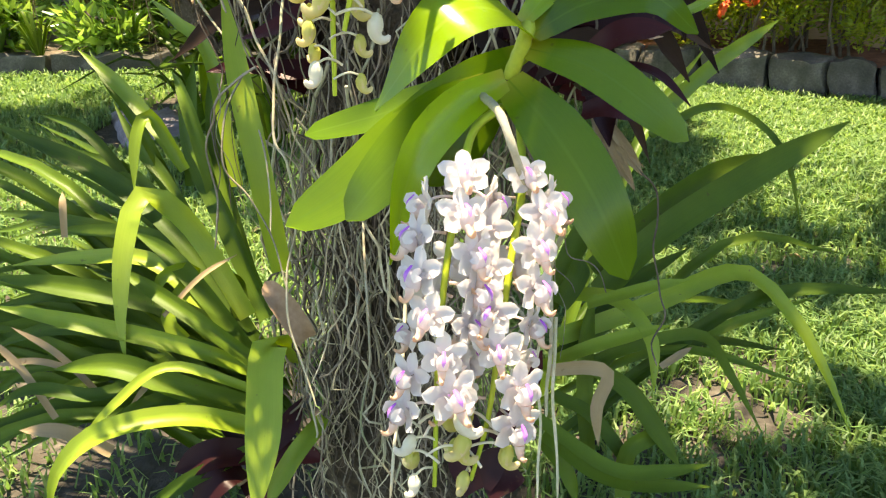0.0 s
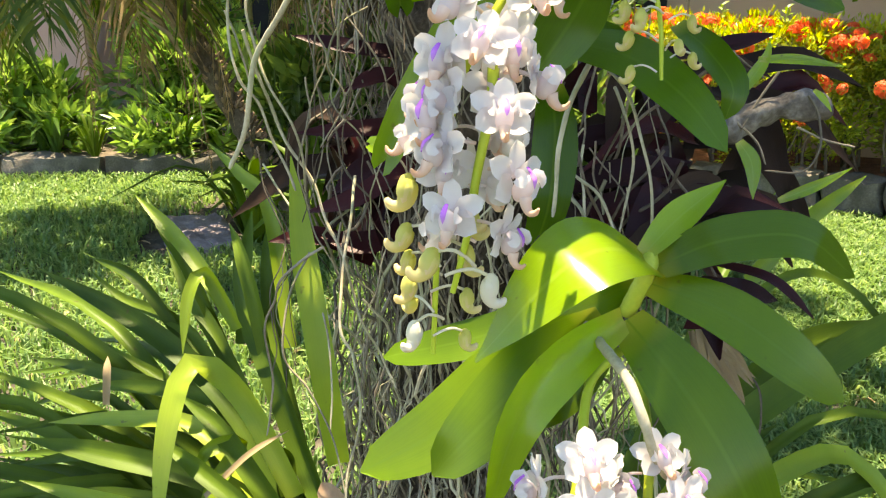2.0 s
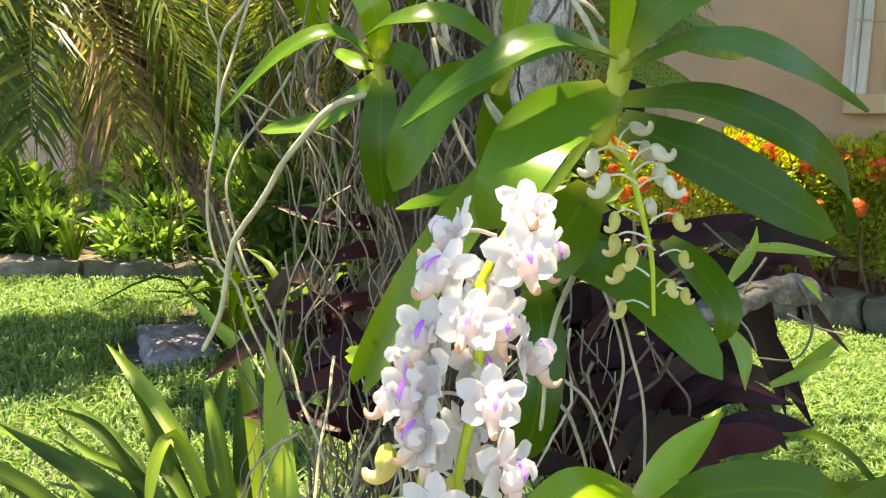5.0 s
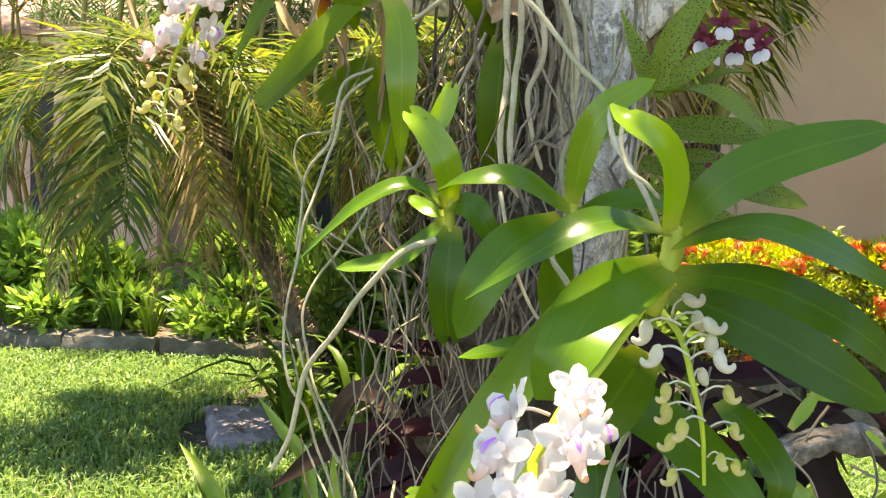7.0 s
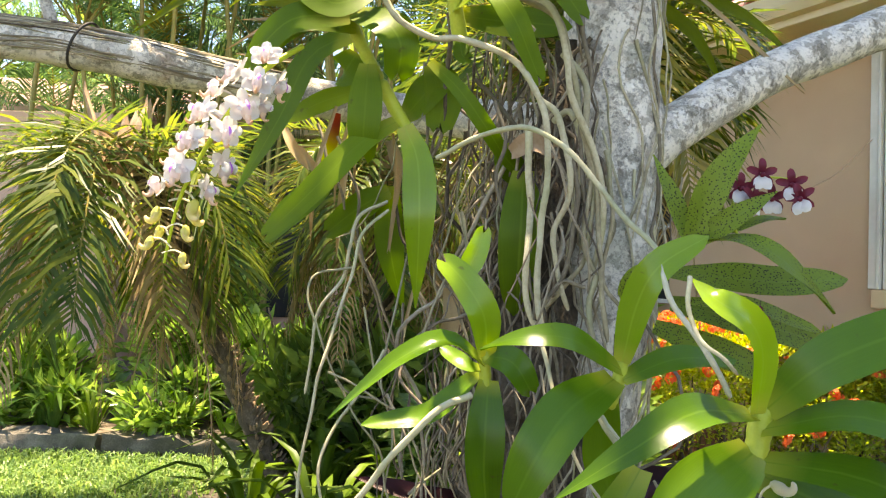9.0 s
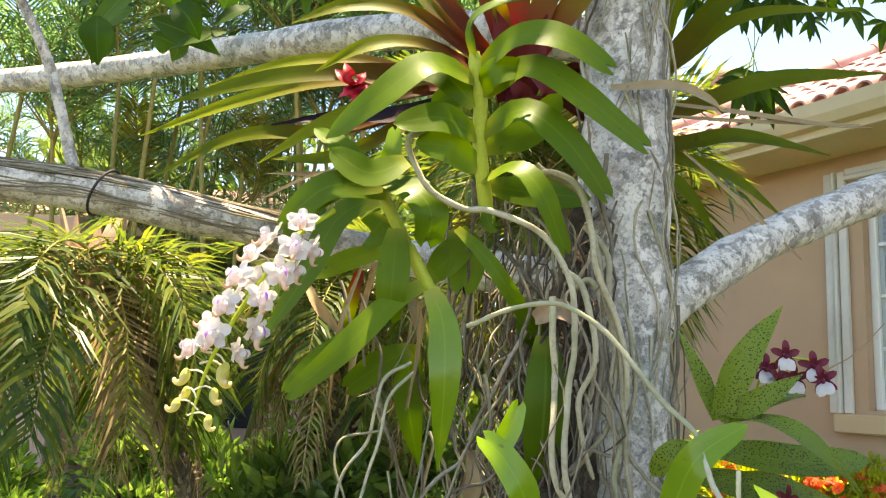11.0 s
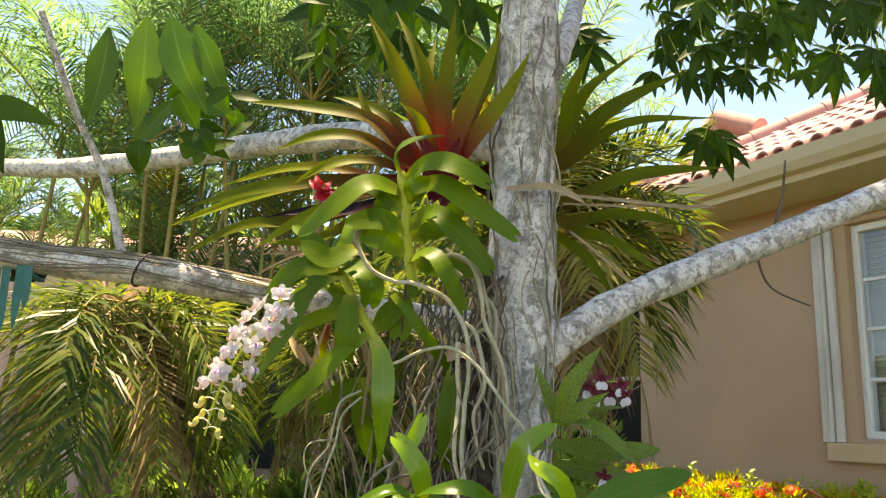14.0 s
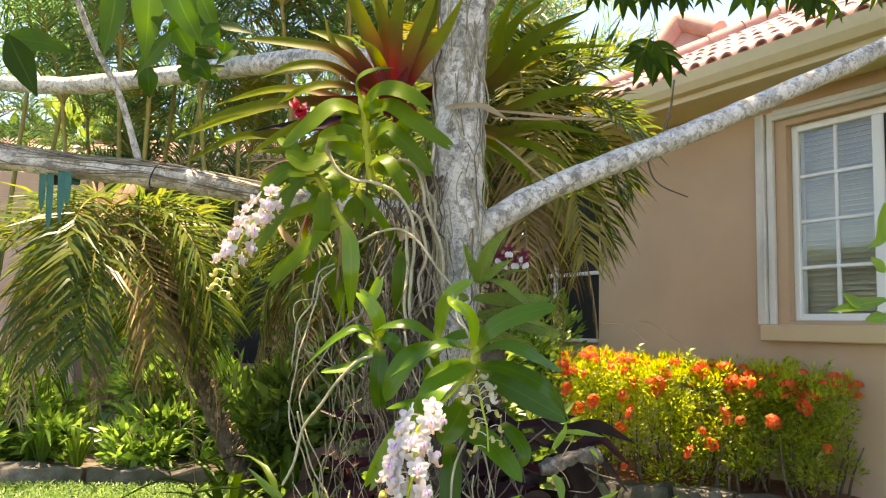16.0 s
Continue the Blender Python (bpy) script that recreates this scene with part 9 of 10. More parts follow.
leaf(bromeliad_right, STRAP, 0.0177, (0.106, 0.743, 0.324), (0.179, 0.706, 0.289), (0.299, 0.719, 0.267), face=(0, -0.6, 1), end='strap', fold=0.3, base=0.85, n=16, thick=0.0013, wave=0.03)
leaf(bromeliad_right, STRAP, 0.0168, (0.108, 0.756, 0.306), (0.131, 0.727, 0.289), (0.144, 0.712, 0.253), face=(0, -1, 0.4), end='strap', fold=0.3, base=0.85, n=16, thick=0.0013, wave=0.03)
leaf(bromeliad_right, STRAP, 0.0204, (0.166, 0.776, 0.274), (0.163, 0.803, 0.337), (0.166, 0.830, 0.399), (0.181, 0.878, 0.436), face=(0, -1, 0.1), end='strap', fold=0.3, base=0.85, n=16, thick=0.0013, wave=0.03)
leaf(bromeliad_right, STRAP, 0.0301, (0.120, 0.885, 0.401), (0.160, 0.934, 0.465), (0.203, 0.988, 0.515), (0.245, 1.054, 0.541), face=(-0.2, -1, 0.3), end='strap', fold=0.3, base=0.85, n=16, thick=0.0013, wave=0.03)
leaf(bromeliad_right, STRAP, 0.0267, (0.131, 0.828, 0.447), (0.152, 0.841, 0.477), (0.162, 0.869, 0.490), face=(0, -1, 0.2), end='strap', fold=0.3, base=0.85, n=16, thick=0.0013, wave=0.03)
leaf(bromeliad_right, STRAP, 0.0213, (0.200, 0.730, 0.244), (0.207, 0.751, 0.293), (0.243, 0.770, 0.310), (0.228, 0.803, 0.336), face=(0, -1, 0.4), end='strap', fold=0.3, base=0.85, n=16, thick=0.0013, wave=0.03)
leaf(bromeliad_right, STRAP, 0.0196, (0.133, 0.862, 0.349), (0.195, 0.902, 0.391), (0.247, 0.947, 0.417), (0.338, 1.011, 0.438), face=(0, -0.8, 0.8), end='strap', fold=0.3, base=0.85, n=16, thick=0.0013, wave=0.03)
leaf(bromeliad_right, STRAP, 0.0175, (0.126, 0.803, 0.337), (0.172, 0.784, 0.318), (0.220, 0.738, 0.262), face=(0, -0.8, 0.8), end='strap', fold=0.3, base=0.85, n=16, thick=0.0013, wave=0.03)
leaf(bromeliad_right, DRY_LEAF, 0.0162, (0.111, 0.755, 0.403), (0.153, 0.747, 0.411), (0.175, 0.744, 0.402), (0.162, 0.730, 0.371), (0.166, 0.721, 0.324), face=(0.2, -1, 0.4), end='strap', fold=0.3, base=0.85, n=16, thick=0.0013, wave=0.03, name='dry_leaf')
leaf(bromeliad_right, DRY_LEAF, 0.0090, (0.242, 0.773, 0.394), (0.262, 0.778, 0.405), (0.278, 0.782, 0.414), face=(0, -0.6, 1), end='strap', fold=0.3, base=0.85, n=16, thick=0.0013, wave=0.03, name='dry_leaf')
bromeliad_maroon = thing("bromeliad", (-0.003, 0.799, 0.779), "dark maroon bromeliad wedged against the trunk", "bromeliad", "maroon bromeliads")
leaf(bromeliad_maroon, MAROON, 0.0289, (0.026, 0.794, 0.759), (0.099, 0.778, 0.779), (0.167, 0.769, 0.783), (0.237, 0.775, 0.767), face=(0, -0.8, 0.8), end='strap', fold=0.25, base=0.8, n=12, thick=0.0014, wave=0.04)
leaf(bromeliad_maroon, MAROON, 0.0293, (0.019, 0.820, 0.782), (0.075, 0.803, 0.797), (0.148, 0.806, 0.810), face=(0, -0.8, 0.8), end='strap', fold=0.25, base=0.8, n=12, thick=0.0014, wave=0.04)
leaf(bromeliad_maroon, MAROON, 0.0284, (0.026, 0.788, 0.731), (0.099, 0.766, 0.728), (0.165, 0.770, 0.746), face=(0, -0.8, 0.8), end='strap', fold=0.25, base=0.8, n=12, thick=0.0014, wave=0.04)
leaf(bromeliad_maroon, MAROON, 0.0195, (0.110, 0.847, 0.899), (0.164, 0.829, 0.908), (0.218, 0.832, 0.921), face=(0, -0.8, 0.8), end='strap', fold=0.25, base=0.8, n=12, thick=0.0014, wave=0.04)
leaf(bromeliad_maroon, MAROON, 0.0221, (-0.071, 0.830, 0.822), (-0.110, 0.805, 0.803), (-0.153, 0.789, 0.778), (-0.203, 0.795, 0.762), face=(0, -0.8, 0.8), end='strap', fold=0.25, base=0.8, n=12, thick=0.0014, wave=0.04)
leaf(bromeliad_maroon, MAROON, 0.0285, (-0.072, 0.852, 0.785), (-0.133, 0.832, 0.786), (-0.194, 0.826, 0.762), face=(0, -0.8, 0.8), end='strap', fold=0.25, base=0.8, n=12, thick=0.0014, wave=0.04)
leaf(bromeliad_maroon, MAROON, 0.0195, (-0.081, 0.834, 0.842), (-0.149, 0.813, 0.837), (-0.212, 0.812, 0.833), face=(0, -0.8, 0.8), end='strap', fold=0.25, base=0.8, n=12, thick=0.0014, wave=0.04)
leaf(bromeliad_maroon, MAROON, 0.0181, (-0.091, 0.868, 0.899), (-0.151, 0.850, 0.906), (-0.221, 0.853, 0.919), face=(0, -0.8, 0.8), end='strap', fold=0.25, base=0.8, n=12, thick=0.0014, wave=0.04)
leaf(bromeliad_maroon, MAROON, 0.0255, (-0.103, 0.833, 0.748), (-0.144, 0.818, 0.727), (-0.195, 0.819, 0.732), face=(0, -0.8, 0.8), end='strap', fold=0.25, base=0.8, n=12, thick=0.0014, wave=0.04)
leaf(bromeliad_maroon, MAROON, 0.0230, (-0.071, 0.883, 0.876), (-0.092, 0.881, 0.908), (-0.112, 0.888, 0.939), face=(0, -0.8, 0.8), end='strap', fold=0.25, base=0.8, n=12, thick=0.0014, wave=0.04)
leaf(bromeliad_maroon, MAROON, 0.0255, (-0.102, 0.839, 0.816), (-0.143, 0.835, 0.801), (-0.184, 0.828, 0.772), face=(0, -0.8, 0.8), end='strap', fold=0.25, base=0.8, n=12, thick=0.0014, wave=0.04)
leaf(bromeliad_maroon, MAROON, 0.0198, (-0.091, 0.838, 0.857), (-0.130, 0.834, 0.883), (-0.168, 0.821, 0.870), face=(0, -0.8, 0.8), end='strap', fold=0.25, base=0.8, n=12, thick=0.0014, wave=0.04)
leaf(bromeliad_maroon, MAROON, 0.0238, (0.042, 0.830, 0.693), (0.082, 0.818, 0.686), (0.139, 0.817, 0.680), face=(0, -0.8, 0.8), end='strap', fold=0.25, base=0.8, n=12, thick=0.0014, wave=0.04)
leaf(bromeliad_maroon, MAROON, 0.0241, (0.033, 0.858, 0.810), (0.075, 0.861, 0.825), (0.114, 0.849, 0.816), face=(0, -0.8, 0.8), end='strap', fold=0.25, base=0.8, n=12, thick=0.0014, wave=0.04)
leaf(bromeliad_maroon, MAROON, 0.0207, (-0.146, 0.833, 0.705), (-0.196, 0.829, 0.729), (-0.246, 0.818, 0.727), face=(0, -0.8, 0.8), end='strap', fold=0.25, base=0.8, n=12, thick=0.0014, wave=0.04)
leaf(bromeliad_maroon, MAROON, 0.0246, (0.038, 0.887, 0.717), (0.105, 0.884, 0.706), (0.172, 0.877, 0.672), face=(0, -0.8, 0.8), end='strap', fold=0.25, base=0.8, n=12, thick=0.0014, wave=0.04)
leaf(bromeliad_maroon, MAROON, 0.0119, (0.085, 0.775, 0.765), (0.145, 0.757, 0.775), (0.177, 0.761, 0.793), (0.223, 0.757, 0.776), face=(0, -0.8, 0.8), end='strap', fold=0.25, base=0.8, n=12, thick=0.0014, wave=0.04)
leaf(bromeliad_maroon, MAROON, 0.0173, (0.118, 0.785, 0.720), (0.154, 0.784, 0.761), (0.207, 0.800, 0.786), face=(0, -0.8, 0.8), end='strap', fold=0.25, base=0.8, n=12, thick=0.0014, wave=0.04)
bromeliad_low = thing("bromeliad", (-0.243, 0.730, 0.300), "small maroon bromeliad among the strap leaves", "bromeliad", "maroon bromeliads")
leaf(bromeliad_low, MAROON, 0.0341, (-0.230, 0.735, 0.311), (-0.263, 0.717, 0.322), (-0.308, 0.710, 0.305), face=(0, -0.8, 0.8), end='strap', fold=0.25, base=0.8, n=12, thick=0.0014, wave=0.04)
leaf(bromeliad_low, MAROON, 0.0219, (-0.236, 0.738, 0.317), (-0.252, 0.748, 0.341), (-0.263, 0.757, 0.364), face=(0, -0.8, 0.8), end='strap', fold=0.25, base=0.8, n=12, thick=0.0014, wave=0.04)
leaf(bromeliad_low, MAROON, 0.0255, (-0.224, 0.735, 0.311), (-0.189, 0.734, 0.335), (-0.168, 0.759, 0.367), face=(0, -0.8, 0.8), end='strap', fold=0.25, base=0.8, n=12, thick=0.0014, wave=0.04)
leaf(bromeliad_low, MAROON, 0.0312, (-0.237, 0.727, 0.294), (-0.254, 0.698, 0.302), (-0.286, 0.686, 0.274), face=(0, -0.8, 0.8), end='strap', fold=0.25, base=0.8, n=12, thick=0.0014, wave=0.04)
leaf(bromeliad_low, MAROON, 0.0255, (-0.217, 0.730, 0.299), (-0.176, 0.727, 0.317), (-0.143, 0.731, 0.301), face=(0, -0.8, 0.8), end='strap', fold=0.25, base=0.8, n=12, thick=0.0014, wave=0.04)
leaf(bromeliad_low, MAROON, 0.0264, (-0.232, 0.751, 0.299), (-0.222, 0.762, 0.323), (-0.248, 0.770, 0.341), face=(0, -0.8, 0.8), end='strap', fold=0.25, base=0.8, n=12, thick=0.0014, wave=0.04)
leaf(bromeliad_low, MAROON, 0.0278, (-0.230, 0.722, 0.282), (-0.207, 0.696, 0.271), (-0.201, 0.686, 0.248), face=(0, -0.8, 0.8), end='strap', fold=0.25, base=0.8, n=12, thick=0.0014, wave=0.04)
bromeliad_red = thing("bromeliad", (0.028, 0.501, 0.472), "reddish bromeliad behind the flower spikes", "bromeliad", "maroon bromeliads")
leaf(bromeliad_red, MAROON, 0.0222, (0.024, 0.496, 0.460), (0.033, 0.503, 0.476), (0.042, 0.508, 0.488), face=(0, -0.8, 0.8), end='strap', fold=0.25, base=0.8, n=12, thick=0.0014, wave=0.04)
leaf(bromeliad_red, MAROON, 0.0205, (0.019, 0.494, 0.456), (0.010, 0.501, 0.473), (0.002, 0.508, 0.489), face=(0, -0.8, 0.8), end='strap', fold=0.25, base=0.8, n=12, thick=0.0014, wave=0.04)
leaf(bromeliad_red, MAROON, 0.0205, (0.028, 0.494, 0.456), (0.044, 0.498, 0.464), (0.059, 0.498, 0.464), face=(0, -0.8, 0.8), end='strap', fold=0.25, base=0.8, n=12, thick=0.0014, wave=0.04)
leaf(bromeliad_red, MAROON, 0.0224, (0.026, 0.547, 0.453), (0.002, 0.577, 0.496), (-0.002, 0.603, 0.532), face=(0, -0.8, 0.8), end='strap', fold=0.25, base=0.8, n=12, thick=0.0014, wave=0.04)
leaf(bromeliad_red, MAROON, 0.0228, (0.041, 0.559, 0.455), (0.067, 0.587, 0.494), (0.083, 0.608, 0.516), face=(0, -0.8, 0.8), end='strap', fold=0.25, base=0.8, n=12, thick=0.0014, wave=0.04)
bromeliad_red_tip = thing("bromeliad", (0.138, 0.666, 0.754), "maroon bromeliad with red-tipped leaves behind the orchid", "bromeliad", "maroon bromeliads")
leaf(bromeliad_red_tip, MAROON, 0.0229, (0.120, 0.670, 0.763), (0.144, 0.657, 0.783), (0.185, 0.658, 0.786), face=(0, -0.8, 0.8), end='strap', fold=0.25, base=0.8, n=12, thick=0.0014, wave=0.04)
leaf(bromeliad_red_tip, MAROON, 0.0083, (0.138, 0.668, 0.758), (0.171, 0.644, 0.753), (0.199, 0.633, 0.728), face=(0, -0.8, 0.8), end='strap', fold=0.25, base=0.8, n=12, thick=0.0014, wave=0.04)
leaf(bromeliad_red_tip, MAROON, 0.0229, (0.114, 0.651, 0.719), (0.134, 0.633, 0.728), (0.161, 0.629, 0.719), face=(0, -0.8, 0.8), end='strap', fold=0.25, base=0.8, n=12, thick=0.0014, wave=0.04)
leaf(bromeliad_red_tip, MAROON, 0.0186, (0.114, 0.658, 0.737), (0.145, 0.650, 0.743), (0.181, 0.657, 0.733), face=(0, -0.8, 0.8), end='strap', fold=0.25, base=0.8, n=12, thick=0.0014, wave=0.04)
leaf(bromeliad_red_tip, MAROON, 0.0161, (0.139, 0.677, 0.780), (0.167, 0.681, 0.788), (0.210, 0.680, 0.785), face=(0, -0.8, 0.8), end='strap', fold=0.25, base=0.8, n=12, thick=0.0014, wave=0.04)
straw_bundle = thing("dry_leaf_bundle", (0.151, 0.677, 0.677), "bundle of dry reddish straw leaves below the orchid", "dead leaves")
leaf(straw_bundle, DRY_LEAF, 0.0063, (0.140, 0.684, 0.694), (0.140, 0.669, 0.683), (0.138, 0.663, 0.669), face=(0, -1, 0.2), end='strap', fold=0.5, base=0.7, name='dry_leaf', n=8)
leaf(straw_bundle, DRY_LEAF, 0.0053, (0.135, 0.689, 0.706), (0.144, 0.668, 0.683), (0.160, 0.657, 0.657), face=(0, -1, 0.2), end='strap', fold=0.5, base=0.7, name='dry_leaf', n=8)
leaf(straw_bundle, DRY_LEAF, 0.0067, (0.131, 0.689, 0.704), (0.147, 0.666, 0.677), (0.165, 0.654, 0.648), face=(0, -1, 0.2), end='strap', fold=0.5, base=0.7, name='dry_leaf', n=8)
leaf(straw_bundle, DRY_LEAF, 0.0048, (0.131, 0.690, 0.707), (0.132, 0.671, 0.690), (0.138, 0.663, 0.670), face=(0, -1, 0.2), end='strap', fold=0.5, base=0.7, name='dry_leaf', n=8)
leaf(straw_bundle, DRY_LEAF, 0.0039, (0.130, 0.685, 0.695), (0.139, 0.666, 0.678), (0.157, 0.658, 0.658), face=(0, -1, 0.2), end='strap', fold=0.5, base=0.7, name='dry_leaf', n=8)
leaf(straw_bundle, DRY_LEAF, 0.0056, (0.129, 0.691, 0.709), (0.139, 0.667, 0.680), (0.156, 0.654, 0.648), face=(0, -1, 0.2), end='strap', fold=0.5, base=0.7, name='dry_leaf', n=8)
leaf(straw_bundle, DRY_LEAF, 0.0060, (0.139, 0.685, 0.697), (0.153, 0.665, 0.675), (0.165, 0.654, 0.650), face=(0, -1, 0.2), end='strap', fold=0.5, base=0.7, name='dry_leaf', n=8)
leaf(straw_bundle, DRY_LEAF, 0.0060, (0.130, 0.684, 0.694), (0.153, 0.668, 0.681), (0.174, 0.662, 0.667), face=(0, -1, 0.2), end='strap', fold=0.5, base=0.7, name='dry_leaf', n=8)
leaf(straw_bundle, DRY_LEAF, 0.0050, (0.132, 0.688, 0.702), (0.145, 0.666, 0.677), (0.155, 0.654, 0.649), face=(0, -1, 0.2), end='strap', fold=0.5, base=0.7, name='dry_leaf', n=8)
leaf(straw_bundle, DRY_LEAF, 0.0052, (0.130, 0.685, 0.695), (0.153, 0.667, 0.679), (0.172, 0.659, 0.660), face=(0, -1, 0.2), end='strap', fold=0.5, base=0.7, name='dry_leaf', n=8)
leaf(straw_bundle, DRY_LEAF, 0.0057, (0.136, 0.688, 0.703), (0.137, 0.669, 0.684), (0.145, 0.660, 0.663), face=(0, -1, 0.2), end='strap', fold=0.5, base=0.7, name='dry_leaf', n=8)
leaf(straw_bundle, DRY_LEAF, 0.0068, (0.140, 0.690, 0.707), (0.157, 0.670, 0.686), (0.172, 0.660, 0.663), face=(0, -1, 0.2), end='strap', fold=0.5, base=0.7, name='dry_leaf', n=8)
leaf(straw_bundle, DRY_LEAF, 0.0042, (0.132, 0.688, 0.702), (0.144, 0.668, 0.681), (0.162, 0.658, 0.657), face=(0, -1, 0.2), end='strap', fold=0.5, base=0.7, name='dry_leaf', n=8)
leaf(straw_bundle, DRY_LEAF, 0.0062, (0.132, 0.684, 0.694), (0.148, 0.669, 0.683), (0.161, 0.663, 0.669), face=(0, -1, 0.2), end='strap', fold=0.5, base=0.7, name='dry_leaf', n=8)
leaf(straw_bundle, DRY_LEAF, 0.0056, (0.140, 0.690, 0.708), (0.150, 0.672, 0.690), (0.166, 0.663, 0.669), face=(0, -1, 0.2), end='strap', fold=0.5, base=0.7, name='dry_leaf', n=8)
leaf(straw_bundle, DRY_LEAF, 0.0064, (0.127, 0.685, 0.696), (0.131, 0.667, 0.679), (0.140, 0.658, 0.659), face=(0, -1, 0.2), end='strap', fold=0.5, base=0.7, name='dry_leaf', n=8)
build_stub((0.155, 0.787, 0.839), (0.188, 0.790, 0.851), (0.216, 0.792, 0.861), (0.252, 0.793, 0.863))
root(long_roots, 0.0012, (0.233, 0.780, 0.872), (0.242, 0.774, 0.850), (0.244, 0.769, 0.828), (0.230, 0.765, 0.810), (0.198, 0.765, 0.811), mat=OLD_ROOT)
root(long_roots, 0.0012, (0.224, 0.773, 0.846), (0.247, 0.771, 0.837), (0.274, 0.770, 0.830), mat=OLD_ROOT)
root(long_roots, 0.0012, (0.173, 0.775, 0.851), (0.191, 0.770, 0.833), (0.200, 0.766, 0.815), mat=OLD_ROOT)
root(long_roots, 0.0012, (0.208, 0.784, 0.891), (0.192, 0.779, 0.868), (0.178, 0.772, 0.842), mat=OLD_ROOT)
root(long_roots, 0.0012, (0.156, 0.790, 0.918), (0.178, 0.786, 0.900), (0.197, 0.783, 0.886), mat=OLD_ROOT)
orchid_seedling = thing("orchid", (0.188, 0.751, 0.837), "small green seedling leaves beside the weathered stub", "orchid", "orchids on the tree")
leaf(orchid_seedling, ORCHID_YOUNG, 0.0151, (0.170, 0.751, 0.837), (0.181, 0.747, 0.820), (0.183, 0.740, 0.791), face=(0, -1, 0.3), end='point')
leaf(orchid_seedling, ORCHID_YOUNG, 0.0089, (0.184, 0.766, 0.902), (0.215, 0.766, 0.902), (0.255, 0.765, 0.896), face=(0, -1, 0.3), end='point')
leaf(orchid_seedling, ORCHID_YOUNG, 0.0116, (0.171, 0.760, 0.876), (0.189, 0.766, 0.902), (0.193, 0.770, 0.919), face=(0, -1, 0.3), end='point')
leaf(orchid_seedling, ORCHID_YOUNG, 0.0062, (0.229, 0.760, 0.878), (0.237, 0.759, 0.871), (0.244, 0.757, 0.861), face=(0, -1, 0.3), end='point')
leaf(orchid_seedling, ORCHID_YOUNG, 0.0106, (0.222, 0.789, 0.779), (0.256, 0.792, 0.793), (0.285, 0.795, 0.808), face=(0, -1, 0.3), end='point')
build_bud_tip((0.182, 0.715, 0.773))
build_husk((-0.136, 0.664, 0.499), (-0.153, 0.658, 0.536), (-0.173, 0.676, 0.554))
build_ties()

# ---- big leaves hanging from the tree into the top of the view ----
leaf(tree, HANGING_LEAF, 0.0542, (-0.651, 0.927, 1.728), (-0.661, 0.946, 1.658), (-0.686, 0.967, 1.573), face=(0.1, -1, 0.1), end='point', base=0.07, fold=0.2, thick=0.0007)
leaf(tree, HANGING_LEAF, 0.0656, (-0.591, 0.924, 1.746), (-0.589, 0.936, 1.657), (-0.605, 0.970, 1.566), face=(0.1, -1, 0.1), end='point', base=0.07, fold=0.2, thick=0.0007)
leaf(tree, HANGING_LEAF, 0.0671, (-0.552, 0.923, 1.748), (-0.526, 0.934, 1.668), (-0.491, 0.963, 1.600), face=(0.1, -1, 0.1), end='point', base=0.07, fold=0.2, thick=0.0007)
leaf(tree, HANGING_LEAF, 0.0437, (-0.512, 0.927, 1.737), (-0.482, 0.945, 1.669), (-0.461, 0.980, 1.616), face=(0.1, -1, 0.1), end='point', base=0.07, fold=0.2, thick=0.0007)
leaf(tree, HANGING_LEAF, 0.0497, (-0.580, 1.045, 1.678), (-0.562, 1.053, 1.649), (-0.538, 1.063, 1.608), face=(0.1, -1, 0.1), end='point', base=0.07, fold=0.2, thick=0.0007)
leaf(tree, HANGING_LEAF, 0.0337, (-0.586, 1.067, 1.672), (-0.631, 1.079, 1.623), (-0.675, 1.092, 1.572), face=(0.1, -1, 0.1), end='point', base=0.07, fold=0.2, thick=0.0007)
leaf(tree, HANGING_LEAF, 0.0433, (-0.593, 1.111, 1.622), (-0.542, 1.116, 1.605), (-0.499, 1.123, 1.580), face=(0.1, -1, 0.1), end='point', base=0.07, fold=0.2, thick=0.0007)
leaf(tree, HANGING_LEAF, 0.0398, (-0.618, 1.108, 1.633), (-0.650, 1.110, 1.623), (-0.679, 1.112, 1.613), face=(0.1, -1, 0.1), end='point', base=0.07, fold=0.2, thick=0.0007)
leaf(tree, HANGING_LEAF, 0.0365, (-0.475, 1.054, 1.646), (-0.476, 1.058, 1.631), (-0.481, 1.062, 1.617), face=(0.1, -1, 0.1), end='point', base=0.07, fold=0.2, thick=0.0007)
leaf(tree, HANGING_LEAF, 0.0472, (-0.545, 1.069, 1.667), (-0.513, 1.072, 1.657), (-0.491, 1.077, 1.639), face=(0.1, -1, 0.1), end='point', base=0.07, fold=0.2, thick=0.0007)
leaf(tree, HANGING_LEAF, 0.0489, (-0.595, 1.125, 1.606), (-0.561, 1.129, 1.592), (-0.568, 1.135, 1.572), face=(0.1, -1, 0.1), end='point', base=0.07, fold=0.2, thick=0.0007)
leaf(tree, CANOPY, 0.0583, (-0.865, 0.948, 1.610), (-0.840, 0.960, 1.556), (-0.810, 0.972, 1.494), face=(0.1, -1, 0.1), end='point', base=0.07, fold=0.2, thick=0.0007)
leaf(tree, CANOPY, 0.0506, (-0.935, 1.042, 1.639), (-0.854, 1.046, 1.631), (-0.783, 1.053, 1.608), face=(0.1, -1, 0.1), end='point', base=0.07, fold=0.2, thick=0.0007)
leaf(tree, CANOPY, 0.0419, (-0.882, 1.093, 1.650), (-0.914, 1.090, 1.659), (-0.945, 1.092, 1.643), face=(0.1, -1, 0.1), end='point', base=0.07, fold=0.2, thick=0.0007)
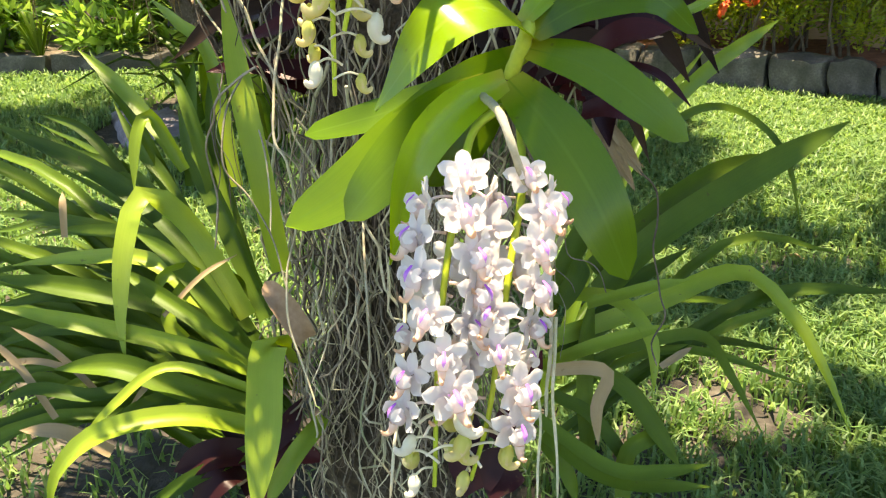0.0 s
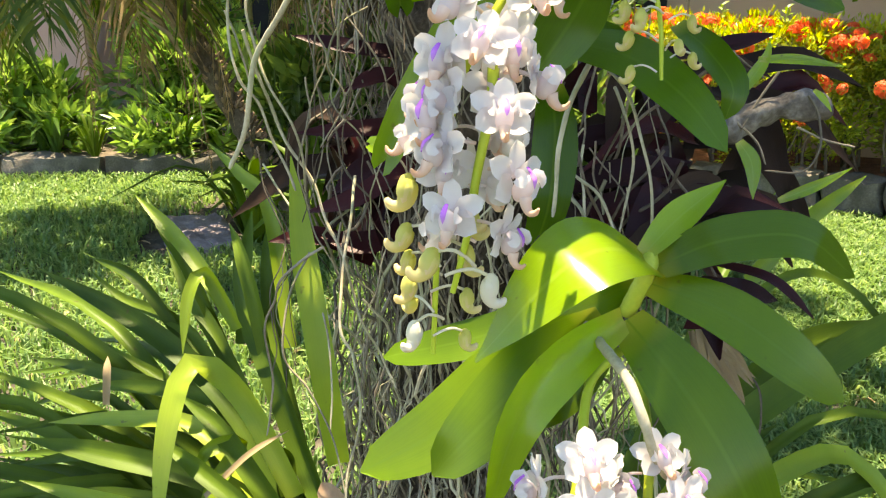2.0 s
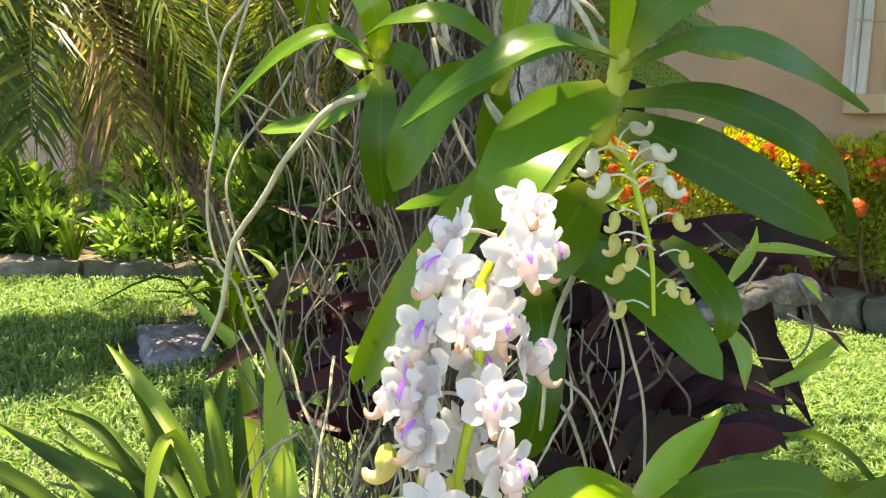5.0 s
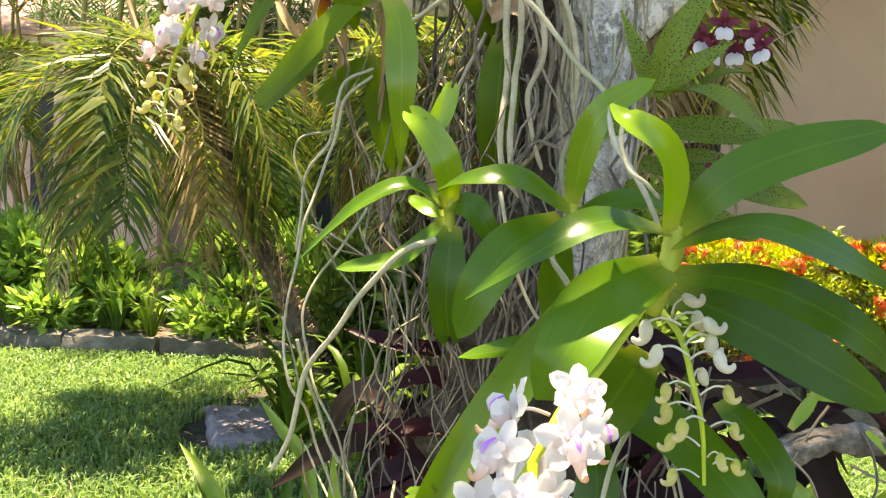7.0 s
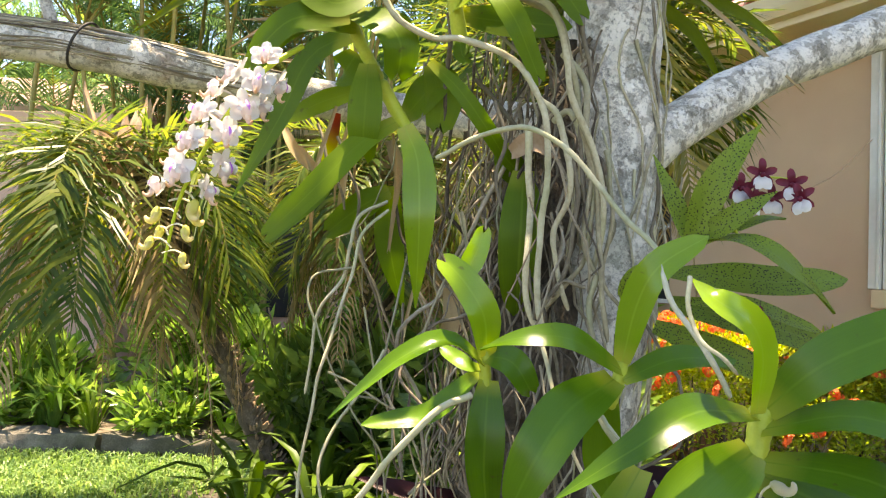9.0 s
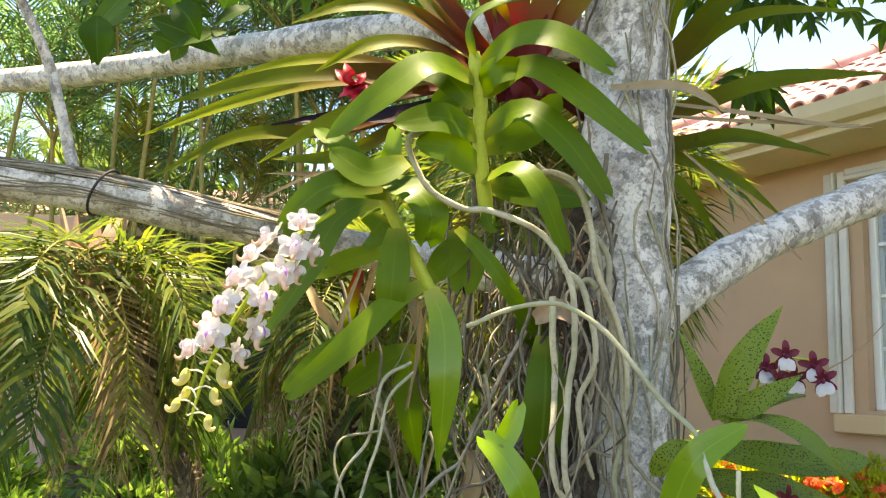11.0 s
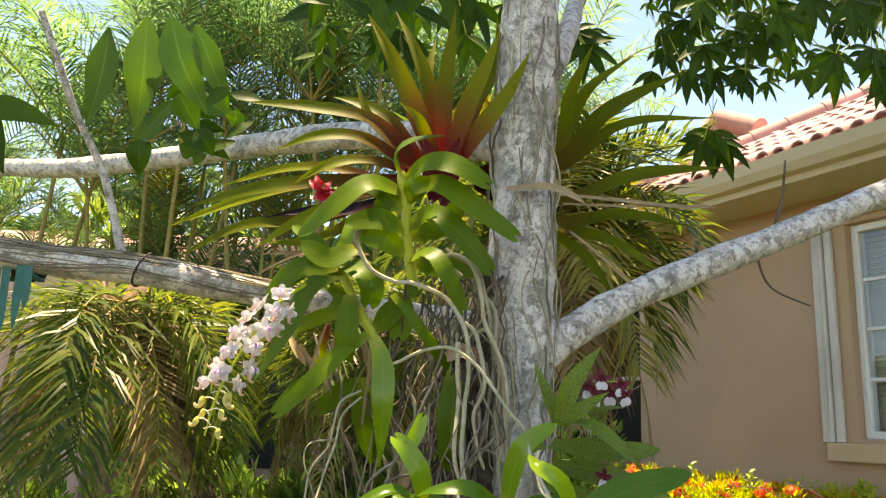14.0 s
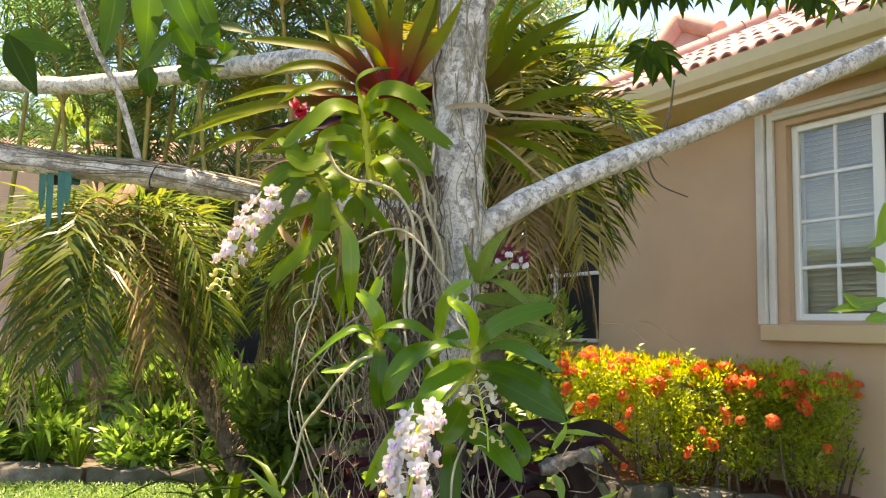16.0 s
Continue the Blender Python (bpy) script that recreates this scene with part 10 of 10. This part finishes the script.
leaf(tree, HEDGE_LEAF, 0.0430, (1.105, 1.464, 1.407), (1.095, 1.473, 1.321), (1.060, 1.475, 1.291), face=(0.1, -1, 0.3), end='point', base=0.3, fold=0.2, thick=0.0007)
leaf(tree, HEDGE_LEAF, 0.0344, (1.110, 1.489, 1.164), (1.042, 1.490, 1.148), (0.959, 1.491, 1.129), face=(0.1, -1, 0.3), end='point', base=0.3, fold=0.2, thick=0.0007)
leaf(tree, HEDGE_LEAF, 0.0344, (1.056, 1.491, 1.141), (1.020, 1.489, 1.162), (0.998, 1.487, 1.179), face=(0.1, -1, 0.3), end='point', base=0.3, fold=0.2, thick=0.0007)
leaf(tree, HEDGE_LEAF, 0.0344, (1.111, 1.493, 1.121), (1.071, 1.494, 1.113), (1.057, 1.495, 1.106), face=(0.1, -1, 0.3), end='point', base=0.3, fold=0.2, thick=0.0007)
leaf(tree, HEDGE_LEAF, 0.0373, (1.108, 1.482, 1.235), (1.089, 1.480, 1.249), (1.067, 1.478, 1.270), face=(0.1, -1, 0.3), end='point', base=0.3, fold=0.2, thick=0.0007)
leaf(tree, CANOPY, 0.0328, (-0.456, 0.960, 1.643), (-0.475, 0.953, 1.626), (-0.500, 0.966, 1.611), face=(0.04631578326045649, -1, 0.36679983990405735), end='point', base=0.15, fold=0.2, thick=0.0007, n=9)
leaf(tree, CANOPY, 0.0427, (-0.606, 1.025, 1.623), (-0.624, 1.018, 1.608), (-0.652, 1.030, 1.594), face=(-0.2618561220619765, -1, 0.4880131566132488), end='point', base=0.15, fold=0.2, thick=0.0007, n=9)
leaf(tree, CANOPY, 0.0373, (-0.504, 0.960, 1.570), (-0.486, 0.955, 1.552), (-0.475, 0.970, 1.532), face=(0.02717461269893784, -1, 0.12298576634644717), end='point', base=0.15, fold=0.2, thick=0.0007, n=9)
leaf(tree, CANOPY, 0.0362, (-0.568, 0.940, 1.665), (-0.568, 0.936, 1.638), (-0.577, 0.953, 1.608), face=(-0.3389609509715763, -1, 0.5036921194258532), end='point', base=0.15, fold=0.2, thick=0.0007, n=9)
leaf(tree, CANOPY, 0.0358, (-0.456, 1.091, 1.638), (-0.478, 1.083, 1.621), (-0.506, 1.096, 1.606), face=(-0.33653509666406567, -1, 0.4689409589060577), end='point', base=0.15, fold=0.2, thick=0.0007, n=9)
leaf(tree, CANOPY, 0.0282, (-0.525, 0.999, 1.691), (-0.548, 0.993, 1.666), (-0.578, 1.008, 1.641), face=(0.34948225933148114, -1, 0.03383624029839383), end='point', base=0.15, fold=0.2, thick=0.0007, n=9)
leaf(tree, CANOPY, 0.0316, (-0.485, 1.099, 1.605), (-0.521, 1.091, 1.590), (-0.563, 1.102, 1.576), face=(-0.02216889618251361, -1, 0.4428896880373787), end='point', base=0.15, fold=0.2, thick=0.0007, n=9)
leaf(tree, CANOPY, 0.0294, (-0.519, 1.125, 1.707), (-0.474, 1.119, 1.697), (-0.434, 1.132, 1.690), face=(-0.11355864548589362, -1, 0.5935802911198399), end='point', base=0.15, fold=0.2, thick=0.0007, n=9)
leaf(tree, CANOPY, 0.0371, (-0.652, 1.130, 1.610), (-0.662, 1.125, 1.588), (-0.681, 1.140, 1.565), face=(0.15356427225183622, -1, 0.057114923659308765), end='point', base=0.15, fold=0.2, thick=0.0007, n=9)
leaf(tree, CANOPY, 0.0417, (-0.611, 1.088, 1.734), (-0.655, 1.080, 1.713), (-0.706, 1.093, 1.692), face=(0.06046670079654992, -1, 0.037318949971118176), end='point', base=0.15, fold=0.2, thick=0.0007, n=9)
leaf(tree, CANOPY, 0.0293, (-0.561, 1.091, 1.632), (-0.529, 1.084, 1.625), (-0.503, 1.096, 1.622), face=(0.3394726483003192, -1, 0.06807337342525976), end='point', base=0.15, fold=0.2, thick=0.0007, n=9)
leaf(tree, CANOPY, 0.0424, (-0.594, 1.110, 1.684), (-0.559, 1.105, 1.669), (-0.530, 1.120, 1.655), face=(-0.3312327375321156, -1, 0.09854924596469368), end='point', base=0.15, fold=0.2, thick=0.0007, n=9)
leaf(tree, CANOPY, 0.0409, (-0.599, 0.973, 1.556), (-0.594, 0.968, 1.530), (-0.596, 0.985, 1.500), face=(0.16964125473637304, -1, 0.360664832967446), end='point', base=0.15, fold=0.2, thick=0.0007, n=9)
leaf(tree, CANOPY, 0.0335, (-0.570, 1.094, 1.710), (-0.525, 1.089, 1.694), (-0.487, 1.104, 1.680), face=(-0.17899444527844166, -1, 0.2722426006521094), end='point', base=0.15, fold=0.2, thick=0.0007, n=9)
leaf(tree, CANOPY, 0.0311, (-0.407, 1.120, 1.901), (-0.370, 1.113, 1.892), (-0.338, 1.125, 1.890), face=(0.3025958365755631, -1, 0.3062369147123176), end='point', base=0.15, fold=0.2, thick=0.0007, n=9)
leaf(tree, CANOPY, 0.0388, (-0.182, 1.156, 1.913), (-0.220, 1.148, 1.897), (-0.260, 1.159, 1.886), face=(-0.009344222947781755, -1, 0.4171641147936579), end='point', base=0.15, fold=0.2, thick=0.0007, n=9)
leaf(tree, CANOPY, 0.0528, (-0.152, 1.327, 2.062), (-0.141, 1.325, 2.030), (-0.131, 1.344, 1.995), face=(0.2976026897796381, -1, 0.5148042553228853), end='point', base=0.15, fold=0.2, thick=0.0007, n=9)
leaf(tree, CANOPY, 0.0552, (-0.385, 1.317, 1.993), (-0.439, 1.309, 1.974), (-0.496, 1.320, 1.959), face=(-0.017541927188505446, -1, 0.449546428476485), end='point', base=0.15, fold=0.2, thick=0.0007, n=9)
leaf(tree, CANOPY, 0.0397, (-0.139, 1.245, 1.986), (-0.121, 1.245, 1.946), (-0.103, 1.267, 1.899), face=(0.1972298495494046, -1, 0.33711490114085546), end='point', base=0.15, fold=0.2, thick=0.0007, n=9)
leaf(tree, CANOPY, 0.0362, (-0.168, 1.126, 1.929), (-0.182, 1.121, 1.903), (-0.197, 1.137, 1.878), face=(0.22524409708996707, -1, 0.02939758395604046), end='point', base=0.15, fold=0.2, thick=0.0007, n=9)
leaf(tree, CANOPY, 0.0328, (-0.074, 1.264, 1.994), (-0.089, 1.259, 1.967), (-0.104, 1.275, 1.941), face=(0.17645593858489772, -1, 0.35191227847290935), end='point', base=0.15, fold=0.2, thick=0.0007, n=9)
leaf(tree, CANOPY, 0.0317, (-0.203, 1.185, 1.927), (-0.154, 1.182, 1.901), (-0.106, 1.200, 1.875), face=(0.012522624328070109, -1, 0.3743787582944042), end='point', base=0.15, fold=0.2, thick=0.0007, n=9)
leaf(tree, CANOPY, 0.0464, (-0.052, 1.295, 2.052), (-0.007, 1.290, 2.036), (0.039, 1.305, 2.025), face=(0.27908228042772054, -1, 0.028294624909084586), end='point', base=0.15, fold=0.2, thick=0.0007, n=9)
leaf(tree, CANOPY, 0.0329, (-0.155, 1.212, 1.994), (-0.209, 1.204, 1.976), (-0.264, 1.215, 1.964), face=(-0.39633533889311306, -1, 0.018879328858294842), end='point', base=0.15, fold=0.2, thick=0.0007, n=9)
leaf(tree, CANOPY, 0.0539, (-0.145, 1.313, 2.066), (-0.187, 1.309, 2.032), (-0.231, 1.326, 1.997), face=(0.10653765741837917, -1, 0.4949956886818853), end='point', base=0.15, fold=0.2, thick=0.0007, n=9)
leaf(tree, CANOPY, 0.0367, (-0.243, 1.126, 1.903), (-0.247, 1.125, 1.862), (-0.253, 1.147, 1.813), face=(0.17181160492625747, -1, 0.10700725050675465), end='point', base=0.15, fold=0.2, thick=0.0007, n=9)
leaf(tree, CANOPY, 0.0377, (-0.302, 1.312, 2.021), (-0.276, 1.310, 1.990), (-0.252, 1.330, 1.954), face=(0.06192946097953539, -1, 0.5638769547593699), end='point', base=0.15, fold=0.2, thick=0.0007, n=9)
leaf(tree, CANOPY, 0.0367, (-0.341, 1.255, 1.977), (-0.298, 1.253, 1.951), (-0.257, 1.271, 1.924), face=(0.09109996948263516, -1, 0.596444645437408), end='point', base=0.15, fold=0.2, thick=0.0007, n=9)
leaf(tree, CANOPY, 0.0409, (-0.369, 1.195, 1.941), (-0.380, 1.191, 1.913), (-0.395, 1.207, 1.883), face=(0.22794648195892087, -1, 0.1279129799643888), end='point', base=0.15, fold=0.2, thick=0.0007, n=9)
leaf(tree, CANOPY, 0.0400, (-0.336, 1.141, 1.941), (-0.356, 1.138, 1.904), (-0.380, 1.157, 1.862), face=(-0.042433766767774383, -1, 0.1814718626109275), end='point', base=0.15, fold=0.2, thick=0.0007, n=9)


def fill_clump(clump, foot, count, seed, side, mats):
    """More strap leaves at the back of a clump."""
    random.seed(seed)
    foot = Vector(foot)
    for i in range(count):
        a = random.uniform(0.15, 1.0)
        ll = random.uniform(0.32, 0.62)
        o = Vector((side * math.cos(a), math.sin(a) * random.uniform(-0.4, 1.0), 0)).normalized()
        rise = random.uniform(0.25, 0.95)
        p = foot + Vector((random.uniform(-0.05, 0.05), random.uniform(-0.05, 0.1), random.uniform(0, 0.12)))
        mid = p + o * ll * 0.5 + Vector((0, 0, ll * rise * 0.6))
        tip = p + o * ll + Vector((0, 0, ll * (rise * 0.85 - random.uniform(0.0, 0.35))))
        leaf(clump, mats[i % len(mats)], random.uniform(0.012, 0.022), p, mid, tip, face=(-o.x * 0.3, -0.7, 0.8), end="strap", fold=0.55, base=0.8, n=10, thick=0.0012)


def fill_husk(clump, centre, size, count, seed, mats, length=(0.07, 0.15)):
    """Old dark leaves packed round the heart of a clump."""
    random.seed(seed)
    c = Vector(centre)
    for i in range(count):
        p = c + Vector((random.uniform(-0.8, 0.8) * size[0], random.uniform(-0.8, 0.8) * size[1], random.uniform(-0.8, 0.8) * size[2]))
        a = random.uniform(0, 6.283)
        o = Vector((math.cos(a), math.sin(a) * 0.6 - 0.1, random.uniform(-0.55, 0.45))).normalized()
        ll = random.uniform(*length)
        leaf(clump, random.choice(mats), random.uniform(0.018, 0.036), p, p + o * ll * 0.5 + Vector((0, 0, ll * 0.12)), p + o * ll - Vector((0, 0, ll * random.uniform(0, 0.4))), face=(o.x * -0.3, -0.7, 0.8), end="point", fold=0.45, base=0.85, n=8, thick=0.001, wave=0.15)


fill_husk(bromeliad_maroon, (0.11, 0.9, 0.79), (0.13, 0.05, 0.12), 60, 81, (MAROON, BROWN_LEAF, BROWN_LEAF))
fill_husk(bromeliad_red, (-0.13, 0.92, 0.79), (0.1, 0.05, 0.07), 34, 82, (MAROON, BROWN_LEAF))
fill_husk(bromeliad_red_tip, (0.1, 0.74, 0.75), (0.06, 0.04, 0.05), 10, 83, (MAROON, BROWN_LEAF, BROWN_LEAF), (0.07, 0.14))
fill_clump(bromeliad_left, (-0.27, 0.95, 0.12), 62, 61, -1, (STRAP, STRAP_MID, STRAP_MID))
fill_clump(bromeliad_right, (0.14, 0.98, 0.12), 8, 62, 1, (STRAP, STRAP_MID))


def build_litter():
    """Dry leaves lying on the lawn."""
    random.seed(17)
    for i in range(46):
        x, y = random.choice(((random.uniform(0.35, 1.6), random.uniform(1.0, 2.6)), (random.uniform(-2.2, -0.5), random.uniform(1.6, 3.4))))
        z = ground_height(x, y) + 0.02
        a = random.uniform(0, 6.28)
        d = Vector((math.cos(a), math.sin(a), random.uniform(-0.1, 0.2))) * random.uniform(0.03, 0.06)
        g = Geo()
        p = Vector((x, y, z))
        blade(g, [p, p + d * 0.5 + Vector((0, 0, 0.008)), p + d], 0.018, (0.2, 0.1, 1), 0.4, 0.0008, "point", 0.4, 6, 0, 0.3)
        whole("fallen_leaf", g, DRY_LEAF, p, "curled dry brown leaf lying on the grass", "dead leaf", group="fallen leaves")


build_litter()
build_grass()
